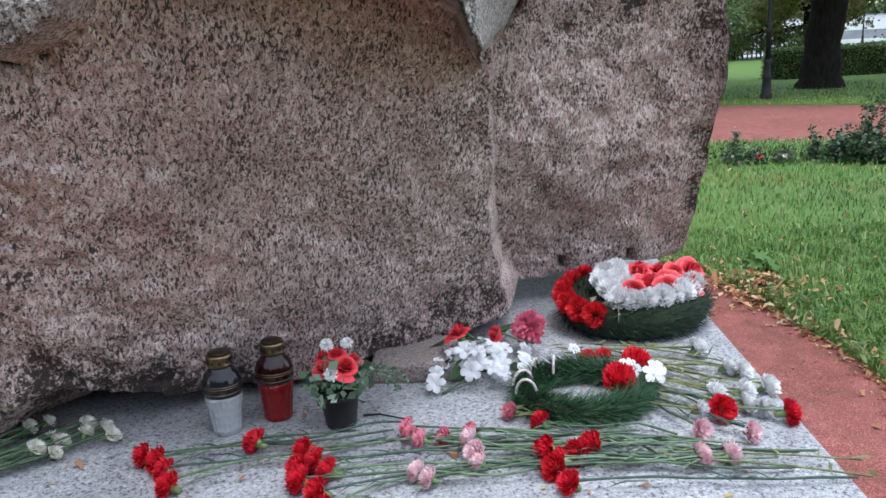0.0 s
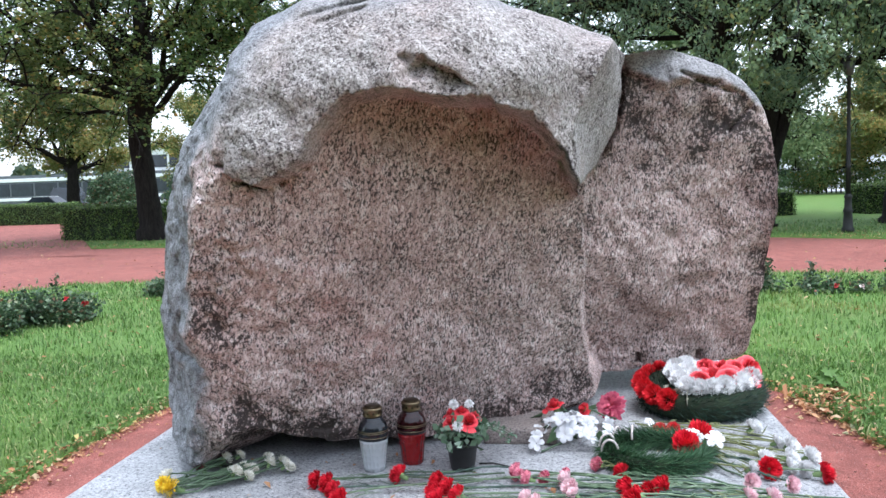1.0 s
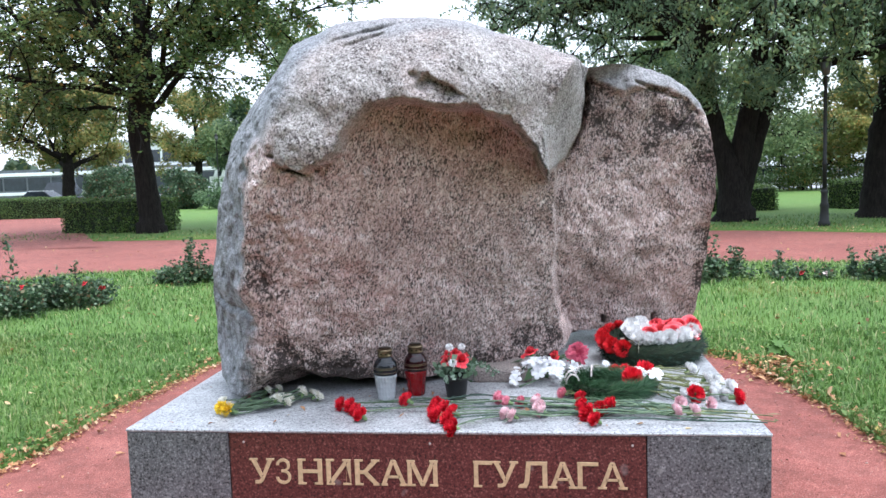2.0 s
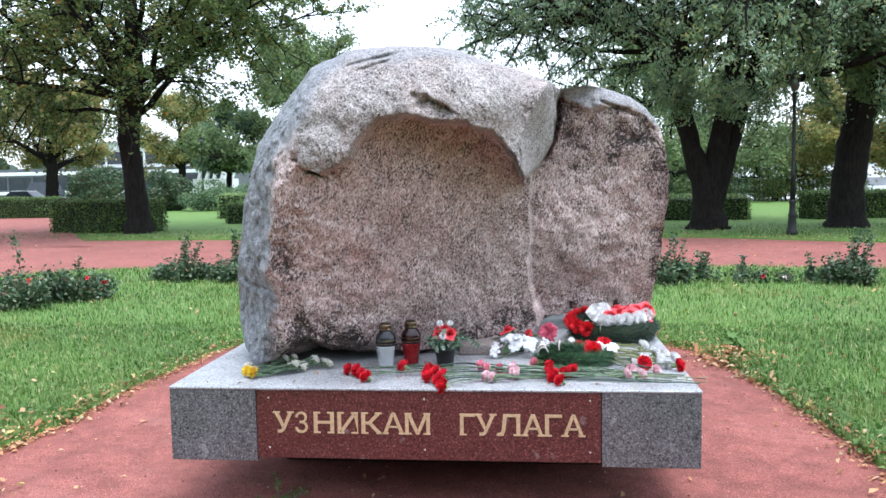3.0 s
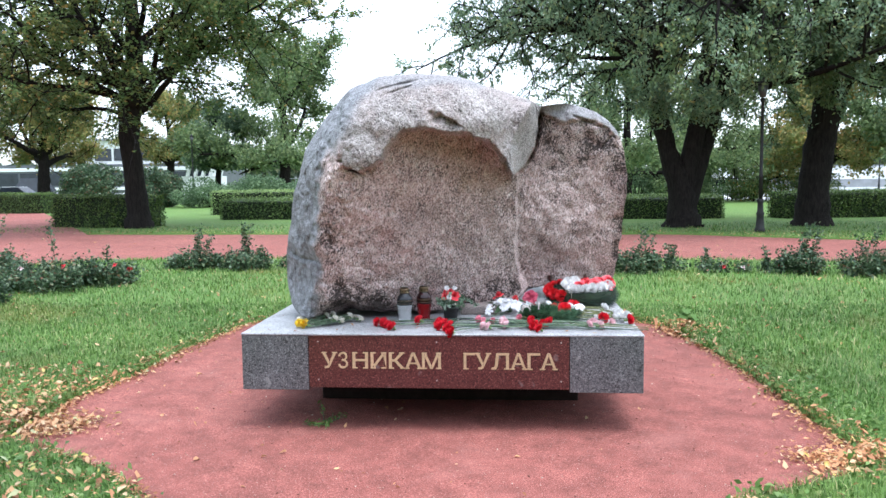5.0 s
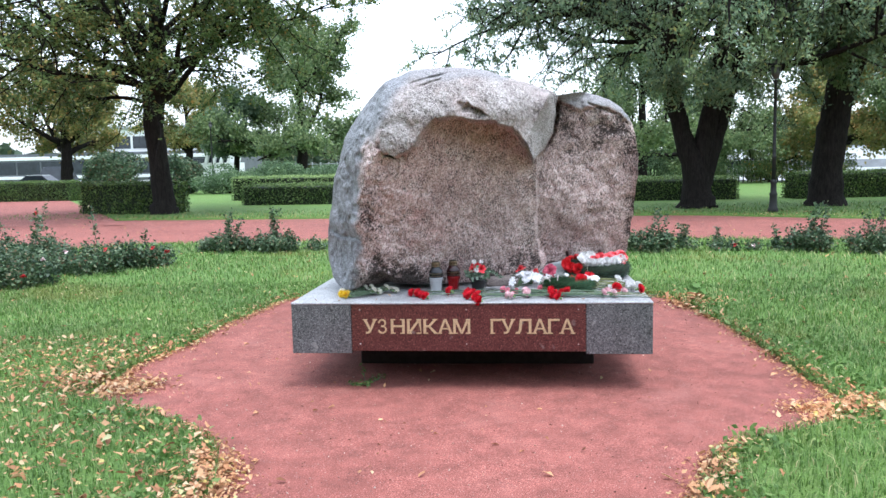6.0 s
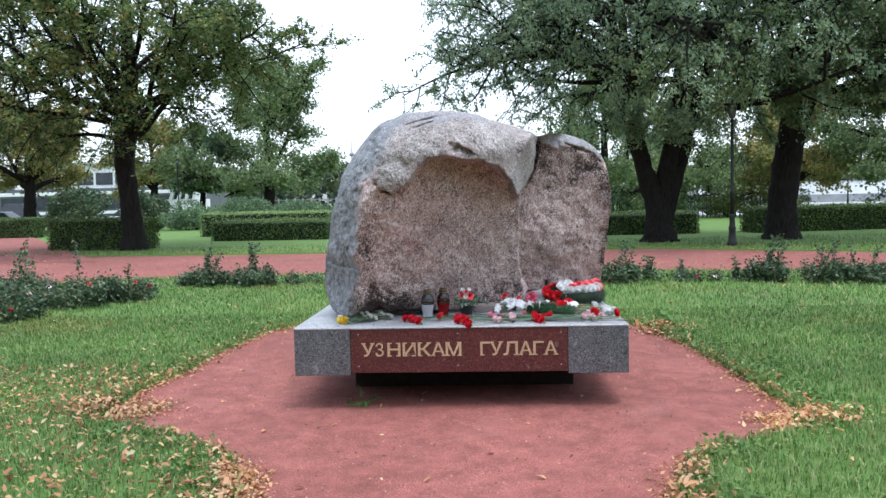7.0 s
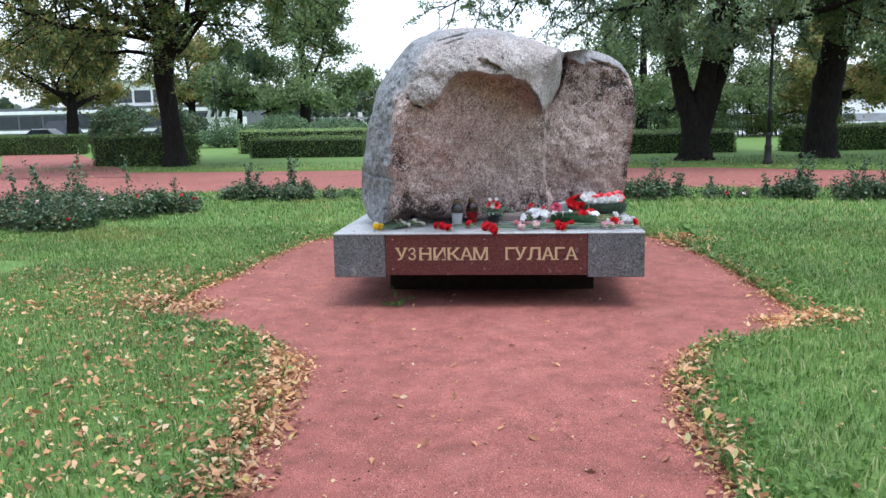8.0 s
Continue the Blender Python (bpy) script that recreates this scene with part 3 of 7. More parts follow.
    flank = 0.15 - 0.3 * (Z - 1.2) * (Z < 1.2) + 1.5 * (edge - X) + 0.02 * nz + 0.012 * n2
    ripple = field(lambda p: noise.noise((p[0] * 16 + 0.8 * math.sin(p[1] * 7), p[1] * 3.2, 5.5)), X, Z)
    flank += 0.014 * ripple
    heel = 1.10 - 0.25 * (X + 1.0) + 0.03 * n2
    flank += np.where(Z < heel, -0.03, 0.0) * smooth01((heel - Z) / 0.03) + 0.02 * np.exp(-((Z - heel) / 0.012) ** 2) * (X < edge) * (X > -1.08)
    k = 0.02 + 0.10 * smooth01((Z - 1.6) / 0.4)
    main = np.maximum(main, flank) + k * np.exp(-np.abs(main - flank) / k) * 0.5
    on_flank = smooth01((edge - X) / 0.09 + 0.35 + 0.5 * n2 + 0.45 * n3)
    # set-back right face behind a ragged step
    right = 1.48 + 0.32 * (X - 0.65) - 0.22 * (Z - 0.8) + 0.05 * nz + 0.022 * n2 + 0.012 * n3 - 0.02 * chip + 0.4 * facet
    ridge = np.interp(Z, [0.7, 0.765, 0.92, 1.15, 1.33, 1.56, 1.8], [0.55, 0.543, 0.515, 0.495, 0.51, 0.505, 0.52]) + 0.014 * n2 + 0.014 * n3
    s = np.clip((X - ridge) / (0.016 + 0.012 * n3 + 0.05 * smooth01((0.9 - Z) / 0.2)), 0, 1)
    face = main * (1 - s) + right * s
    # overhanging lip
    arch = np.interp(X, *LIP_EDGE) + 0.008 * n2 + 0.014 * n3 + 0.010 * n4
    lip = np.interp(X, [-1.0, -0.76, -0.54, 0, 0.2, 0.3, 0.48], [0.22, 0.10, 0.03, 0.01, 0.06, 0.14, 0.34]) + 0.02 * nz + 0.014 * n2 + 0.008 * n3 - 0.015 * chip + 0.8 * facet
    lip = lip + 0.30 * np.maximum(0, Z - 2.0) ** 1.3
    # bulges beside the arch and a split-off chip in its middle
    lip -= 0.04 * np.exp(-(((X + 0.48) / 0.11) ** 2 + ((Z - 1.77) / 0.09) ** 2)) + 0.03 * np.exp(-(((X - 0.28) / 0.12) ** 2 + ((Z - 1.98) / 0.08) ** 2))
    ux, uz = 0.155 / 0.216, -0.15 / 0.216
    along = (X - 0.045) * ux + (Z - 2.05) * uz + 0.008 * n3
    off = -((X - 0.045) * uz - (Z - 2.05) * ux)
    off = -off + 0.035 * n2 + 0.02 * n3 + 0.008 * n4 + 0.25 * along * along
    mask = smooth01((along + 0.03) / 0.03) * smooth01((0.17 - along) / 0.07)
    recess = mask * smooth01(off / 0.010 + 0.5) * np.clip(1 - off / (0.13 - 0.30 * np.clip(along, 0, 0.3)), 0, 1) ** 1.5
    lip += 0.06 * recess
    off2 = (X + 0.03) + 0.5 * (Z - 2.04) + 0.015 * n3
    lip += 0.03 * np.exp(-(off2 / 0.02) ** 2) * smooth01((Z - 1.96) / 0.03) * smooth01((2.06 - Z) / 0.02)
    crest = np.interp(Z, [1.62, 1.7, 1.85, 1.93, 2.13], [0.48, 0.47, 0.46, 0.50, 0.60])
    border = np.interp(Z, [1.62, 1.676, 1.76, 1.857, 1.99, 2.085, 2.14, 2.2], [0.515, 0.55, 0.588, 0.644, 0.669, 0.667, 0.686, 0.70]) + 0.006 * n3
    q = np.clip((X - crest) / np.maximum(border - crest, 0.012), 0, 1)
    lip = lip * (1 - q) + np.maximum(lip, right - 0.32) * q
    slope = np.abs(np.interp(X + 0.01, *LIP_EDGE) - np.interp(X - 0.01, *LIP_EDGE)) / 0.02
    width = 0.007 * np.sqrt(1 + np.minimum(slope, 2) ** 2) + 0.02 * np.exp(-((X + 0.30) / 0.07) ** 2)
    leg = smooth01((X - 0.25) / 0.12)
    width = width + 0.045 * leg
    up = np.where(X < 0.48, smooth01((Z - arch) / width + 0.5 + 0.4 * leg), smooth01((Z - 1.635 - (X - 0.48) * 0.8) / 0.02))
    up = up * smooth01((border - X) / 0.012 + 0.5)
    up = up * smooth01((X + 0.70) / 0.10 + 0.6 * n3)
    depth = face * (1 - up) + lip * up
    # soft cove under the arch's left leg, undercut groove along the lip
    groove = np.exp(-((Z - arch + 0.010 + 0.012 * n3) / 0.010) ** 2)
    notch = np.clip(0.7 + 2.2 * n3 + 2.4 * n4, 0.0, 1.5) * groove * smooth01((X + 0.66) / 0.03) * smooth01((-0.36 - X) / 0.05)
    depth += 0.05 * notch
    depth += 0.05 * np.exp(-((X - border - 0.012) / 0.016) ** 2) * smooth01((Z - 1.7) / 0.1)
    # creases on the crown
    for a, b, x0, x1, w, dd in ((2.245, 0.32, -0.42, -0.12, 0.011, 0.04), (2.205, 0.36, -0.36, -0.15, 0.009, 0.032), (2.275, 0.2, -0.30, 0.02, 0.010, 0.028), (2.12, -0.25, -0.46, -0.39, 0.007, 0.022)):
        line = a + b * (X - (x0 + x1) / 2) + 0.014 * n2 + 0.008 * n3
        depth += dd * np.exp(-((Z - line) / w) ** 2) * smooth01((X - x0) / 0.05) * smooth01((x1 - X) / 0.05)
    depth += 0.012 * np.exp(-((X - 0.148 - 0.1 * (Z - 2.18) + 0.012 * n3) / 0.006) ** 2) * smooth01((Z - 2.12) / 0.03) * smooth01((2.25 - Z) / 0.03)
    # rounded cap layer along the top of the right face
    line = np.interp(X, *CAP_LINE) + 0.012 * n2 + 0.010 * n3
    cap = smooth01((X - border - 0.0) / 0.03) * smooth01((Z - 1.6) / 0.1)
    over = smooth01((Z - line) / 0.05 + 0.5) * cap
    depth += over * (-0.035 + 0.3 * np.maximum(0, Z - line)) + 0.03 * np.exp(-((Z - line + 0.006) / 0.010) ** 2) * cap * np.clip(0.35 + 2.5 * n3 + 1.5 * n2, 0, 1.3)
    for a, b, x0, x1 in ((1.844, 1.13, 1.16, 1.32), (2.11, -0.35, 0.93, 1.20), (2.13, 2.4, 1.155, 1.19)):
        ln = a + b * (X - x0) + 0.01 * n3
        depth += 0.03 * np.exp(-((Z - ln) / (0.010 * math.sqrt(1 + b * b))) ** 2) * smooth01((X - x0) / 0.02) * smooth01((x1 - X) / 0.03)
    # two old drill slots low on the right face
    for hx, hz in ((0.776, 0.81), (1.066, 0.805)):
        depth += 0.05 * smooth01((0.014 - np.abs(X - hx)) / 0.008) * smooth01((0.03 - np.abs(Z - hz)) / 0.01)
    # rounding towards the rim, and the undercut foot
    r0 = np.interp(th, [-3.15, -2.6, -1.5, -0.5, 0.3, 0.9, 1.3, 1.8, 2.2, 2.6, 2.9, 3.15], [0.93, 0.95, 0.97, 0.93, 0.90, 0.84, 0.66, 0.56, 0.60, 0.80, 0.93, 0.93])
    e = np.clip((rr - r0) / (1 - r0), 0, 1)
    roundoff = 1 - np.sqrt(np.maximum(0, 1 - e ** 2))
    foot = np.interp(X, [-1.0, -0.9, -0.873, -0.794, -0.709, -0.615, -0.494, -0.344, 0, 0.167, 0.435, 0.532, 0.60, 0.75, 0.84, 1.06, 1.31], [0.66, 0.68, 0.716, 0.79, 0.815, 0.765, 0.72, 0.69, 0.685, 0.69, 0.70, 0.715, 0.75, 0.745, 0.775, 0.775, 0.75]) + 0.012 * n2 + 0.012 * n3
    under = np.maximum(0, foot - Z) * np.where(X > 0.52, 6.0, np.interp(X, [-0.9, -0.6, -0.3], [2.0, 2.8, 3.6]))
    depth = depth + (rim_y - depth) * roundoff
    depth = depth + np.minimum(under, 0.45)
    # grain of the broken stone
    fine = field(lambda p: noise.fractal((p[0] * 11, p[1] * 11, p[2] * 9), 0.8, 2.1, 5), X, depth, Z)
    pits = field(lambda p: noise.turbulence((p[0] * 26, p[1] * 26, p[2] * 20), 3, False), X, depth, Z)
    calm = (1 - e ** 4) * (1 - 3.0 * up * (1 - up))
    rough_here = 0.7 + 0.7 * rugged * (1 - up) - 0.2 * smooth01((X - 0.6) / 0.1)
    depth = depth + calm * rough_here * (0.009 * fine + 0.012 * (pits - 0.6))
    top = smooth01((Z - line) / 0.03) * smooth01((X - 0.66) / 0.05)
    weathered = np.clip(np.maximum(up, top), 0, 1)
    weathered = np.maximum(weathered, smooth01((Z - 1.78 - 0.9 * (X + 0.75) + 0.08 * nz) / 0.12) * (X < -0.3))
    # bluish skylight painted on flank, crown and cap, mixed with lichens
    lichen_skylight = np.maximum(on_flank, smooth01((-0.60 - X + 0.55 * (Z - 1.75) + 0.08 * nz + 0.05 * n2) / 0.14) * smooth01((Z - 1.7) / 0.2))
    lichen_skylight = np.maximum(lichen_skylight * 0.95, 0.6 * top)
    lichen_skylight = np.maximum(lichen_skylight, 0.55 * smooth01((Z - 2.20 + 0.03 * n2) / 0.06) * (X < 0.3))
    crust_and_shade = np.maximum(smooth01((X - 0.64 + 0.06 * nz) / 0.06) * smooth01((Z - 1.66 + 0.16 * nz + 0.05 * n2) / 0.2) * (1 - top), 0.75 * smooth01((0.26 + edge - X + 0.08 * nz + 0.06 * n2) / 0.26) * (1 - on_flank) * smooth01((1.66 - Z) / 0.3))
    # darker towards the bottom edge of the front face
    crust_and_shade = np.maximum(crust_and_shade, 0.8 * smooth01((1.08 - Z + 0.16 * nz + 0.06 * n2) / 0.4) * (X < 0.53) * (1 - on_flank))
    crust_and_shade = np.maximum(crust_and_shade, 0.9 * smooth01((X - 1.18 + 0.08 * nz) / 0.12) * smooth01((Z - 0.86 + 0.1 * nz) / 0.15) * (1 - top))
    crust_and_shade = np.maximum(crust_and_shade, 0.35 * smooth01((X - 0.64 + 0.2 * nz) / 0.12) * smooth01((Z - 1.4 + 0.3 * nz) / 0.25) * (1 - top))
    # leg underside, lip groove and chip: crust plus shade painted dark
    crust_and_shade = np.maximum(crust_and_shade, 0.9 * leg * np.clip(4 * up * (1 - up), 0, 1) * (X < 0.49))
    crust_and_shade = np.maximum(crust_and_shade, np.clip(1.2 * notch, 0, 1))
    crust_and_shade = np.maximum(crust_and_shade, np.clip(1.3 * recess, 0, 1))
    crust_and_shade = np.clip(crust_and_shade * (0.8 + 0.7 * n2 + 0.3 * n3), 0, 1)
    rosy = np.zeros_like(X)
    for ax, az, w in ((-0.55, 1.42, 0.05), (-0.45, 1.36, 0.08), (-0.38, 1.23, 0.08), (-0.30, 1.08, 0.09), (-0.44, 1.03, 0.08), (-0.42, 1.66, 0.05), (0.12, 1.87, 0.10), (0.3, 1.80, 0.09), (0.0, 1.92, 0.10), (1.22, 0.95, 0.09), (0.85, 1.02, 0.1), (-0.12, 0.86, 0.08)):
        rosy = np.maximum(rosy, np.exp(-(((X - ax) / w) ** 2 + ((Z - az) / w) ** 2)))
    rosy = np.clip(rosy * (0.9 + 0.8 * n2 + 0.6 * n3), 0, 1) * (1 - up)
    front = np.stack([X, depth, Z], -1).reshape(-1, 3)
    # rounded back, joined with the front by its outermost ring
    vs = [front]
    idx = np.arange(N * N).reshape(N, N)
    fs = [np.stack([idx[:-1, :-1], idx[:-1, 1:], idx[1:, 1:], idx[1:, :-1]], -1).reshape(-1, 4)]
    ring = np.concatenate([idx[0, :-1], idx[:-1, -1], idx[-1, :0:-1], idx[:0:-1, 0]])
    m = len(ring)
    rx, ry, rz = front[ring].T
    prev = ring
    start = N * N
    for i in range(1, 13):
        t = i / 12
        c, sn = math.cos(t * math.pi / 2), math.sin(t * math.pi / 2)
        sc = c ** 0.7 if c > 1e-6 else 0.0
        px, pz = cx + (rx - cx) * sc, cz - 0.08 + (rz - cz + 0.08) * sc
        py = ry + (2.32 - ry) * sn ** 1.1
        py = py + np.array([0.05 * noise.noise((a * 2, b * 2, c2 * 2)) for a, b, c2 in zip(px, py, pz)]) * sn
        pz = np.maximum(pz, 0.655)
        vs.append(np.stack([px, py, pz], 1))
        cur = start + np.arange(m)
        start += m
        fs.append(np.stack([prev, cur, np.roll(cur, -1), np.roll(prev, -1)], 1))
        prev = cur
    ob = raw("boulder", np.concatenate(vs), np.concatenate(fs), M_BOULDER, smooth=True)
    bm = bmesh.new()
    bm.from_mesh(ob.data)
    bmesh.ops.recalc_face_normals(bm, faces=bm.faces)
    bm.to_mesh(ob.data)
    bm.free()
    for name, values, behind in (("weathered", weathered, 1.0), ("lichen_skylight", lichen_skylight, 0.8), ("crust_and_shade", crust_and_shade, 0.3), ("rosy", rosy, 0.0)):
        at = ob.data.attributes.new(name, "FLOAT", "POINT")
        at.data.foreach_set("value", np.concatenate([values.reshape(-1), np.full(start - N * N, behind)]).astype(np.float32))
    return tagged(ob, "rough pinkish grey granite boulder with an overhanging weathered top", "boulder")


boulder = build_boulder()


# ---- trees ----
def branch_line(rng, start, direction, length, steps, wander, lift):
    pts = [Vector(start)]
    d = Vector(direction).normalized()
    for _ in range(steps):
        d = (d + Vector(rng.normal(size=3)) * wander + Vector((0, 0, lift))).normalized()
        pts.append(pts[-1] + d * length / steps)
    return pts


def sample(pts, t):
    k = t * (len(pts) - 1)
    i = min(int(k), len(pts) - 2)
    return pts[i].lerp(pts[i + 1], k - i), (pts[i + 1] - pts[i]).normalized()


def build_tree(name, seed, label, trunk, radii, limbs, leaf_material, leaf=(0.16, 0.09), per_twig=60, droop=0.25, branches=10, twigs=8, sides=12, hang=-0.02, spread=0.38, sub=0.5, clear=(0.0, 0.0), low=None, flat=0.0):
    """A tree: trunk polylines with radii; limbs = (start, direction, length, radius)."""
    rng = np.random.default_rng(seed)
    wood = []
    for line, rad in zip(trunk, radii):
        fine, fr = [], []
        for k in range(len(line) - 1):
            for t in np.linspace(0, 1, 5)[:-1]:
                a, b = Vector(line[k]), Vector(line[k + 1])
                fine.append(a.lerp(b, t) + Vector(rng.normal(size=3)) * 0.015)
                fr.append((rad[k] * (1 - t) + rad[k + 1] * t) * rng.uniform(0.95, 1.05))
        fine.append(Vector(line[-1]))
        fr.append(rad[-1])
        wood.append(tube(fine, fr, sides))
    twig_pts = []
    limb_meshes = []
    for start, direction, length, radius in limbs:
        limb_tubes = []
        main = branch_line(rng, start, direction, length, 9, 0.13, 0.02)
        limb_tubes.append(tube(main, np.linspace(radius, radius * 0.22, len(main)), 7))
        for b in range(branches):
            t = 0.22 + 0.78 * (b + rng.uniform()) / branches
            p, d = sample(main, min(t, 0.999))
            side = Vector(rng.normal(size=3))
            side = (side - d * side.dot(d)).normalized()
            bl = length * sub * (1.15 - 0.6 * t) * rng.uniform(0.7, 1.2)
            bp = branch_line(rng, p, d * 0.6 + side * 0.9 + Vector((0, 0, 0.1)), bl, 5, 0.16, hang)
            if low is not None and min(bp[-1].z, bp[2].z) < low[0 if bp[-1].x < trunk[0][0][0] + 0.5 else 1] - 0.5:
                continue
            limb_tubes.append(tube(bp, np.linspace(radius * 0.3, radius * 0.08, len(bp)), 5))
            for w in range(twigs):
                tt = 0.2 + 0.8 * (w + rng.uniform()) / twigs
                q, d2 = sample(bp, min(tt, 0.999))
                s2 = Vector(rng.normal(size=3)).normalized()
                tp = branch_line(rng, q, d2 * 0.5 + s2, bl * 0.42 * rng.uniform(0.6, 1.3), 4, 0.2, hang * 3)
                if sides > 9:
                    limb_tubes.append(tube(tp, np.linspace(0.018, 0.005, len(tp)), 3))
                twig_pts.append(np.array([tuple(v) for v in tp]))
        limb_meshes.append(merge(limb_tubes))
    base = thing(name, pose(0, 0, 0), label, "tree")
    v, f = merge(wood)
    raw("trunk", v, f, M_BARK, base, smooth=True)
    for v, f in limb_meshes:
        raw("limb", v, f, M_BARK, base, smooth=True)
    tp = np.stack(twig_pts)
    n = len(tp) * per_twig
    which = rng.integers(0, len(tp), n)
    t = rng.uniform(0.05, 1, n) ** 0.8 * 3.999
    i = t.astype(int)
    fr = (t - i)[:, None]
    c = tp[which, i] * (1 - fr) + tp[which, i + 1] * fr
    c = c + rng.normal(size=(n, 3)) * spread * np.array([1, 1, 0.8]) * rng.uniform(0.3, 1.0, (n, 1))
    axis = np.array(trunk[0][0][:2])
    inner = (np.hypot(c[:, 0] - axis[0], c[:, 1] - axis[1]) < clear[0]) & (c[:, 2] < clear[1])
    c = c[~inner | (rng.uniform(size=n) < 0.12)]
    if low is not None:
        c = c[c[:, 2] > np.where(c[:, 0] < axis[0] + 0.5, low[0], low[1]) + 0.35 * np.sin(c[:, 0] * 1.9) + rng.normal(size=len(c)) * 0.25]
    v, f = leaf_quads(rng, c, leaf[0], leaf[1], droop, flat)
    raw("crown", v, f, leaf_material, base)
    return base


def ring_limbs(rng, x, y, z, count, length, radius, up=(0.25, 0.9), zs=0.6, start=0.0):
    out = []
    for k in range(count):
        a = start + 2 * math.pi * (k + rng.uniform(-0.3, 0.3)) / count
        u = rng.uniform(*up)
        out.append(((x, y, z + rng.uniform(-0.2, zs)), (math.cos(a), math.sin(a), u), length * rng.uniform(0.8, 1.15), radius * rng.uniform(0.8, 1.1)))
    return out


rng_t = np.random.default_rng(5)
LX, LY = -12.85, 22.9
linden = build_tree("linden_tree", 21, "big linden with a dark trunk and yellowing green crown", [[(LX, LY, -0.1), (LX - 0.02, LY, 0.45), (LX - 0.1, LY, 1.8), (LX - 0.25, LY, 3.3), (LX - 0.1, LY, 4.6), (LX + 0.1, LY, 6.5), (LX, LY, 9.5)]],
                    [[0.60, 0.42, 0.35, 0.34, 0.44, 0.28, 0.12]],
                    ring_limbs(rng_t, LX, LY, 4.2, 9, 7.4, 0.12, (0.3, 0.85)) + ring_limbs(rng_t, LX, LY, 6.0, 5, 6.5, 0.13, (0.4, 1.2), 1.2, 0.4)
                    + [((LX - 0.2, LY, 4.1), (-1, -0.15, 0.3), 4.2, 0.09), ((LX - 0.1, LY, 5.0), (-1, -0.4, 0.55), 7.5, 0.15), ((LX - 0.1, LY, 5.6), (-0.8, -0.6, 0.9), 7.0, 0.14), ((LX + 0.2, LY, 4.6), (1, -0.35, 0.55), 6.6, 0.1), ((LX + 0.2, LY, 5.2), (1, 0.1, 0.6), 7.0, 0.1), ((LX, LY, 4.4), (0.5, -1, 0.4), 6.5, 0.14), ((LX, LY, 4.4), (-0.6, -1, 0.45), 6.5, 0.14)],
                    M_LINDEN, (0.12, 0.10), 48, 0.2, 11, 7, 14, hang=-0.07, clear=(1.3, 4.6), low=(3.15, 3.1), spread=0.15, flat=0.6)

CX, CY = 6.1, 21.7
elm = build_tree("elm_tree", 33, "many-stemmed dark elm with drooping bluish green foliage",
                 [[(CX, CY, -0.1), (CX, CY, 0.4), (CX - 0.08, CY, 1.3), (CX - 0.5, CY, 2.5), (CX - 0.95, CY, 4.2), (CX - 1.15, CY, 5.2), (CX - 1.2, CY, 8.5)],
                  [(CX, CY, 0.8), (CX + 0.22, CY, 2.2), (CX + 0.6, CY, 4.3), (CX + 0.78, CY, 6.7), (CX + 0.8, CY, 10)],
                  [(CX + 0.02, CY, 0.5), (CX + 0.3, CY + 0.05, 1.5), (CX + 0.75, CY + 0.2, 2.7), (CX + 1.3, CY + 0.2, 4.8), (CX + 1.9, CY, 6.6), (CX + 2.2, CY, 9)]],
                 [[0.74, 0.52, 0.42, 0.3, 0.28, 0.24, 0.1], [0.38, 0.32, 0.26, 0.2, 0.1], [0.36, 0.33, 0.24, 0.18, 0.13, 0.08]],
                 ring_limbs(rng_t, CX - 1.2, CY, 5.0, 6, 7.0, 0.18, (0.1, 0.7), 1.5) + ring_limbs(rng_t, CX + 0.4, CY, 6.5, 3, 6.5, 0.16, (0.3, 1.2), 2.0) + ring_limbs(rng_t, CX + 1.6, CY, 5.2, 6, 6.8, 0.17, (0.1, 0.7), 1.5)
                 + [((CX - 1.3, CY, 5.4), (-1, 0.25, 0.12), 6.2, 0.09), ((CX - 1.3, CY, 6.2), (-1, -0.3, 0.35), 6.8, 0.1), ((CX - 1.3, CY, 5.6), (-1, -0.15, 0.22), 6.8, 0.1), ((CX - 1.3, CY, 6.6), (-1, -0.5, 0.5), 7.2, 0.1), ((CX - 1.3, CY, 7.0), (-1, 0.3, 0.8), 7.2, 0.1), ((CX - 1.2, CY, 5.0), (-1, -0.6, 0.1), 7.0, 0.1), ((CX - 1.3, CY, 8.0), (-0.8, -0.4, 1.0), 7.0, 0.1), ((CX - 1.3, CY, 6.0), (-0.9, -0.9, 0.3), 7.0, 0.1), ((CX - 1.3, CY, 6.4), (-1, 0.05, 0.3), 7.6, 0.1), ((CX - 1.3, CY, 7.2), (-1, -0.1, 0.55), 8.0, 0.1), ((CX - 1.3, CY, 7.6), (-1, -0.4, 0.7), 8.0, 0.1), ((CX + 1.2, CY, 4.4), (0.5, -1, 0.15), 6, 0.16), ((CX - 0.8, CY, 4.2), (-0.3, -1, 0.2), 6, 0.16),
                    ((CX + 0.2, CY - 0.2, 3.6), (0.3, -1, 0.25), 2.6, 0.04), ((CX - 0.6, CY - 0.2, 3.9), (-0.7, -0.8, 0.2), 2.6, 0.04), ((CX + 1.2, CY - 0.2, 4.6), (0.9, -0.6, 0.0), 3.6, 0.06), ((CX + 1.3, CY, 5.4), (0.9, 0.5, 0.1), 4.5, 0.07)],
                 M_WILLOW, (0.125, 0.058), 36, 0.8, 11, 7, 12, -0.05, clear=(1.5, 4.3), low=(3.3, 2.8), spread=0.13)

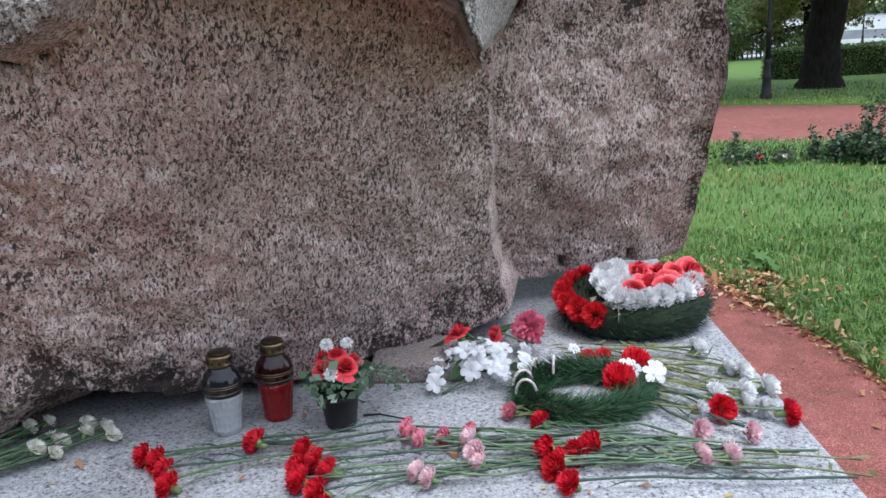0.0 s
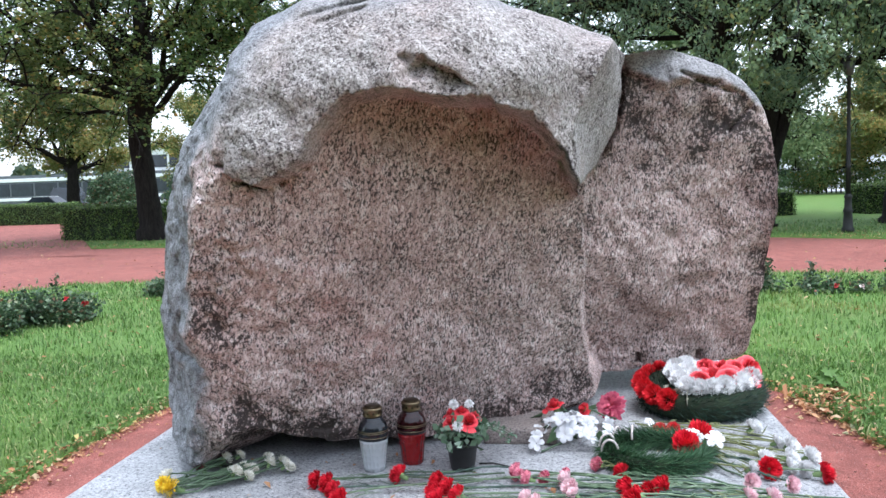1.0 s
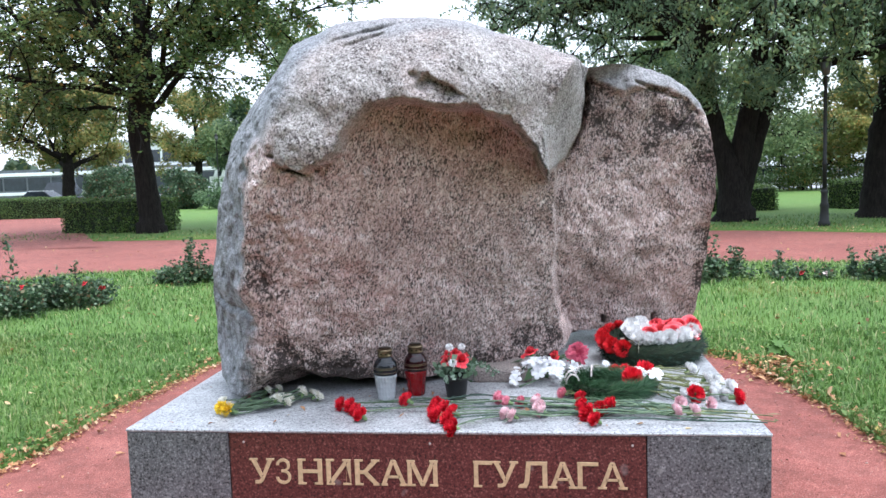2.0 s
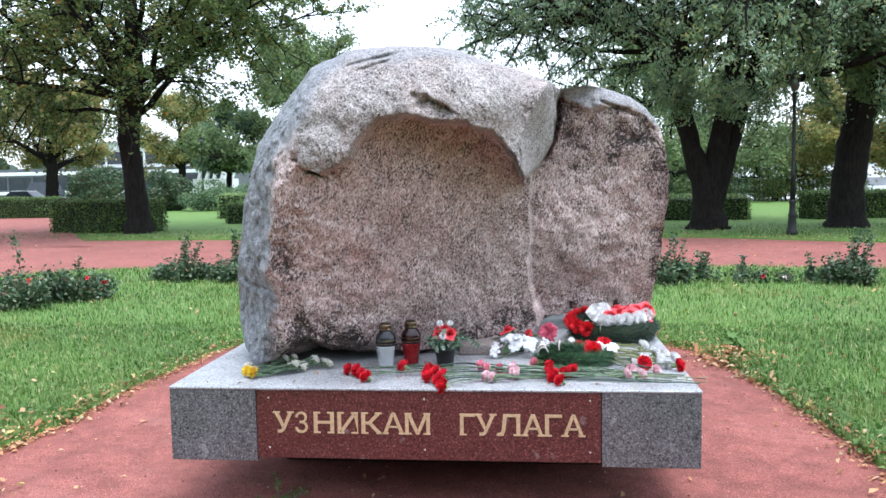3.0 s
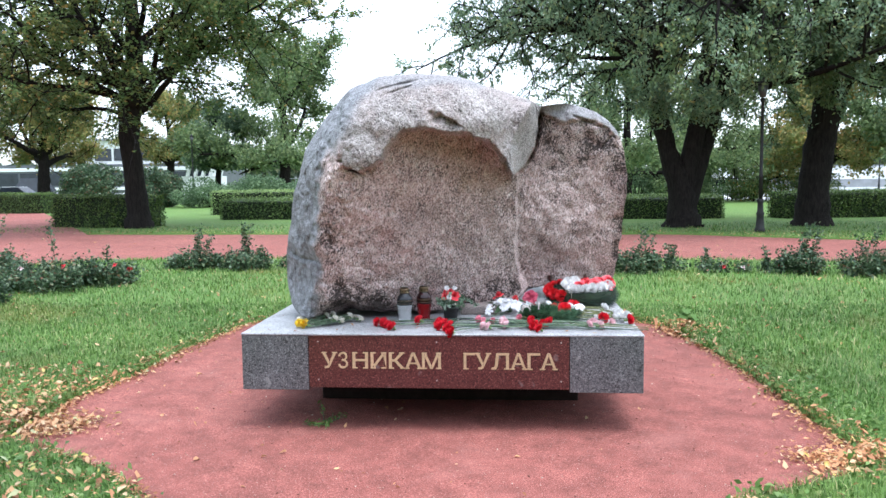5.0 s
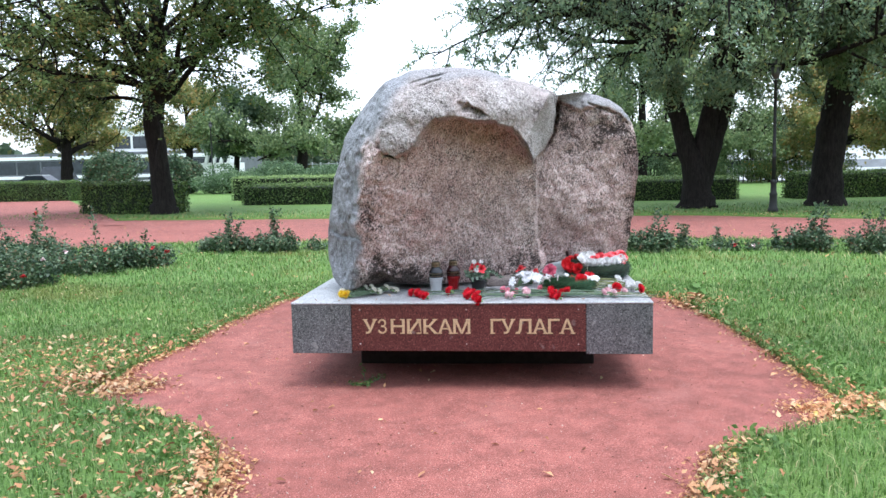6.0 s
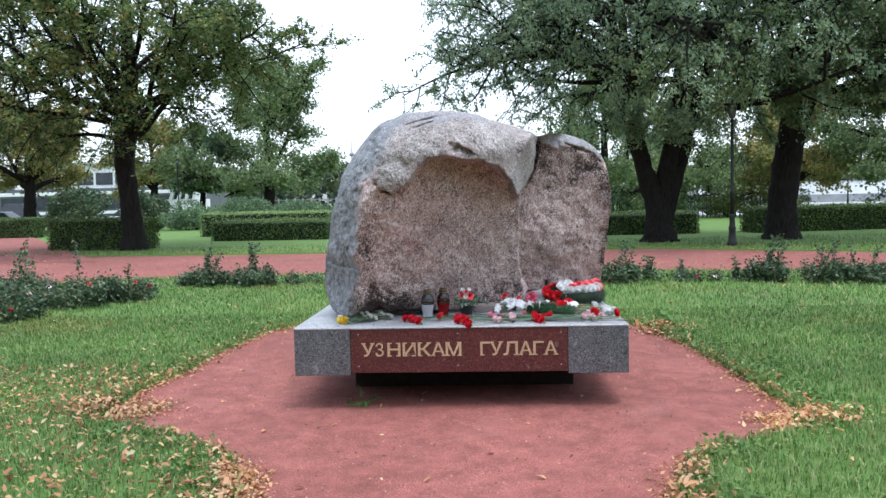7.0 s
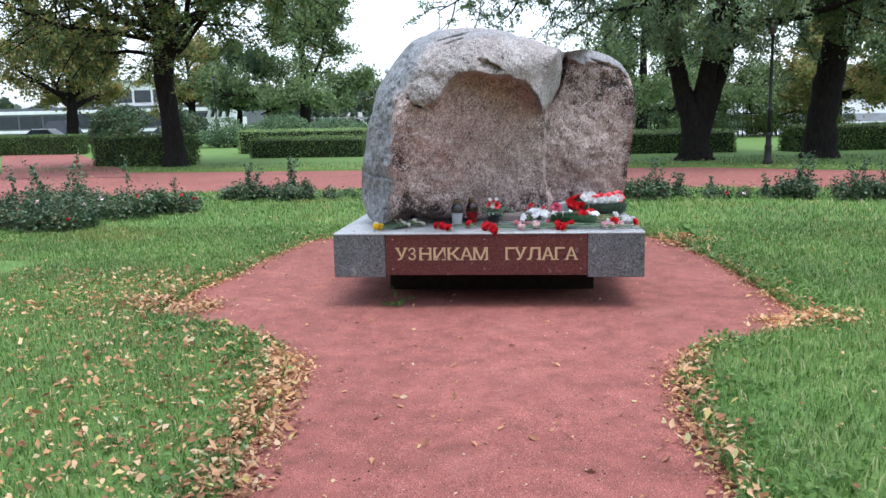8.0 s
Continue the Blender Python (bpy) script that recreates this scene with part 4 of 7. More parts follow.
RX, RY = 10.3, 21.9
elm_b = build_tree("elm_tree", 37, "tall dark elm with a thick leaning trunk and drooping foliage",
                   [[(RX - 0.05, RY, -0.1), (RX - 0.05, RY, 0.4), (RX, RY, 1.6), (RX + 0.15, RY, 2.8), (RX + 0.45, RY, 4.3), (RX + 0.3, RY, 5.7), (RX + 0.05, RY, 7.2), (RX - 0.05, RY, 9.5)],
                    [(RX + 0.4, RY, 3.9), (RX + 1.1, RY, 5.2), (RX + 1.7, RY, 7.5)]],
                   [[0.76, 0.54, 0.47, 0.47, 0.45, 0.32, 0.26, 0.12], [0.36, 0.28, 0.12]],
                   ring_limbs(rng_t, RX, RY, 5.0, 8, 6.8, 0.13, (0.1, 0.7), 1.5) + ring_limbs(rng_t, RX, RY, 7.0, 3, 6.0, 0.16, (0.3, 1.2), 2.0)
                   + [((RX + 0.4, RY, 5.0), (1, -0.2, 0.4), 7.0, 0.09), ((RX + 0.8, RY, 6.0), (1, 0.1, 0.6), 7.0, 0.09), ((RX + 0.5, RY, 4.9), (1, 0.3, 0.2), 6.0, 0.08), ((RX + 0.4, RY, 4.8), (0.9, -0.8, 0.2), 6.5, 0.09), ((RX - 0.2, RY, 4.6), (-0.7, -1, 0.2), 6, 0.16), ((RX - 0.2, RY, 5.0), (-1, -0.4, 0.05), 4.6, 0.08), ((RX - 0.2, RY, 6.2), (-1, 0.2, 0.2), 5.5, 0.08), ((RX + 0.6, RY, 4.7), (1, -0.3, 0.12), 6.0, 0.09), ((RX + 0.9, RY, 5.6), (1, -0.6, 0.3), 6.5, 0.09), ((RX + 0.5, RY, 5.2), (0.6, -1, 0.15), 5.5, 0.08), ((RX + 0.5, RY - 0.3, 4.5), (1, -0.5, 0.1), 3.2, 0.06), ((RX + 0.8, RY, 5.4), (1, 0.4, 0.0), 3.6, 0.06), ((RX - 0.1, RY - 0.3, 5.2), (-0.3, -1, 0.0), 3.0, 0.06)],
                   M_SHADEDELM, (0.135, 0.07), 54, 0.6, 10, 7, 14, -0.05, clear=(1.2, 4.4), low=(2.9, 2.6), spread=0.15)

copy_thing(elm_b, pose(33.5, 2.5, 0, 0, 0, 58))


def small_tree(name, seed, label, x, y, h, r, trunk_r, material, fork=0.3, leaf=(0.3, 0.22), per=34, up=(0.1, 0.8), low=None):
    rr = np.random.default_rng(seed)
    fz = h * fork
    return build_tree(name, seed, label, [[(x, y, -0.1), (x, y, fz * 0.5), (x + 0.1, y, fz), (x, y, h * 0.7)]], [[trunk_r * 1.3, trunk_r, trunk_r * 0.85, trunk_r * 0.3]],
                      ring_limbs(rr, x, y, fz, 6, r * 0.85, trunk_r * 0.5, up, h * 0.15) + ring_limbs(rr, x, y, fz + (h - fz) * 0.4, 5, r * 0.7, trunk_r * 0.4, (0.4, 1.2), h * 0.2),
                      material, leaf, per, 0.3, 7, 6, 9, -0.02, 0.38 * r / 5, low=None if low is None else (low, low))


small_tree("maple_tree", 51, "broad green tree beyond the clipped hedge", -17.4, 58, 13.0, 7.5, 0.5, M_FARGREEN, 0.22, (0.22, 0.18), 90, low=2.8)
small_tree("maple_tree", 52, "small tree turning yellow beside the parked cars", -31.5, 48, 9.5, 6.0, 0.42, M_FARYELLOW, 0.32, (0.2, 0.16), 62, low=2.6)
small_tree("maple_tree", 53, "rounded green tree at the park edge", -40, 44, 8.0, 5.5, 0.35, M_FARGREEN, 0.2, (0.2, 0.16), 60, (0.0, 0.7))
small_tree("maple_tree", 54, "green tree behind the shrubs", -23.6, 60, 8.0, 3.6, 0.26, M_FARBLUE, 0.34, (0.2, 0.16), 70, low=2.7)
small_tree("maple_tree", 55, "yellowing tree behind the linden", -32, 70, 11, 5.0, 0.4, M_FARYELLOW, 0.3, (0.2, 0.16), 52)
small_tree("maple_tree", 56, "bright green tree beyond the lawn", 14, 52, 9, 6.0, 0.35, M_FARGREEN, 0.2, (0.2, 0.16), 60, (0.0, 0.7))
small_tree("maple_tree", 57, "light green tree beyond the lawn", 21, 50, 8, 5.0, 0.35, M_FARYELLOW, 0.2, (0.2, 0.16), 55, (0.0, 0.7))
small_tree("maple_tree", 58, "dark tree at the embankment", 25.5, 45, 10, 5.5, 0.4, M_FARGREEN, 0.28, (0.2, 0.16), 55, (-0.1, 0.7))
small_tree("maple_tree", 59, "dark green tree filling the gap between elms", 8, 48, 12, 6.5, 0.4, M_FARGREEN, 0.15, (0.2, 0.16), 60, (0.0, 0.8))
small_tree("maple_tree", 60, "dark tree at the embankment", 33, 47, 11, 6.0, 0.4, M_FARBLUE, 0.28, (0.2, 0.16), 55)


# ---- hedges, shrubs, rose bushes ----
def build_hedge(seed, m, length, depth, height, label, material=M_HEDGE):
    """Clipped box hedge: solid core painted dark as inner shade, leafy skin on the five seen sides."""
    rng = np.random.default_rng(seed)
    h = thing("hedge", m, label, "hedge")
    nx, ny = max(6, int(length * 3)), max(3, int(depth * 3))
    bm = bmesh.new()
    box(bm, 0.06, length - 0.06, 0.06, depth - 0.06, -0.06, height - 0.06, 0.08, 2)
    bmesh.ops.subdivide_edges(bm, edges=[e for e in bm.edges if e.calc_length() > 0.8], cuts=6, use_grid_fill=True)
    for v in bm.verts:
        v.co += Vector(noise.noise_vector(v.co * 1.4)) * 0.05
    part("shade_core", bm, M_CORE, h)
    areas = [(length * depth, 0), (length * height, 1), (length * height, 2), (depth * height, 3), (depth * height, 4)]
    cs = []
    for area, side in areas:
        n = int(area * (360 if depth > 2 else 560))
        a, b = rng.uniform(0, 1, n), rng.uniform(0, 1, n)
        d = rng.normal(size=n) * 0.035
        wave = 0.04 * np.sin(a * length * 2.3) * np.cos(b * 3.1)
        if side == 0:
            c = np.stack([a * length, b * depth, height + d + wave], 1)
        elif side == 1:
            c = np.stack([a * length, d + wave, b * height], 1)
        elif side == 2:
            c = np.stack([a * length, depth + d + wave, b * height], 1)
        elif side == 3:
            c = np.stack([d + wave, a * depth, b * height], 1)
        else:
            c = np.stack([length + d + wave, a * depth, b * height], 1)
        cs.append(leaf_quads(rng, c, 0.072, 0.05, 0.0, 0.75 if side == 0 else 0.0))
    v, f = merge(cs)
    raw("leaves", v, f, material, h)
    return h


build_hedge(71, pose(-16.35, 23.2, 0.03), 3.75, 1.3, 1.16, "clipped green hedge block beside the linden trunk")
build_hedge(72, pose(-38.0, 37.0, 0.03, 0, 0, 0), 13.0, 1.4, 1.1, "long clipped hedge along the side path")
build_hedge(73, pose(-11.95, 28.6, 0.03, 0, 0, -3), 5.2, 5.0, 0.84, "wide clipped hedge with a flat top on the lawn")
# added hedge, its pale leaves stand for the wide hedge's lit top
build_hedge(77, pose(-14.3, 33.7, 0.03), 6.6, 2.2, 1.16, "added yellow-green hedge standing for the wide hedge's lit top", M_LITHEDGE)
build_hedge(74, pose(3.0, 27.0, 0.03, 0, 0, 0), 5.8, 5.0, 0.86, "wide clipped hedge with a flat top behind the elm")
build_hedge(76, pose(-13.5, 41.0, 0.03), 20.0, 3.0, 0.74, "low clipped hedge across the far lawn")
build_hedge(75, pose(10.95, 26.5, 0.03, 0, 0, 12), 13.0, 1.3, 1.0, "clipped hedge running past the thick elm")


def build_shrub(seed, x, y, r, h, label, material=M_SHRUB, leaf=(0.14, 0.09), n=7500):
    rng = np.random.default_rng(seed)
    s = thing("shrub", pose(x, y, 0), label, "shrub")
    stems = []
    for k in range(9):
        a = rng.uniform(0, 2 * np.pi)
        stems.append(tube(branch_line(rng, (0, 0, 0), (math.cos(a) * 0.7, math.sin(a) * 0.7, 1), h * 0.8, 5, 0.15, 0.0), np.linspace(0.04, 0.01, 6), 4))
    v, f = merge(stems)
    raw("stems", v, f, M_BARK, s)
    lobes = rng.normal(size=(14, 3))
    lobes /= np.linalg.norm(lobes, axis=1)[:, None]
    lobes = lobes * np.array([r * 0.6, r * 0.6, h * 0.34]) + np.array([0, 0, h * 0.5])
    pick = rng.integers(0, 14, n)
    d = rng.normal(size=(n, 3))
    d /= np.linalg.norm(d, axis=1)[:, None]
    c = lobes[pick] + d * rng.uniform(0.6, 1.05, (n, 1)) * np.array([r * 0.42, r * 0.42, h * 0.26])
    c = c[c[:, 2] > 0.02]
    v, f = leaf_quads(rng, c, leaf[0], leaf[1], 0.1)
    raw("leaves", v, f, material, s)
    return s


for k, (x, y, r, h) in enumerate(((-26.8, 46, 2.3, 2.9), (-23.2, 47, 2.0, 2.6))):
    build_shrub(80 + k, x, y, r, h, "dark rounded shrub behind the clipped hedge", M_ROSELEAF, (0.17, 0.12), 9500)
for k, (x, y, r, h) in enumerate(((-19.0, 46, 2.6, 1.9), (-15.6, 46.5, 2.6, 2.0), (-12.0, 45, 2.8, 1.7), (-8.0, 45, 3.0, 1.5))):
    build_shrub(82 + k, x, y, r, h, "spreading grey-green shrub at the lawn's far side")


# ---- flowers: shared bloom meshes, axis up, about unit radius ----
def bloom_mesh(name, verts, faces, material):
    ob = raw(name, verts, faces, material)
    me = ob.data
    bpy.data.objects.remove(ob)
    return me


def petal_mesh(name, material, seed, layers, ruffle=0.11, width=0.42, cup=0.5):
    """layers: (petals, reach, rise). Every petal is a fan with a ruffled rim."""
    rng = np.random.default_rng(seed)
    V, F = [], []
    for count, reach, rise in layers:
        off = rng.uniform(0, 6.28)
        for k in range(count):
            a = off + 2 * math.pi * k / count + rng.normal() * 0.12
            o = len(V)
            rr, zz = reach * rng.uniform(0.88, 1.12), rise + rng.normal() * 0.05
            V.append((0.06 * math.cos(a), 0.06 * math.sin(a), -0.35))
            for j in range(3):
                t = (j - 1) * width * 0.7
                d = rr * 0.6
                V.append((d * math.cos(a + t), d * math.sin(a + t), zz * 0.55 - 0.12 - cup * 0.25 * (1 - abs(j - 1)) + rng.normal() * ruffle * 0.4))
            for j in range(7):
                t = (j - 3) * width * 0.36
                d = rr * (1 - 0.035 * abs(j - 3)) * (1 + (0.06 if j % 2 else -0.06) + rng.normal() * ruffle * 0.4)
                V.append((d * math.cos(a + t), d * math.sin(a + t), zz + (ruffle if j % 2 else -ruffle) + rng.normal() * ruffle * 0.5))
            m = o + 1
            e = o + 4
            F += [(o, m, m + 1), (o, m + 1, m + 2), (m, e, e + 1), (m, e + 1, e + 2), (m, e + 2, m + 1), (m + 1, e + 2, e + 3), (m + 1, e + 3, e + 4), (m + 1, e + 4, m + 2), (m + 2, e + 4, e + 5), (m + 2, e + 5, e + 6)]
    return bloom_mesh(name, V, F, material)


def strip_bloom(name, material, seed, count, length=1.0, width=0.1, flat=0.0):
    """Many narrow petals spraying from a centre, as on chrysanthemums."""
    rng = np.random.default_rng(seed)
    V, F = [], []
    for k in range(count):
        u = (k + 0.5) / count
        polar = math.acos(1 - u * (1.0 - flat * 0.2)) * 1.05
        if flat:
            polar = 1.25 + rng.normal() * 0.15
        a = k * 2.39996 + rng.normal() * 0.1
        d = Vector((math.sin(polar) * math.cos(a), math.sin(polar) * math.sin(a), math.cos(polar)))
        s = d.cross(Vector((0, 0, 1)))
        s = s.normalized() if s.length > 0.01 else Vector((1, 0, 0))
        n = s.cross(d)
        L = length * rng.uniform(0.85, 1.1)
        o = len(V)
        for q, w, h in ((0.15, 0.4, 0.0), (0.6, 1.0, 0.06), (0.93, 0.8, -0.02)):
            for sg in (-1, 1):
                V.append(tuple(d * q * L + s * sg * w * width + n * (h + 0.03)))
        V.append(tuple(d * L * 1.02 - n * 0.05))
        F += [(o, o + 1, o + 3), (o, o + 3, o + 2), (o + 2, o + 3, o + 5), (o + 2, o + 5, o + 4), (o + 4, o + 5, o + 6)]
    return bloom_mesh(name, V, F, material)


def rose_mesh(name, material, seed):
    """Cupped petals overlapping in a spiral, joined at the base; "rim" grows towards the petals' edges."""
    rng = np.random.default_rng(seed)
    V, F, rim = [(0.0, 0.0, -0.5)], [], [0.0]
    for k in range(19):
        t = k / 18
        a = k * 2.4
        r0 = (0.12 + 0.62 * t) * rng.uniform(0.85, 1.2)
        top = 0.62 - 0.62 * t ** 1.6 + rng.normal() * 0.07
        half = 0.9 - 0.2 * t
        o = len(V)
        for i in range(4):
            q = i / 3
            for j in range(5):
                s = (j - 2) / 2
                rad = (0.1 + (r0 - 0.1) * math.sin(q * 1.5)) * (1 + (0.55 * t * q * q)) * (1 - 0.05 * abs(s))
                z = -0.45 + (top + 0.45) * q - (0.32 * t if i == 3 else 0) + rng.normal() * 0.018 - 0.09 * s * s * q
                V.append((rad * math.cos(a + s * half), rad * math.sin(a + s * half), z))
                rim.append(min(1.0, (0.0, 0.1, 0.45, 1.0)[i] + 0.25 * abs(s) * q))
        for i in range(3):
            for j in range(4):
                b = o + i * 5 + j
                F += [(b, b + 1, b + 6), (b, b + 6, b + 5)]
        F += [(0, o + j, o + j + 1) for j in range(4)]
    me = bloom_mesh(name, V, F, material)
    at = me.attributes.new("rim", "FLOAT", "POINT")
    at.data.foreach_set("value", rim)
    return me


def rimmed_petal(name, deep, colour, pale):
    m, n, l, b = mat(name)
    grain = tex_noise(n, l, coords(n, l), 5.0, 3.0)
    c = ramp(n, l, attribute(n, "rim"), (0.05, deep), (0.5, colour), (1.0, pale))
    l.new(mix(n, l, 1.0, c, ramp(n, l, grain, (0.3, (0.8, 0.8, 0.8)), (0.7, (1.05, 1.05, 1.05))), "MULTIPLY"), b.inputs["Base Color"])
    b.inputs["Roughness"].default_value = 0.65
    return m


def blossom_mesh(name, material, seed):
    rng = np.random.default_rng(seed)
    V, F = [], []
    for k in range(5):
        a = 2 * math.pi * k / 5 + rng.normal() * 0.08
        o = len(V)
        for q, w, z in ((0.05, 0.08, -0.1), (0.5, 0.36, 0.12), (0.85, 0.4, 0.1), (1.05, 0.16, -0.02)):
            for sg in (-1, 0, 1):
                V.append((q * math.cos(a) - sg * w * math.sin(a), q * math.sin(a) + sg * w * math.cos(a), z + (0.1 if sg else 0.0) + rng.normal() * 0.03))
        for i in range(3):
            for j in range(2):
                b = o + i * 3 + j
                F.append((b, b + 1, b + 4, b + 3))
    return bloom_mesh(name, V, F, material)


def petal(name, colour, deep, rough=0.6):
    return foliage(name, [(0.0, deep), (0.5, colour), (1.0, tuple(min(1, c * 1.1 + 0.02) for c in colour))], rough, 0.2, False)


P_RED = petal("red_petals", (0.72, 0.014, 0.036), (0.42, 0.004, 0.012))
P_ROSE = rimmed_petal("coral_red_petals", (0.48, 0.008, 0.018), (0.68, 0.022, 0.04), (0.82, 0.11, 0.13))
P_ROSEDEEP = rimmed_petal("deep_red_petals", (0.35, 0.004, 0.012), (0.66, 0.012, 0.03), (0.78, 0.07, 0.09))
P_ROSEPALE = rimmed_petal("pale_rose_petals", (0.75, 0.42, 0.45), (0.86, 0.62, 0.64), (0.9, 0.74, 0.74))
P_POMPON = petal("bright_red_petals", (0.74, 0.022, 0.035), (0.5, 0.008, 0.01))
P_WHITE = petal("white_petals", (0.86, 0.85, 0.85), (0.7, 0.7, 0.7))
P_CREAM = petal("cream_white_petals", (0.84, 0.82, 0.76), (0.66, 0.63, 0.52))
P_PINK = petal("pink_petals", (0.82, 0.32, 0.4), (0.65, 0.13, 0.22))
P_PALE = petal("pale_pink_petals", (0.88, 0.66, 0.69), (0.75, 0.42, 0.48))
P_MAGENTA = petal("magenta_petals", (0.62, 0.13, 0.2), (0.36, 0.04, 0.09))
P_YELLOW = petal("yellow_petals", (0.78, 0.56, 0.03), (0.6, 0.38, 0.01))
P_DARKRED = petal("dark_red_petals", (0.10, 0.008, 0.015), (0.04, 0.004, 0.008))
LAYERS = [(13, 1.0, -0.05), (13, 0.97, 0.15), (12, 0.88, 0.34), (11, 0.74, 0.5), (9, 0.56, 0.62), (7, 0.36, 0.7), (4, 0.18, 0.74)]
CARN_RED = [petal_mesh("carnation_bloom", P_RED, s, LAYERS) for s in (1, 2, 3)]
CARN_WHITE = [petal_mesh("carnation_bloom", P_WHITE, s, LAYERS) for s in (4, 5)]
CARN_PINK = [petal_mesh("carnation_bloom", P_PINK, s, LAYERS) for s in (6, 7)]
CARN_PALE = [petal_mesh("carnation_bloom", P_PALE, s, LAYERS) for s in (8, 9)]
POMPON = [petal_mesh("pompon_bloom", P_POMPON, s, [(15, 1.0, -0.35), (15, 1.02, -0.1), (14, 0.97, 0.15), (13, 0.87, 0.38), (11, 0.72, 0.58), (9, 0.52, 0.72), (6, 0.28, 0.8)], 0.07, 0.3) for s in (10, 40)]
TUFT = [petal_mesh("chrysanthemum_bloom", P_CREAM, s, [(9, 1.0, -0.05), (8, 0.9, 0.25), (7, 0.7, 0.5), (5, 0.4, 0.65)], 0.12, 0.5) for s in (41, 42)]
MUM_PINK = strip_bloom("chrysanthemum_bloom", P_MAGENTA, 11, 90, 1.0, 0.12)
MUM_WHITE = strip_bloom("chrysanthemum_bloom", P_WHITE, 12, 50, 1.0, 0.15)
MUM_YELLOW = strip_bloom("chrysanthemum_bloom", P_YELLOW, 13, 80, 1.0, 0.12)
MUM_DARK = strip_bloom("chrysanthemum_bloom", P_DARKRED, 14, 60, 1.0, 0.13)
ROSE_RED = [rose_mesh("rose_bloom", P_ROSE, s) for s in (15, 25, 35)]
ROSE_DEEP = rose_mesh("rose_bloom", P_ROSEDEEP, 16)
ROSE_SMALL = rose_mesh("rose_bloom", P_ROSEDEEP, 17)
ROSE_PALE = rose_mesh("rose_bloom", P_ROSEPALE, 18)
P_SPRAY = petal("white_silk_petals", (0.66, 0.66, 0.68), (0.46, 0.46, 0.5))
BLOSSOM = [blossom_mesh("blossom", P_SPRAY, s) for s in (19, 20)]
M_STEM = simple("green_stem", (0.085, 0.14, 0.075), 0.5, 0.0, 0.3, 40.0)
M_STEMBLUE = simple("bluish_stem", (0.05, 0.095, 0.07), 0.5, 0.0, 0.35, 40.0)
M_STEMPALE = simple("light_green_stem", (0.16, 0.23, 0.13), 0.5, 0.0, 0.3, 40.0)
M_STEMDRY = simple("pale_stem", (0.19, 0.21, 0.085), 0.6, 0.0, 0.3, 40.0)
M_CALYX = simple("calyx", (0.18, 0.27, 0.10), 0.5, 0.0, 0.2, 60.0)
M_NEEDLE = foliage("fir_needles", [(0.0, (0.018, 0.055, 0.026)), (0.6, (0.04, 0.10, 0.045)), (1.0, (0.10, 0.18, 0.085))], 0.45, 0.1, False)
M_DARKNEEDLE = foliage("dark_artificial_needles", [(0.0, (0.004, 0.016, 0.012)), (0.7, (0.009, 0.035, 0.024)), (1.0, (0.02, 0.06, 0.04))], 0.5, 0.05)
M_IRON = simple("black_iron", (0.006, 0.007, 0.0065), 0.65, 0.0, 0.3, 30.0, 0.002)
M_LAMPGLASS = simple("dusty_lamp_glass", (0.07, 0.075, 0.07), 0.3, 0.0, 0.1)
v_, f_ = lathe([(0.0, -1.0), (0.22, -1.0), (0.3, -0.7), (0.34, -0.35), (0.42, -0.02), (0.0, -0.02)], 8)
CALYX = bloom_mesh("calyx", v_, f_, M_CALYX)


def aim(place, direction, size, spin=0.0):
    q = Vector(direction).to_track_quat("Z", "Y")
    return Matrix.Translation(place) @ q.to_matrix().to_4x4() @ Matrix.Rotation(spin, 4, "Z") @ Matrix.Diagonal((size, size, size, 1))


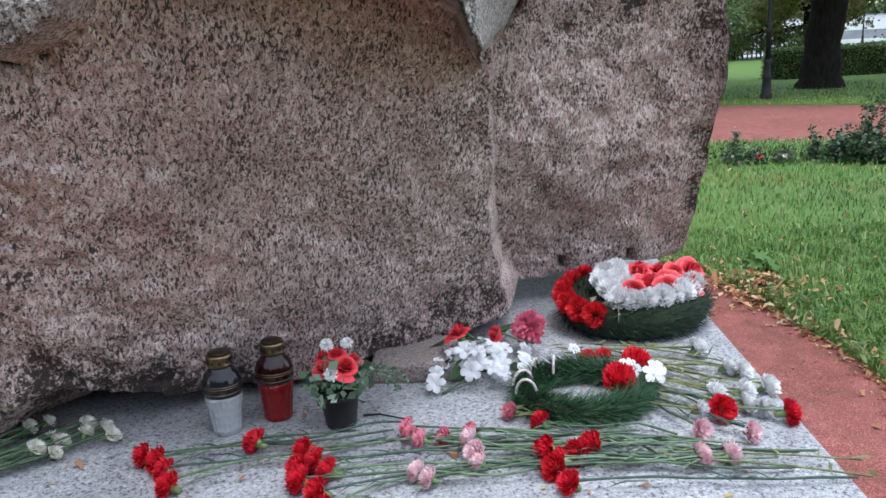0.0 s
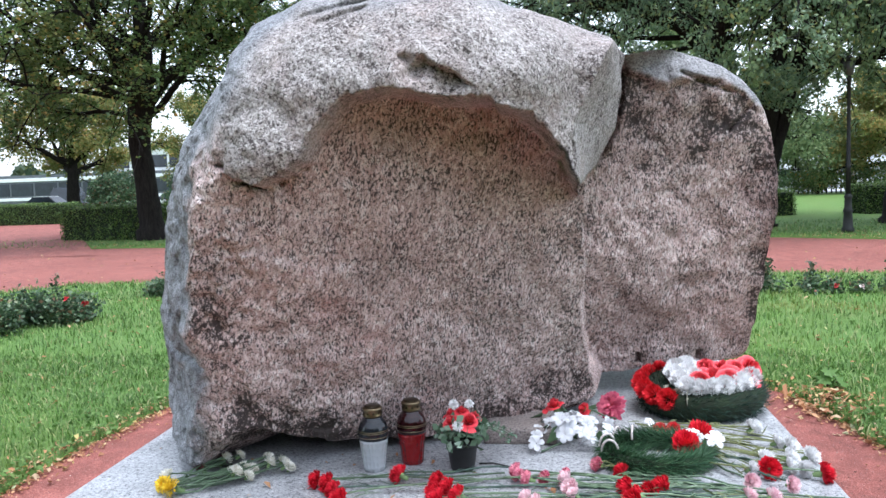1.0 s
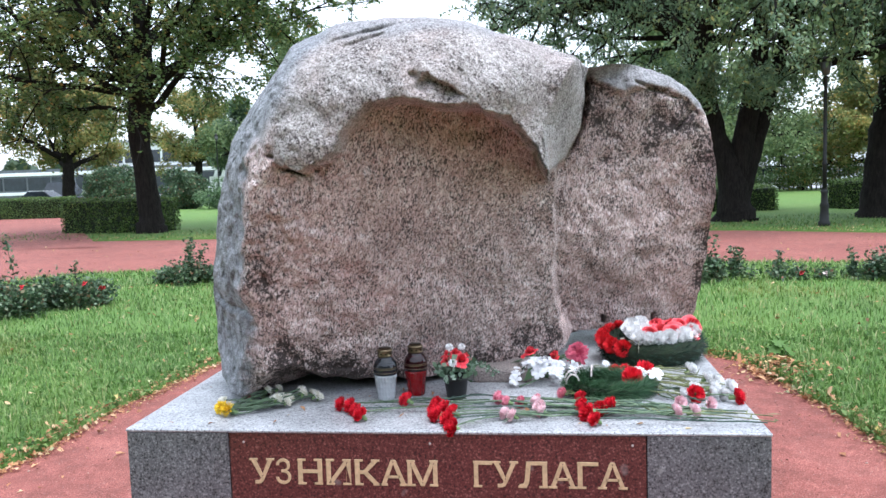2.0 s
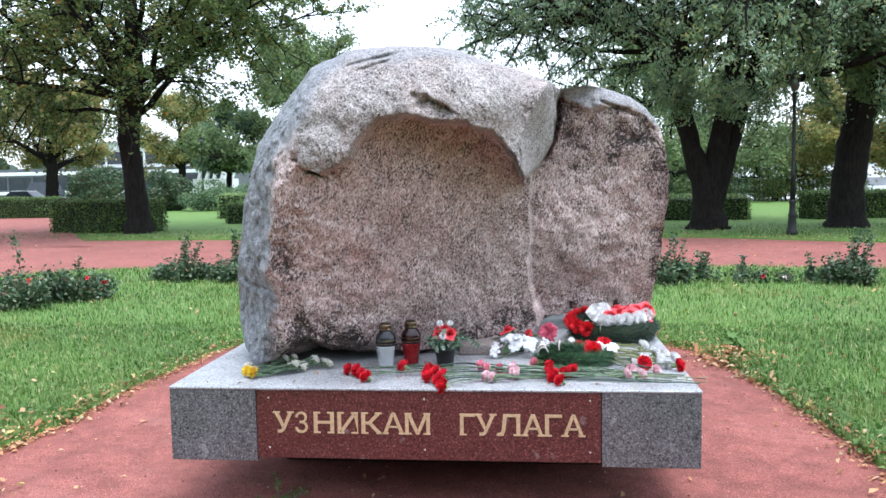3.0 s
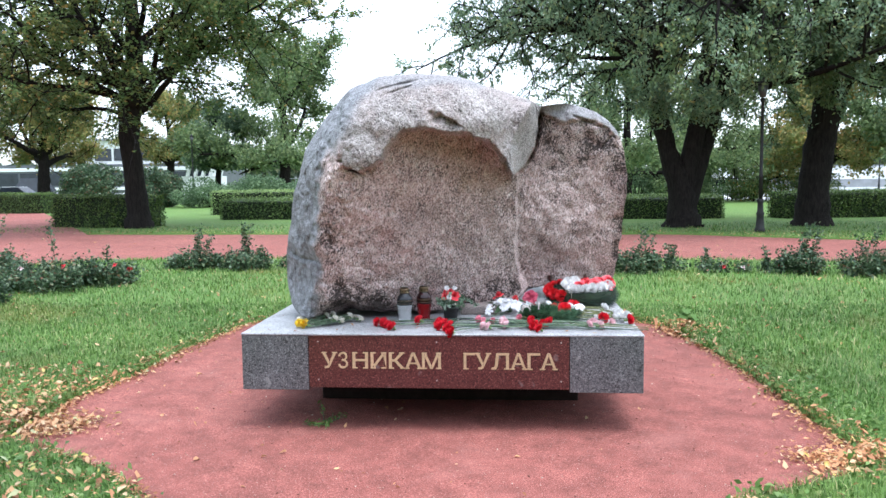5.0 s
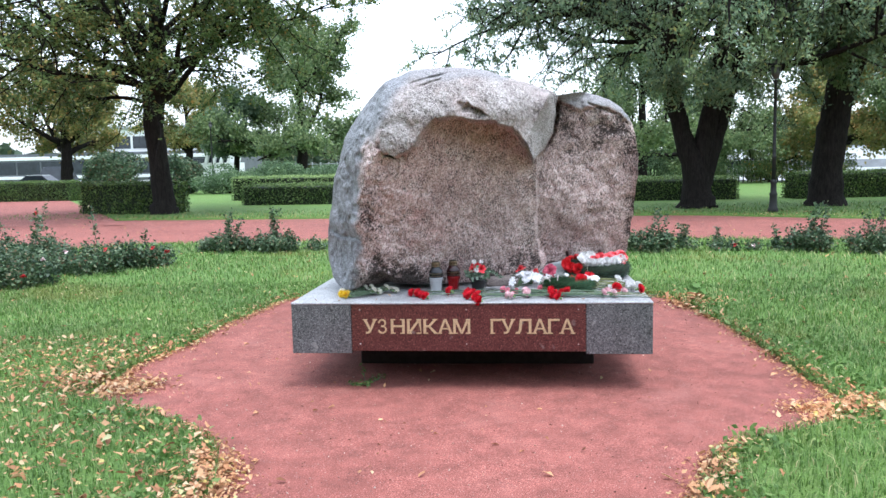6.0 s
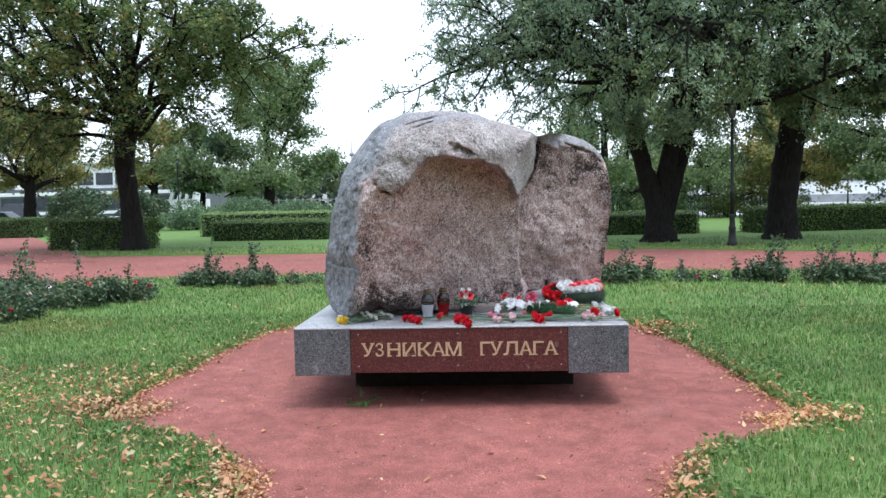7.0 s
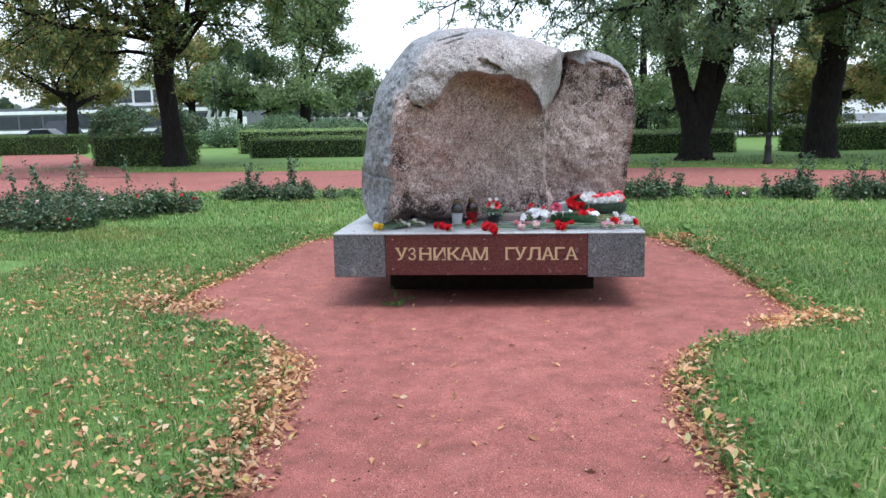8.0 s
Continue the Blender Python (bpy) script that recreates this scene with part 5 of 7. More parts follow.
def cut_flower(rng, name, label, category, mesh, head, tail, size, lift=0.0, stem=M_STEM, leaves=3, up=0.5, group="", bend=0.03):
    """A cut flower laid down: bloom, calyx, stem and narrow leaves."""
    tx, ty = tail
    hx, hy = head[:2]
    z0 = TOP + 0.006 + lift
    hz = head[2] if len(head) > 2 else TOP + size * 0.75 + lift * 0.5
    b = thing(name, pose(tx, ty, z0), label, category, group)
    d = Vector((hx - tx, hy - ty, hz - z0))
    side = Vector((-d.y, d.x, 0)).normalized() * rng.normal() * bend
    kink = Vector((-d.y, d.x, 0)).normalized() * rng.normal() * bend * 0.5
    pts = [d * t + side * math.sin(t * math.pi) + kink * math.sin(2 * t * math.pi) + Vector((0, 0, rng.uniform(0, 0.008) if 0 < t < 1 else 0)) for t in np.linspace(0, 0.97, 8)]
    v, f = merge([tube(pts, [0.0036 if k % 2 else 0.0029 for k in range(8)], 6)])
    raw("stem", v, f, stem, b, smooth=True)
    way = (pts[-1] - pts[-2]).normalized() + Vector((0, 0, up)) + Vector(rng.normal(size=3)) * 0.18
    bl = new("bloom", mesh)
    bl.parent = b
    bl.matrix_basis = aim(d, way, size, rng.uniform(0, 6.28))
    cx_ = new("calyx", CALYX)
    cx_.parent = b
    cx_.matrix_basis = aim(d - way.normalized() * size * 0.2, way, size * 0.85)
    for k in range(leaves):
        t = rng.uniform(0.15, 0.85)
        p = d * t
        a = math.atan2(d.y, d.x) + rng.choice((-1, 1)) * rng.uniform(0.05, 0.45)
        L = rng.uniform(0.04, 0.13)
        e = Vector((math.cos(a), math.sin(a), 0))
        n = Vector((-e.y, e.x, 0)) * rng.uniform(0.0025, 0.004)
        m = p + e * L * 0.5 + Vector((0, 0, 0.012))
        q = p + e * L + Vector((0, 0, rng.uniform(-0.002, 0.01)))
        lv = [p - n * 0.6, p + n * 0.6, m + n, m - n, q]
        raw("leaf", [tuple(u) for u in lv], [(0, 1, 2), (0, 2, 3), (3, 2, 4)], stem, b)
    return b


rng_f = np.random.default_rng(404)
CARNATIONS = (
    (CARN_RED, "red carnation with a long green stem lying on the slab", 0.035,
     ((-0.44, 0.27, 0.2, 0.40), (-0.36, 0.20, 0.18, 0.37), (-0.32, 0.12, 0.13, 0.33), (-0.39, 0.235, 0.1, 0.39), (-0.16, 0.32, 0.23, 0.43),
      (-0.02, 0.27, 0.62, 0.33), (-0.02, 0.19, 0.72, 0.31), (0.02, 0.215, 0.66, 0.28), (0.06, 0.17, 0.80, 0.26), (0.0, 0.12, 0.58, 0.25), (0.05, 0.075, 0.60, 0.21), (0.075, 0.015, 0.55, 0.22),
      (0.60, 0.22, 1.25, 0.20), (0.67, 0.22, 1.22, 0.23), (0.71, 0.24, 1.10, 0.26), (0.61, 0.15, 1.18, 0.15), (0.64, 0.085, 1.3, 0.095), (0.625, 0.18, 1.15, 0.18),
      (0.60, 0.41, 0.95, 0.34), (1.09, 0.42, 0.86, 0.66), (1.26, 0.40, 0.94, 0.62))),
    (CARN_PINK, "pink carnation with a long stem lying on the slab", 0.027,
     ((0.24, 0.38, 0.85, 0.33), (0.28, 0.31, 0.90, 0.30), (0.34, 0.33, 0.95, 0.31), (0.41, 0.345, 0.92, 0.28), (0.52, 0.47, 0.74, 0.40), (0.25, 0.345, 0.8, 0.29))),
    (CARN_PALE, "pale pink carnation with a long stem lying on the slab", 0.03,
     ((0.42, 0.23, 1.0, 0.27), (0.43, 0.185, 1.05, 0.25), (0.28, 0.155, 0.88, 0.24), (0.31, 0.12, 0.84, 0.19), (0.97, 0.18, 0.45, 0.27), (1.04, 0.185, 0.5, 0.29), (1.01, 0.33, 0.85, 0.72), (1.13, 0.30, 0.9, 0.55), (0.405, 0.30, 0.98, 0.24))),
    (CARN_WHITE, "white carnation with a long stem lying on the slab", 0.033,
     ((1.20, 0.73, 0.82, 0.86), (1.235, 0.70, 0.84, 0.90), (1.04, 0.43, 0.80, 0.72), (1.11, 0.54, 0.82, 0.82), (1.19, 0.54, 0.85, 0.84), (1.21, 0.44, 0.88, 0.70), (1.15, 0.88, 0.80, 0.93), (1.27, 0.58, 0.92, 0.80), (1.17, 0.47, 0.84, 0.76))),
)
for meshes, label, size, rows in CARNATIONS:
    for k, (hx, hy, tx, ty) in enumerate(rows):
        dry = len(meshes) == 2 and hy > 0.4
        cut_flower(rng_f, "carnation", label, "carnation", meshes[k % len(meshes)], (hx, hy) if hy > 0.03 else (hx, hy, TOP + 0.012), (tx, ty), size * rng_f.uniform(0.9, 1.1), rng_f.uniform(0.0, 0.022), M_STEMDRY if dry else (M_STEM, M_STEMBLUE, M_STEMPALE)[k % 3], 7, 0.5, "carnations on the slab")
# bare stems sticking out over the slab's edge and in the heap
for k, (hx, hy, tx, ty) in enumerate(((0.75, 0.22, 1.34, 0.165), (0.8, 0.2, 1.33, 0.09), (0.7, 0.95, 1.12, 0.68), (0.72, 0.9, 1.1, 0.74), (0.78, 0.98, 1.2, 0.80), (0.85, 0.93, 1.15, 0.56), (0.80, 0.80, 1.05, 0.50), (0.86, 0.75, 1.0, 0.42), (0.75, 0.88, 1.16, 0.66), (0.83, 0.96, 1.18, 0.86))):
    pts = [Vector((hx - tx, hy - ty, 0.008)) * (1 - t) + Vector((0, 0, 0.012 + 0.012 * math.sin(3 * t))) for t in np.linspace(0, 1, 7)]
    s = thing("dried_flower", pose(tx, ty, TOP + 0.004), "dried flower without its bloom lying on the slab", "dried flower", "dried flowers")
    v, f = merge([tube(pts, [0.0026] * 7, 6)])
    raw("stalk", v, f, M_STEMDRY, s, smooth=True)
    lv, lf = leaf_quads(rng_f, np.array([tuple(p) for p in pts]) + np.array([0, 0, 0.008]), 0.06, 0.008, 0, 0.7)
    raw("leaves", lv, lf, M_STEMDRY, s)

# white, yellow and dark chrysanthemums by the boulder's corner
for k, (hx, hy, tx, ty, mesh, size) in enumerate(((-0.82, 0.42, -0.92, 0.20, None, 0.024), (-0.74, 0.39, -0.95, 0.2, None, 0.023), (-0.68, 0.47, -0.9, 0.26, None, 0.026), (-0.66, 0.43, -0.9, 0.22, None, 0.023), (-0.59, 0.41, -0.88, 0.2, None, 0.026), (-0.57, 0.39, -0.86, 0.24, None, 0.022),
                                                  (-0.73, 0.29, -0.93, 0.18, None, 0.025), (-0.69, 0.30, -0.9, 0.17, None, 0.022), (-0.70, 0.36, -0.94, 0.22, None, 0.024), (-0.64, 0.38, -0.9, 0.19, None, 0.022), (-0.62, 0.455, -0.87, 0.26, None, 0.022), (-0.77, 0.34, -0.96, 0.2, None, 0.022), (-0.78, 0.45, -0.94, 0.28, None, 0.022),
                                                  (-0.91, 0.175, -0.72, 0.32, MUM_YELLOW, 0.038), (-0.955, 0.20, -0.75, 0.34, MUM_YELLOW, 0.033), (-0.97, 0.245, -0.76, 0.36, None, 0.026), (-0.84, 0.45, -0.97, 0.3, MUM_DARK, 0.03), (-0.90, 0.37, -0.8, 0.45, MUM_DARK, 0.028))):
    colour = "yellow" if mesh is MUM_YELLOW else "dark red" if mesh is MUM_DARK else "small white"
    mesh = TUFT[k % 2] if mesh is None else mesh
    cut_flower(rng_f, "chrysanthemum", colour + " chrysanthemum lying by the boulder", "chrysanthemum", mesh, (hx, hy, TOP + 0.03 + (0.02 if k % 3 == 0 else 0)), (tx, ty), size, rng_f.uniform(0, 0.015), M_STEM, 4, 0.9, "chrysanthemums by the boulder")


# ---- wreaths ----
def needles(rng, n, ring, tube_r, length, width, tilt=None):
    """Needles standing out all round a ring; ring = (radius x, radius y)."""
    a = rng.uniform(0, 2 * np.pi, n)
    b = rng.uniform(0, 2 * np.pi, n)
    rad = np.stack([np.cos(a), np.sin(a), np.zeros(n)], 1)
    out = rad * np.cos(b)[:, None] + np.array([0, 0, 1]) * np.sin(b)[:, None]
    core = rad * np.array([ring[0], ring[1], 0])
    p = core + out * tube_r * rng.uniform(0.3, 0.9, (n, 1))
    along = np.stack([-np.sin(a), np.cos(a), np.zeros(n)], 1)
    d = out * 0.8 + along * 0.9 + rng.normal(size=(n, 3)) * 0.35
    d /= np.linalg.norm(d, axis=1)[:, None]
    s = np.cross(d, rng.normal(size=(n, 3)))
    s /= np.linalg.norm(s, axis=1)[:, None]
    L = length * rng.uniform(0.6, 1.2, (n, 1))
    v = np.stack([p - s * width, p + s * width, p + d * L], 1).reshape(-1, 3)
    return v, np.arange(3 * n).reshape(-1, 3)


def put_bloom(parent, name, mesh, place, way, size, label=""):
    b = new(name, mesh)
    b.parent = parent
    b.matrix_basis = aim(place, way, size, rng_f.uniform(0, 6.28))
    if label:
        tagged(b, label)
    return b


def ring_body(rx, ry, r, sides=10, n=48):
    pts = [Vector((rx * math.cos(2 * math.pi * k / n), ry * math.sin(2 * math.pi * k / n), 0)) for k in range(n + 1)]
    return merge([tube(pts, [r] * (n + 1), sides)])


def build_fir_wreath():
    rng = np.random.default_rng(61)
    w = thing("fir_wreath", pose(0.735, 0.575, TOP + 0.035), "small fir wreath with red and white flowers lying flat", "wreath")
    v, f = ring_body(0.165, 0.15, 0.022)
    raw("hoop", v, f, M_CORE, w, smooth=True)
    v, f = needles(rng, 9500, (0.165, 0.145), 0.036, 0.055, 0.0013)
    v[:, 2] = np.maximum(v[:, 2], -0.033)
    raw("needles", v, f, M_NEEDLE, w)
    put_bloom(w, "bloom", CARN_RED[0], (0.10, -0.03, 0.045), (-0.1, -0.5, 1), 0.05, "large red fabric flower")
    put_bloom(w, "bloom", CARN_RED[1], (0.17, 0.09, 0.045), (0.1, -0.4, 1), 0.047, "large red fabric flower")
    put_bloom(w, "bloom", CARN_RED[2], (0.04, 0.18, 0.03), (0, -0.2, 1), 0.026)
    put_bloom(w, "bloom", CARN_RED[0], (0.09, 0.19, 0.03), (0, -0.2, 1), 0.026)
    for x, y, s in ((0.14, 0.03, 0.035), (0.2, -0.02, 0.035), (0.215, 0.02, 0.03), (0.0, 0.2, 0.02)):
        put_bloom(w, "blossom", BLOSSOM[0], (x, y, 0.05), (0.3, -0.6, 1), s, "white fabric blossom")
    for x, y, a in ((-0.17, 0.02, 0.3), (-0.165, -0.05, -0.2), (-0.07, 0.12, 1.4), (-0.13, 0.10, 1.0)):
        pts = [Vector((x + 0.03 * math.cos(a) * math.cos(t), y + 0.03 * math.sin(a) * math.cos(t), 0.015 + 0.045 * math.sin(t))) for t in np.linspace(0, math.pi, 9)]
        v, f = merge([tube(pts, [0.0045] * 9, 5)])
        raw("ribbon", v, f, M_RIBBON, w, "white ribbon loop", smooth=True)
    return w


def build_big_wreath():
    rng = np.random.default_rng(62)
    w = thing("memorial_wreath", pose(1.015, 1.24, TOP + 0.076, 4, -2, 10) @ Matrix.Scale(0.96, 4), "large dark artificial wreath covered with red and white flowers", "wreath")
    v, f = ring_body(0.215, 0.185, 0.066, 12)
    raw("hoop", v, f, M_CORE, w, smooth=True)
    v, f = needles(rng, 14000, (0.22, 0.19), 0.08, 0.04, 0.0014)
    v[:, 2] = np.maximum(v[:, 2], -0.076)
    raw("needles", v, f, M_DARKNEEDLE, w)
    # added mound in the dark shade colour, fills the ring behind the blooms
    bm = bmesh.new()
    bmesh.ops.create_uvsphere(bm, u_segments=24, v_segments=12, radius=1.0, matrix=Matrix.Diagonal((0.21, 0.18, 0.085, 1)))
    part("dark_filler", bm, M_CORE, w, smooth=True)
    for k in range(7):
        a = math.pi * (0.66 + 0.094 * k)
        put_bloom(w, "pompon", POMPON[k % 2], (0.275 * math.cos(a), 0.235 * math.sin(a), 0.068 - 0.005 * k), (math.cos(a), math.sin(a) - 0.4, 0.8), 0.036 + 0.002 * k, "red pompon flower")
    for k in range(8):
        a = math.pi * (1.32 + 0.078 * k)
        put_bloom(w, "carnation", CARN_WHITE[k % 2], (0.218 * math.cos(a), 0.18 * math.sin(a), 0.078 + rng.uniform(-0.01, 0.01)), (0.7 * math.cos(a) + rng.normal() * 0.3, 0.7 * math.sin(a) + rng.normal() * 0.3, 0.7), 0.047 * rng.uniform(0.9, 1.1), "white fabric carnation")
    for k, (x, y, z) in enumerate(((-0.105, -0.13, 0.08), (-0.115, -0.06, 0.088), (-0.115, 0.02, 0.09), (-0.09, 0.09, 0.092), (-0.06, -0.07, 0.095), (-0.06, 0.02, 0.095), (-0.03, 0.13, 0.09))):
        put_bloom(w, "carnation", CARN_WHITE[k % 2], (x, y, z), (-0.3 + rng.normal() * 0.2, -0.5, 1), 0.05, "white fabric carnation")
    for k in range(7):
        a = math.pi * (1.34 + 0.105 * k)
        q = (0.165, 0.105)[k % 2]
        place = (q * 1.15 * math.cos(a) + 0.04, q * math.sin(a) + 0.02, 0.09 + 0.014 * (k % 2) + rng.normal() * 0.006)
        put_bloom(w, "rose", ROSE_RED[k % 3], place, (0.5 * math.cos(a) + rng.normal() * 0.3, -0.7 + rng.normal() * 0.3, 0.9), 0.058 * rng.uniform(0.85, 1.15), "coral red fabric rose")
    for x, y in ((0.03, 0.05), (0.12, 0.06), (0.19, 0.05), (0.07, 0.13)):
        put_bloom(w, "rose", ROSE_RED[int(x * 100) % 3], (x, y, 0.095 + rng.normal() * 0.008), (rng.normal() * 0.4, -0.3, 1), 0.05, "coral red fabric rose")
    lv, lf = leaf_quads(rng, np.stack([rng.uniform(-0.2, -0.12, 9), rng.uniform(-0.2, -0.08, 9), rng.uniform(0.03, 0.08, 9)], 1), 0.075, 0.035, 0.0)
    raw("leaves", lv, lf, M_PALELEAF, w, "pale cream fabric leaves")
    return w


M_RIBBON = simple("white_ribbon", (0.7, 0.62, 0.6), 0.5, 0.0, 0.2, 90.0)
M_PALELEAF = simple("cream_leaf", (0.55, 0.52, 0.42), 0.6, 0.0, 0.2, 40.0)
M_GREYLEAF = foliage("grey_green_leaves", [(0.0, (0.08, 0.14, 0.09)), (0.5, (0.17, 0.25, 0.17)), (0.8, (0.28, 0.37, 0.31)), (1.0, (0.42, 0.52, 0.46))], 0.5, 0.2)
build_fir_wreath()
build_big_wreath()


def build_blossom_spray():
    rng = np.random.default_rng(63)
    s = thing("blossom_spray", pose(0.445, 0.77, TOP), "spray of white artificial blossoms leaning on a stone", "flower spray")
    v, f = merge([tube([Vector((-0.12, -0.12, 0.006)), Vector((-0.04, -0.05, 0.02)), Vector((0.02, 0.03, 0.03)), Vector((0.1, 0.1, 0.05))], [0.004] * 4, 6)])
    raw("stem", v, f, M_STEM, s, smooth=True)
    for k in range(46):
        x, y = float(np.clip(rng.normal() * 0.08, -0.14, 0.14)), float(np.clip(rng.normal() * 0.068, -0.12, 0.12))
        z = 0.03 + 0.055 * math.exp(-(x * x + y * y) / 0.012) + rng.uniform(0, 0.03)
        put_bloom(s, "blossom", BLOSSOM[k % 2], (x, y, z), (x * 4 + rng.normal() * 0.4, y * 4 - 0.5 + rng.normal() * 0.4, 0.9 + rng.normal() * 0.4), 0.028 * rng.uniform(0.75, 1.2))
    lv, lf = leaf_quads(rng, rng.normal(size=(16, 3)) * np.array([0.12, 0.08, 0.015]) + np.array([0, 0.08, 0.04]), 0.09, 0.045, 0.0, 0.4)
    raw("leaves", lv, lf, M_SHRUB, s)
    return s


build_blossom_spray()
cut_flower(rng_f, "rose", "red artificial rose lying against the boulder", "rose", ROSE_DEEP, (0.375, 0.83, TOP + 0.135), (0.52, 0.92), 0.042, 0.02, M_STEM, 3, 0.6)
cut_flower(rng_f, "rose", "small red artificial rose behind the white blossoms", "rose", ROSE_DEEP, (0.49, 0.90, TOP + 0.10), (0.62, 1.0), 0.03, 0.02, M_STEM, 3, 0.6)
cut_flower(rng_f, "chrysanthemum", "magenta artificial chrysanthemum beside the wreath", "chrysanthemum", MUM_PINK, (0.61, 0.97, TOP + 0.09), (0.5, 1.1), 0.062, 0.02, M_STEM, 3, 0.2)


# ---- lanterns and flower pot ----
def glass(name, colour, rough=0.08, transmission=1.0, cut=True):
    m, n, l, b = mat(name)
    b.inputs["Base Color"].default_value = (*colour, 1)
    b.inputs["Roughness"].default_value = rough
    b.inputs["Transmission Weight"].default_value = transmission
    b.inputs["IOR"].default_value = 1.46
    if cut:
        vo = n.new("ShaderNodeTexVoronoi")
        vo.inputs["Scale"].default_value = 75.0
        vo.inputs["Randomness"].default_value = 0.35
        l.new(coords(n, l, (1.0, 1.0, 0.55)), vo.inputs["Vector"])
        bump(n, l, b, vo.outputs["Distance"], 0.8, 0.008)
    return m


G_RED = glass("red_glass", (0.34, 0.004, 0.008), 0.1, 0.5)
G_DARKRED = glass("smoked_red_glass", (0.03, 0.004, 0.006), 0.05, 0.3, False)
G_CLEAR = glass("frosted_clear_glass", (0.72, 0.75, 0.78), 0.2, 0.55)
G_SMOKE = glass("smoked_glass", (0.02, 0.022, 0.028), 0.05, 0.3, False)
M_BRASS = simple("brass_lid", (0.24, 0.185, 0.115), 0.3, 1.0, 0.15, 80.0)
M_BLACKMETAL = simple("dark_lid_top", (0.05, 0.035, 0.02), 0.4, 0.6, 0.2, 60.0)
M_PLASTIC = simple("black_plastic", (0.012, 0.012, 0.013), 0.5, 0.0, 0.2, 60.0, 0.0005)


def build_lantern(x, y, lower, upper, label):
    p = thing("grave_lantern", pose(x, y, TOP), label, "lantern", "grave lanterns")
    v, f = lathe([(0.0, 0.001), (0.037, 0.001), (0.040, 0.006), (0.041, 0.02), (0.046, 0.07), (0.052, 0.108), (0.0525, 0.118), (0.0, 0.118)], 32)
    raw("glass_body", v, f, lower, p, smooth=True)
    v, f = lathe([(0.0, 0.119), (0.0535, 0.119), (0.055, 0.135), (0.054, 0.155), (0.047, 0.178), (0.036, 0.19), (0.033, 0.196), (0.031, 0.2), (0.0, 0.2)], 32)
    raw("glass_shoulder", v, f, upper, p, smooth=True)
    for z in (0.13, 0.146, 0.152):
        rr = 0.0556
        v, f = lathe([(rr - 0.004, z - 0.0011), (rr, z - 0.0008), (rr, z + 0.0008), (rr - 0.004, z + 0.0011)], 32)
        raw("gold_band", v, f, M_BRASS, p, smooth=True)
    v, f = lathe([(0.0, 0.2005), (0.034, 0.2005), (0.036, 0.204), (0.0345, 0.207), (0.034, 0.222), (0.036, 0.225), (0.0355, 0.231), (0.03, 0.235), (0.0, 0.236)], 32)
    lid = raw("lid", v, f, M_BRASS, p, "perforated brass lid", smooth=True)
    for k in range(10):
        a = 2 * math.pi * k / 10
        bm = bmesh.new()
        bmesh.ops.create_circle(bm, cap_ends=True, radius=0.0045, segments=10, matrix=Matrix.Translation((0.0352 * math.cos(a), 0.0352 * math.sin(a), 0.2145)) @ Matrix.Rotation(a, 4, "Z") @ Matrix.Rotation(math.pi / 2, 4, "Y"))
        part("vent_hole", bm, M_BLACKMETAL, lid)
    v, f = lathe([(0.0, 0.2362), (0.03, 0.2362), (0.027, 0.24), (0.0, 0.241)], 24)
    raw("lid_top", v, f, M_BLACKMETAL, p, smooth=True)
    return p


build_lantern(-0.275, 0.455, G_CLEAR, G_SMOKE, "white glass grave lantern with a brass lid")
build_lantern(-0.148, 0.535, G_RED, G_DARKRED, "red glass grave lantern with a brass lid")


def build_pot():
    rng = np.random.default_rng(64)
    p = thing("flower_pot", pose(0.045, 0.475, TOP), "black plastic pot of red roses and grey-green leaves", "flower pot")
    v, f = lathe([(0.0, 0.0), (0.04, 0.0), (0.043, 0.006), (0.054, 0.085), (0.058, 0.086), (0.059, 0.105), (0.053, 0.106), (0.05, 0.09), (0.0, 0.088)], 28)
    raw("pot", v, f, M_PLASTIC, p, smooth=True)
    for x, y, z, s, m in ((-0.035, -0.03, 0.185, 0.034, ROSE_RED[0]), (0.032, -0.035, 0.19, 0.037, ROSE_DEEP), (0.0, 0.01, 0.21, 0.03, ROSE_DEEP), (0.045, 0.02, 0.19, 0.028, ROSE_RED[1]), (-0.04, 0.02, 0.2, 0.028, ROSE_DEEP)):
        put_bloom(p, "rose", m, (x, y, z), (x * 9, y * 9 - 0.3, 1), s)
    for x, y, z, s in ((-0.03, 0.035, 0.225, 0.02), (-0.005, -0.052, 0.172, 0.022), (0.025, 0.045, 0.225, 0.018)):
        put_bloom(p, "blossom", MUM_WHITE, (x, y, z), (x * 4, -0.8, 0.8), s)
    n = 170
    a = rng.uniform(0, 2 * np.pi, n)
    r = rng.uniform(0.03, 0.095, n)
    c = np.stack([r * np.cos(a), r * np.sin(a), 0.155 - 0.5 * (r - 0.04) + rng.normal(size=n) * 0.02], 1)
    v, f = leaf_quads(rng, c, 0.036, 0.024, 0.1, 0.2)
    raw("leaves", v, f, M_GREYLEAF, p)
    for k in range(4):
        a = -0.3 + 0.35 * k
        pts = [Vector((0.04 + 0.028 * j * math.cos(a), 0.02 + 0.028 * j * math.sin(a), 0.14 + 0.012 * j - 0.0035 * j * j)) for j in range(6)]
        v, f = merge([tube(pts, [0.0015] * 6, 4)])
        sp = raw("fern_sprig", v, f, M_STEM, p)
        lc = np.repeat(np.array([tuple(u) for u in pts]), 6, axis=0) + rng.normal(size=(36, 3)) * 0.006
        v, f = leaf_quads(rng, lc, 0.02, 0.008, 0, 0.3)
        raw("leaflets", v, f, M_GREYLEAF, sp)
    return p


build_pot()
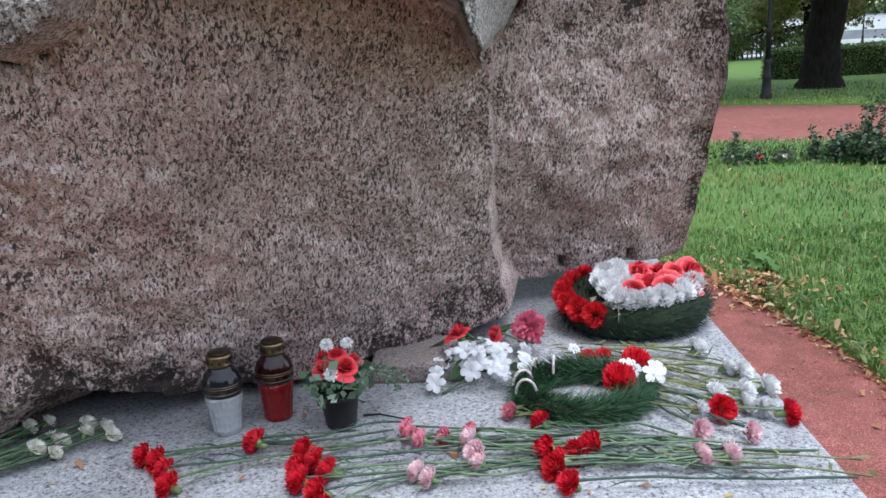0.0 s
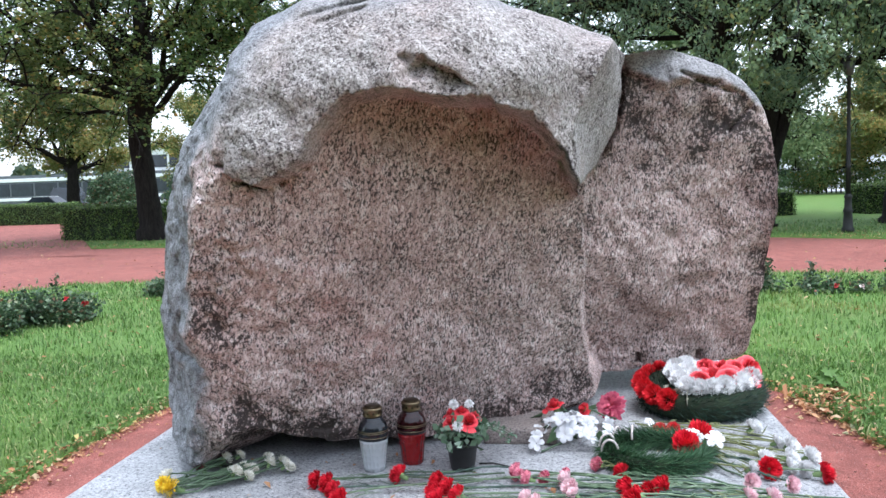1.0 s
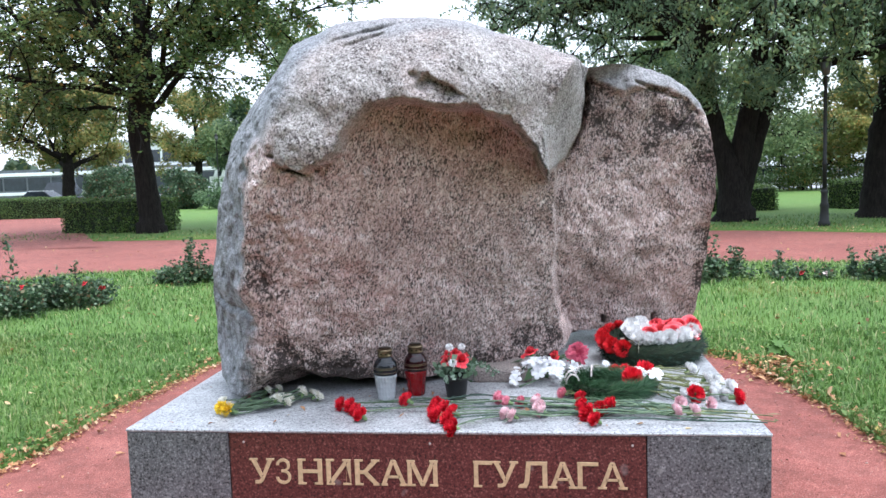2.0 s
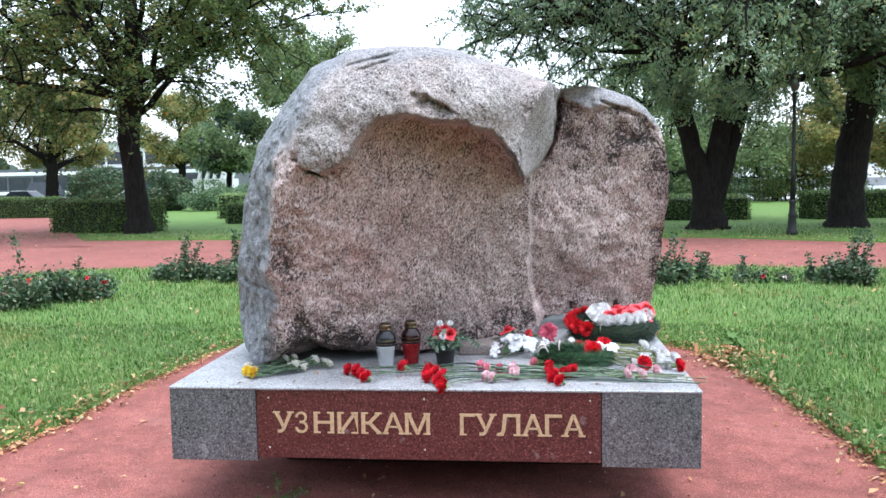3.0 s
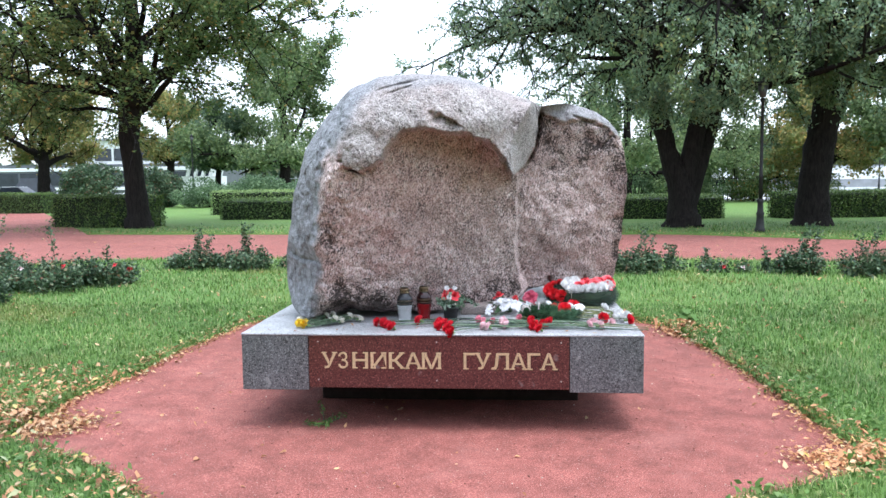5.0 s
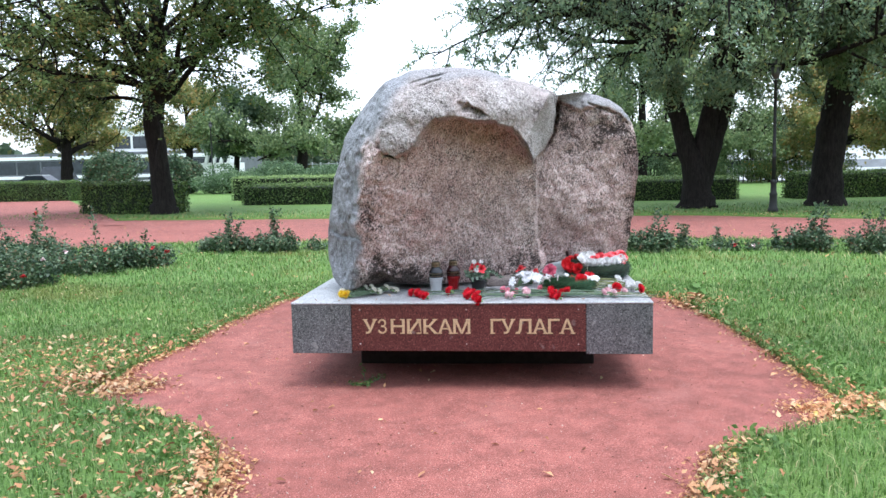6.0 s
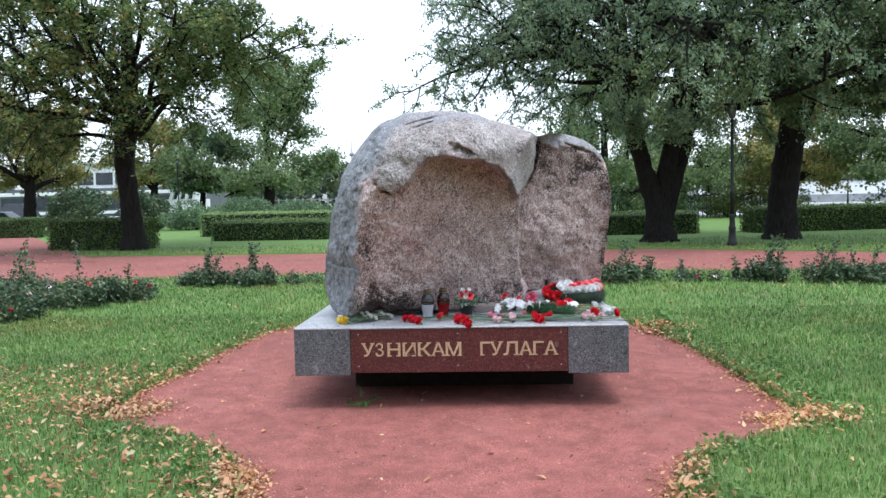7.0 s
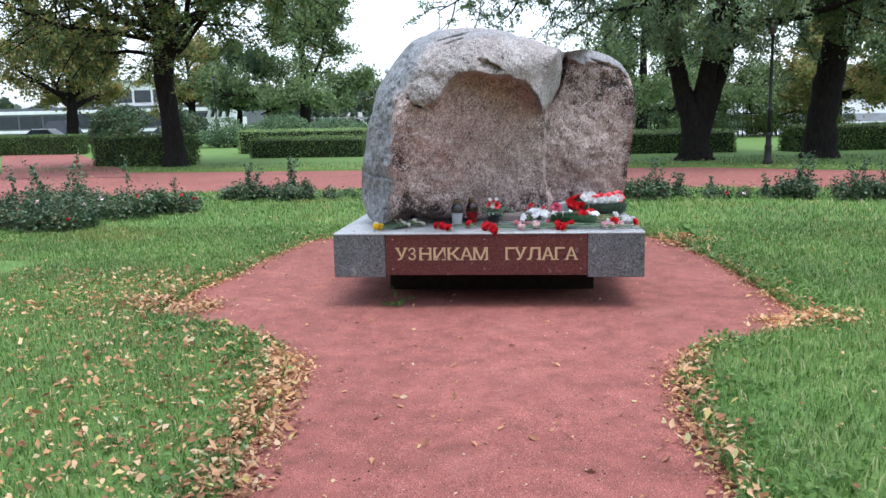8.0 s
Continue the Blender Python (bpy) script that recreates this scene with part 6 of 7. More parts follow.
st = thing("twig", pose(0.1, 0.52, TOP + 0.004), "thin black twig lying beside the pot", "twig")
v, f = merge([tube([Vector((0, 0, 0)), Vector((0.05, -0.005, 0.004)), Vector((0.13, -0.035, 0.0))], [0.003, 0.003, 0.002], 6)])
raw("stick", v, f, M_IRON, st)


def build_prop_stone():
    bm = bmesh.new()
    box(bm, 0.10, 0.385, 0.745, 1.15, TOP - 0.002, TOP + 0.062, 0.012, 2)
    bmesh.ops.subdivide_edges(bm, edges=bm.edges[:], cuts=4, use_grid_fill=True)
    for q in bm.verts:
        d = Vector(noise.noise_vector(q.co * 9)) * 0.009 + Vector(noise.noise_vector(q.co * 30)) * 0.004
        if q.co.z < TOP + 0.004:
            d.z = 0
        q.co += d
    ob = part("prop_stone", bm, M_ROCK, smooth=True)
    return tagged(ob, "flat rough granite block wedged under the boulder", "stone")


build_prop_stone()

# ---- inscription ----
LETTERS = (("У", 68, 155, (0.14, 0.88), ()), ("З", 165, 222, (), ()), ("Н", 250, 342, (0.16, 0.84), (0.16, 0.84)), ("И", 358, 450, (0.16, 0.84), (0.16, 0.84)), ("К", 466, 560, (0.16, 0.82), (0.16, 0.88)),
           ("А", 562, 657, (), (0.1, 0.9)), ("М", 662, 772, (0.12, 0.88), (0.12, 0.88)), ("Г", 905, 972, (0.2,), (0.2,)), ("У", 975, 1060, (0.14, 0.88), ()), ("Л", 1068, 1168, (0.86,), (0.12, 0.86)),
           ("А", 1178, 1268, (), (0.1, 0.9)), ("Г", 1275, 1348, (0.2,), (0.2,)), ("А", 1352, 1442, (), (0.1, 0.9)))


def carve(char, x0, x1, z0, z1, tops, feet):
    cu = bpy.data.curves.new("glyph", "FONT")
    cu.body, cu.extrude, cu.offset = char, 0.02, 0.0 if char == "З" else 0.008
    tmp = new("glyph", cu)
    me = bpy.data.meshes.new_from_object(tmp.evaluated_get(bpy.context.evaluated_depsgraph_get()))
    bpy.data.objects.remove(tmp)
    bm = bmesh.new()
    bm.from_mesh(me)
    bpy.data.meshes.remove(me)
    xs, ys = [v.co.x for v in bm.verts], [v.co.y for v in bm.verts]
    a, b, c, d = min(xs), max(xs), min(ys), max(ys)
    for v in bm.verts:
        px, py, pz = v.co
        v.co = (x0 + (px - a) / (b - a) * (x1 - x0), 0.008 - (pz + 0.02) / 0.04 * 0.004, z0 + (py - c) / (d - c) * (z1 - z0))
    w, h = x1 - x0, z1 - z0
    for t in tops:
        box(bm, x0 + w * t - 0.017, x0 + w * t + 0.017, 0.0035, 0.008, z1 - 0.0075, z1 + 0.0003)
    for t in feet:
        box(bm, x0 + w * t - 0.017, x0 + w * t + 0.017, 0.0035, 0.008, z0 - 0.0003, z0 + 0.0075)
    return bm


for char, a, b, tops, feet in LETTERS:
    sc = 0.001099
    part("letter", carve(char, -0.836 + a * sc, -0.836 + b * sc, 0.414, 0.520, tops, feet), M_GOLD, front_panel)
for x in (-0.787, -0.014, 0.777):
    for z in (0.338, 0.588):
        bm = bmesh.new()
        bmesh.ops.create_uvsphere(bm, u_segments=10, v_segments=6, radius=0.0055, matrix=Matrix.Translation((x, 0.0075, z)))
        part("bolt", bm, M_BOLT, front_panel, "small pale bolt head")


 
def rose_bush(seed, x, y, r, h, label, shoots, blooms):
    """Dense low mass of leaves on many stems, with a few taller thin shoots."""
    rng = np.random.default_rng(seed)
    s = thing("rose_bush", pose(x, y, 0.03), label, "rose bush", "rose bushes in the bed")
    stems, cs, ends = [], [], []
    for j in range(int((20 + 42 * r) * (0.22 if h < 0.35 else 0.85)) + shoots):
        tall = j < shoots
        a, d = rng.uniform(0, 2 * np.pi), r * (0.35 * rng.uniform() if tall else 0.85 * math.sqrt(rng.uniform()))
        hh = h * (rng.uniform(1.45, 2.0) if tall else rng.uniform(0.55, 1.0) * (1.1 - 0.45 * d / r))
        lean = 0.15 if tall else 0.4
        p = branch_line(rng, (d * math.cos(a), d * math.sin(a), 0), (math.cos(a) * lean, math.sin(a) * lean, 1), hh, 5, 0.14, 0.04)
        stems.append(tube(p, np.linspace(0.007, 0.003, 6), 4))
        q = np.array([tuple(v) for v in p])
        t = rng.uniform(0.12, 1, 105 if tall else 70 if h < 0.35 else 110) * 4.999
        i = t.astype(int)
        c = q[i] + (q[i + 1] - q[i]) * (t - i)[:, None]
        cs.append(c + rng.normal(size=c.shape) * (0.035 if tall else 0.06))
        ends.append(q[-1])
    v, f = merge(stems)
    tagged(raw("stem_mass", v, f, M_STEM, s), kind="stuff")
    c = np.concatenate(cs)
    c[:, 2] = np.abs(c[:, 2]) + 0.01
    v, f = leaf_quads(rng, c, 0.058, 0.038, 0.1, 0.35)
    tagged(raw("leaf_mass", v, f, M_ROSELEAF, s), kind="stuff")
    for j in range(blooms):
        p = ends[int(rng.integers(len(ends)))]
        b = new("bloom", ROSE_SMALL if rng.uniform() < 0.75 else ROSE_PALE)
        b.parent = s
        b.matrix_basis = Matrix.LocRotScale((p[0], p[1] - 0.03, p[2] + 0.01), Euler((rng.uniform(0, 1.2), 0, rng.uniform(0, 6))), (0.042,) * 3)
    return s


DENSE, SHOOTS, LOW = "dense dark-leaved rose bush with a few blooms", "rose bush with tall thin shoots above dark leaves", "low straggling rose bush in the bed"
for k, (x, y, r, h, label, shoots, blooms) in enumerate((
        (-6.75, 4.95, 0.55, 0.62, DENSE, 3, 5), (-7.6, 5.3, 0.6, 0.6, DENSE, 2, 2), (-6.35, 6.5, 0.6, 0.55, DENSE, 1, 1), (-5.9, 7.1, 0.4, 0.45, DENSE, 1, 2), (-7.2, 6.6, 0.55, 0.5, DENSE, 1, 1), (-8.3, 7.6, 0.6, 0.6, DENSE, 2, 1),
        (-5.3, 9.35, 0.36, 0.42, SHOOTS, 4, 0), (-4.3, 9.25, 0.38, 0.44, SHOOTS, 4, 0), (-4.85, 9.5, 0.25, 0.26, LOW, 0, 0), (-5.9, 9.5, 0.3, 0.2, LOW, 0, 0), (-3.5, 9.6, 0.4, 0.22, LOW, 0, 0), (-2.6, 9.6, 0.4, 0.3, LOW, 1, 0),
        (2.6, 8.75, 0.34, 0.42, SHOOTS, 3, 0), (2.15, 8.8, 0.32, 0.36, DENSE, 1, 0), (3.15, 8.85, 0.35, 0.32, LOW, 2, 0), (3.75, 8.8, 0.3, 0.22, LOW, 1, 0), (4.15, 8.75, 0.25, 0.2, LOW, 0, 4), (4.65, 8.7, 0.3, 0.24, LOW, 1, 2),
        (5.25, 8.5, 0.32, 0.44, SHOOTS, 5, 0), (6.1, 8.25, 0.36, 0.42, SHOOTS, 3, 0), (6.8, 8.1, 0.45, 0.38, DENSE, 2, 0), (7.6, 8.0, 0.5, 0.4, DENSE, 2, 1), (8.5, 7.9, 0.5, 0.4, DENSE, 2, 0))):
    rose_bush(200 + k, x, y, r, h, label, shoots, blooms)


# ---- lamp posts ----
def build_lamp(x, y, h, label):
    p = thing("street_lamp", pose(x, y, 0.02), label, "street lamp")
    v, f = lathe([(0.0, 0), (0.15, 0), (0.15, 0.12), (0.12, 0.16), (0.1, 0.5), (0.12, 0.55), (0.09, 0.62), (0.08, 0.85), (0.1, 0.9), (0.07, 0.98), (0.0, 0.98)], 12)
    raw("pedestal", v, f, M_IRON, p)
    v, f = lathe([(0.0, 0.95), (0.062, 0.95), (0.055, 1.6), (0.075, 1.63), (0.05, 1.68), (0.042, h - 0.5), (0.07, h - 0.45), (0.04, h - 0.4), (0.0, h - 0.4)], 12)
    raw("pole", v, f, M_IRON, p)
    v, f = lathe([(0.0, h - 0.4), (0.09, h - 0.38), (0.15, h - 0.05), (0.0, h - 0.05)], 8)
    raw("lantern", v, f, M_LAMPGLASS, p, "dark dusty lantern glass")
    v, f = lathe([(0.0, h - 0.048), (0.17, h - 0.048), (0.06, h + 0.08), (0.02, h + 0.16), (0.0, h + 0.16)], 8)
    raw("cap", v, f, M_IRON, p)
    return p


build_lamp(7.66, 18.75, 4.25, "black cast-iron street lamp beside the path")
build_lamp(30.5, 52, 4.6, "dark street lamp on the embankment")
build_lamp(-22.5, 52, 5.0, "dark street lamp beyond the linden")


# ---- fallen leaves ----
def litter(name, seed, spots, label, size=0.05):
    """Curled six-sided leaves at spots (x, y, z)."""
    rng = np.random.default_rng(seed)
    spots = np.asarray(spots)
    n = len(spots)
    a = rng.uniform(0, 2 * np.pi, n)
    tilt = rng.normal(size=(n, 2)) * 0.35
    s = size * (0.6 + 1.1 * rng.uniform(size=n) ** 2.2)
    out = []
    for lx, ly, lz in ((-0.6, 0, 0.0), (-0.2, 0.33, 0.22), (0.2, 0.26, 0.16), (0.65, 0.0, 0.1), (0.2, -0.26, 0.16), (-0.2, -0.33, 0.22), (0.0, 0.0, 0.0)):
        jx, jy = lx + rng.normal(size=n) * 0.06, ly + rng.normal(size=n) * 0.06
        px, py = (jx * np.cos(a) - jy * np.sin(a)) * s, (jx * np.sin(a) + jy * np.cos(a)) * s
        pz = lz * s * rng.uniform(0.1, 1.7, n) + px * tilt[:, 0] + py * tilt[:, 1]
        out.append(np.stack([px, py, pz], 1) + spots)
    v = np.stack(out, 1)
    low = v[:, :, 2].min(1) - spots[:, 2]
    v[:, :, 2] -= low[:, None]
    k = np.arange(n)[:, None] * 7
    f = np.concatenate([k + np.array([[6, i, (i + 1) % 6]]) for i in range(6)])
    ob = raw(name, v.reshape(-1, 3), f, M_LITTER)
    return tagged(ob, label, "fallen leaves", kind="stuff")


def litter_spots():
    rng = np.random.default_rng(77)
    sp = []

    def add(x, y, over=0.004):
        l, r = left_edge(y), right_edge(y)
        z = terrain(x, y) if l < x < r else lawn_z(x, y) + rng.uniform(0.0, 0.035)
        sp.append((x, y, z + over))

    # drifts in the corners of the widened path and along its edges
    for cx_, cy_, sx, sy, n in ((-2.68, -0.02, 0.19, 0.13, 700), (-2.95, 0.3, 0.2, 0.3, 120), (2.45, -0.42, 0.17, 0.12, 520), (2.45, 0.15, 0.12, 0.5, 150), (2.3, 3.4, 0.16, 0.2, 110), (2.2, 3.6, 0.4, 0.2, 80)):
        for _ in range(n):
            add(cx_ + rng.normal() * sx, cy_ + rng.normal() * sy, rng.uniform(0.004, 0.03))
    for _ in range(1500):
        y = -1.5 - abs(rng.normal()) * 1.5
        add(left_edge(y) + rng.normal() * 0.085 - 0.01, y, rng.uniform(0.004, 0.03))
    for _ in range(800):
        y = -1.2 - abs(rng.normal()) * 1.5
        add(right_edge(y) + rng.normal() * 0.07 + 0.01, y, rng.uniform(0.004, 0.03))
    for _ in range(420):
        y = rng.uniform(-1.3, 4.6)
        add(left_edge(y) + rng.normal() * 0.08, y)
        y = rng.uniform(-1.3, 4.6)
        add(right_edge(y) + rng.normal() * 0.07, y)
    # loose ones on the gravel
    for _ in range(260):
        y = rng.uniform(-5.5, 3.5)
        add(rng.uniform(left_edge(y), right_edge(y)), y)
    # on the lawns
    for _ in range(1200):
        y = rng.uniform(-4.5, 9.5)
        add(rng.uniform(-9, min(left_edge(y) if y < 5.1 else 0, -0.9)), y)
    for _ in range(3600):
        y = -4.5 + 6 * rng.uniform() ** 1.0
        add(left_edge(y) - abs(rng.normal()) * 1.3, y, rng.uniform(0.0, 0.03))
    for _ in range(900):
        y = rng.uniform(-4.5, 9.5)
        add(rng.uniform(max(right_edge(y) if y < 5.1 else 0, 0.9), 9), y)
    # along the crossing path
    for _ in range(2600):
        x = rng.uniform(-16, 15)
        y = far_edge(x) + abs(rng.normal()) * 1.6 - 0.3
        sp.append((x, y, 0.05))
    for _ in range(350):
        x = rng.uniform(-14, 13)
        y = rng.uniform(11, 19)
        sp.append((x, y, terrain(x, y) + 0.01))
    return sp


def crumb_spots():
    """Broken leaf bits in drifts along the edges of the path."""
    rng = np.random.default_rng(79)
    n = 8500
    y = np.concatenate([-1.4 - np.abs(rng.normal(size=n // 2)) * 1.6, rng.uniform(-1.4, 4.4, n // 2)])
    l, r = edge_arrays(y)
    left = rng.uniform(size=n) < 0.6
    near = np.where(y < -1.2, 1.0, 0.7)
    x = np.where(left, l + 0.03 + rng.normal(size=n) * 0.075 * near, r - 0.02 + rng.normal(size=n) * 0.065 * near)
    bank = rng.uniform(size=n) < 0.28
    cx_ = np.where(left, -2.66, 2.42) + rng.normal(size=n) * 0.17
    cy_ = np.where(left, -0.05, -0.40) + rng.normal(size=n) * 0.10
    x, y = np.where(bank, cx_, x), np.where(bank, cy_, y)
    l, r = edge_arrays(y)
    off = (x < l) | (x > r)
    return [(a, b, (lawn_z(a, b) if o else terrain(a, b)) + h) for a, b, o, h in zip(x.tolist(), y.tolist(), off.tolist(), rng.uniform(0.003, 0.022, n).tolist())]


SPOTS = litter_spots()
litter("leaf_crumbs", 80, crumb_spots(), "small broken bits of dry leaves along the path", 0.020)
litter("fallen_leaves", 78, SPOTS, "dry brown and yellow leaves lying on lawn and path", 0.030)


def broadleaf_weeds():
    rng = np.random.default_rng(91)
    cs = []
    for _ in range(240):
        y = rng.uniform(-4, 4.5)
        if rng.uniform() < 0.62:
            x = right_edge(y) + abs(rng.normal()) * 0.25
        else:
            x = left_edge(y) - abs(rng.normal()) * 0.3
        c = np.array((x, y, lawn_z(x, y) + 0.03)) + rng.normal(size=(14, 3)) * np.array([0.05, 0.05, 0.015])
        cs.append(c)
    v, f = leaf_quads(rng, np.concatenate(cs), 0.045, 0.026, -0.2, 0.4)
    ob = raw("broadleaf_weeds", v, f, M_WEED)
    return tagged(ob, "low broad-leaved weeds along the lawn edge", "weeds", kind="stuff")


broadleaf_weeds()


def small_weed(x, y):
    rng = np.random.default_rng(93)
    w = thing("weed", pose(x, y, 0.0), "small green weed sprig growing in the gravel", "weed")
    for k in range(8):
        a = math.pi * (0.05 + 0.27 * k) + rng.uniform(0, 0.3)
        rise = 2.2 if k == 2 else 0.22
        p = branch_line(rng, (0, 0, 0), (math.cos(a), math.sin(a) * 0.7, rise), rng.uniform(0.10, 0.17), 5, 0.12, 0.0)
        p = [Vector((q.x, q.y, max(q.z, 0.004))) for q in p]
        v, f = merge([tube(p, np.linspace(0.003, 0.0015, 6), 5)])
        stalk = raw("stalk", v, f, M_STEM, w)
        q = np.array([tuple(u) for u in p])
        c = np.repeat(q[1:], 3, axis=0) + rng.normal(size=(15, 3)) * 0.009
        c[:, 2] = np.abs(c[:, 2]) + 0.006
        v, f = leaf_quads(rng, c, 0.034, 0.013, 0.0, 0.45)
        tagged(raw("leaf_mass", v, f, M_WEED, stalk), kind="stuff")


small_weed(-0.79, 0.13)


def leaf_heap():
    """Dry leaves blown together where the lawn meets the path behind the plinth."""
    rng = np.random.default_rng(101)
    spots = []
    for _ in range(190):
        x, y = 2.27 + rng.normal() * 0.12, 3.52 + rng.normal() * 0.2
        pile = 0.09 * math.exp(-((x - 2.27) / 0.14) ** 2 - ((y - 3.52) / 0.22) ** 2)
        spots.append((x, y, max(terrain(x, y), lawn_z(x, y)) + pile * rng.uniform(0.1, 1.0)))
    for k in range(46):
        y = 2.5 + 1.2 * k / 46 + rng.normal() * 0.05
        x = right_edge(y) - abs(rng.normal()) * 0.05
        spots.append((x, y, terrain(x, y) + 0.004))
    litter("leaf_heap", 102, spots, "heap of dry tan leaves blown against the lawn edge", 0.042)


def lobed_weed(x, y):
    """Low plant with broad, deeply lobed green leaves on short stalks."""
    rng = np.random.default_rng(103)
    w = thing("lobed_weed", pose(x, y, lawn_z(x, y)), "green weed with broad lobed leaves at the lawn edge", "weed")
    for k in range(9):
        a = 2 * math.pi * k / 9 + rng.uniform(-0.3, 0.3)
        reach, top = rng.uniform(0.03, 0.09), rng.uniform(0.07, 0.19)
        tip = Vector((reach * math.cos(a), reach * math.sin(a), top))
        v, f = merge([tube([Vector((0, 0, -0.02)), tip * 0.55 + Vector((0, 0, 0.02)), tip], [0.0035, 0.003, 0.002], 5)])
        stalk = raw("stalk", v, f, M_STEM, w, smooth=True)
        size, V = rng.uniform(0.075, 0.11), [tuple(tip)]
        tilt = rng.uniform(-1.3, -0.5)
        for j in range(15):
            b = a - 2.5 + 5.0 * j / 14
            q = size * (1.0 if j % 2 else 0.55) * (1 - 0.35 * abs(j - 7) / 7)
            V.append((tip.x + q * math.cos(b), tip.y + q * math.sin(b), top + tilt * q * math.cos(b - a) + (0.012 if j % 2 else -0.006)))
        raw("leaf", np.array(V), np.array([(0, j, j + 1) for j in range(1, 15)]), M_WEED, stalk)


leaf_heap()
lobed_weed(2.37, 3.84)

# dry scraps and petals that lie loose on the slab
rng_s = np.random.default_rng(97)
litter("petal_scraps", 98, [(rng_s.uniform(-1.2, 1.2), rng_s.uniform(0.03, 0.7), TOP + 0.003) for _ in range(46)], "dry leaf scraps and petals lying on the slab", 0.018)


def pebbles():
    """Small loose stones on the gravel, eight faces each."""
    rng = np.random.default_rng(95)
    n = 9000
    y = -6.0 + 10.0 * rng.uniform(size=n) ** 1.2
    l, r = edge_arrays(y)
    x = l + (r - l) * rng.uniform(0.0, 1.0, n)
    z = np.array([terrain(a, b) for a, b in zip(x, y)])
    s = 0.0022 + 0.0065 * rng.uniform(size=n) ** 4
    a = rng.uniform(0, 6.28, n)
    vs = []
    for px, py, pz in ((1, 0, 0), (0, 0.75, 0), (-1, 0, 0), (0, -0.75, 0), (0, 0, 0.6), (0, 0, -0.6)):
        jx, jy = px * rng.uniform(0.7, 1.3, n), py * rng.uniform(0.7, 1.3, n)
        vs.append(np.stack([x + s * (jx * np.cos(a) - jy * np.sin(a)), y + s * (jx * np.sin(a) + jy * np.cos(a)), z + s * (pz + 0.3)], 1))
    v = np.stack(vs, 1).reshape(-1, 3)
    k = np.arange(n)[:, None] * 6
    f = np.concatenate([k + np.array([[i, (i + 1) % 4, 4]]) for i in range(4)] + [k + np.array([[(i + 1) % 4, i, 5]]) for i in range(4)])
    ob = raw("pebbles", v, f, M_PEBBLE)
    return tagged(ob, "small loose pinkish stones on the gravel", "pebbles", kind="stuff")


M_PEBBLE = foliage("pebble_stone", [(0.0, (0.10, 0.04, 0.035)), (0.5, (0.30, 0.13, 0.11)), (0.85, (0.45, 0.28, 0.25)), (1.0, (0.6, 0.52, 0.48))], 0.85, 0.0)
pebbles()


# ---- beyond the park ----
M_ASPHALT = simple("asphalt", (0.07, 0.07, 0.072), 0.9, 0.0, 0.2, 8.0, 0.004)
M_PALEROAD = simple("pale_granite_setts", (0.42, 0.42, 0.43), 0.8, 0.0, 0.12, 3.0)
M_WHITEWALL = simple("white_cladding", (0.72, 0.73, 0.74), 0.6, 0.0, 0.06, 1.0)
M_DARKWALL = simple("dark_cladding", (0.10, 0.108, 0.125), 0.5, 0.0, 0.15, 1.0)
M_DARKGLASS = simple("dark_window_glass", (0.03, 0.037, 0.05), 0.12, 0.0, 0.2, 1.5)
M_GREYWALL = simple("grey_parapet", (0.30, 0.31, 0.33), 0.8, 0.0, 0.12, 1.5)
M_CARWHITE = simple("white_car_paint", (0.74, 0.75, 0.76), 0.25, 0.0, 0.03)
M_CARRED = simple("dark_red_car_paint", (0.10, 0.015, 0.03), 0.25, 0.2, 0.05)
M_CARGREY = simple("dark_car_paint", (0.03, 0.035, 0.045), 0.25, 0.3, 0.05)
M_TYRE = simple("tyre_rubber", (0.015, 0.015, 0.015), 0.85)
M_CHROME = simple("wheel_rim", (0.45, 0.45, 0.46), 0.3, 0.9, 0.05)
M_WOODS = foliage("distant_woods", [(0.0, (0.04, 0.065, 0.045)), (0.6, (0.07, 0.10, 0.06)), (1.0, (0.13, 0.13, 0.06))], 0.7, 0.2)

road = strip("road", 2, 2, lambda u, v: (-140 + 112 * v, 50 + 14 * u, 0.03), M_ASPHALT, "grey asphalt street beyond the hedge", "road")
strip("road_embankment", 2, 2, lambda u, v: (14 + 140 * v, 54 + 18 * u, 0.03), M_PALEROAD, "pale paved embankment road", "road")


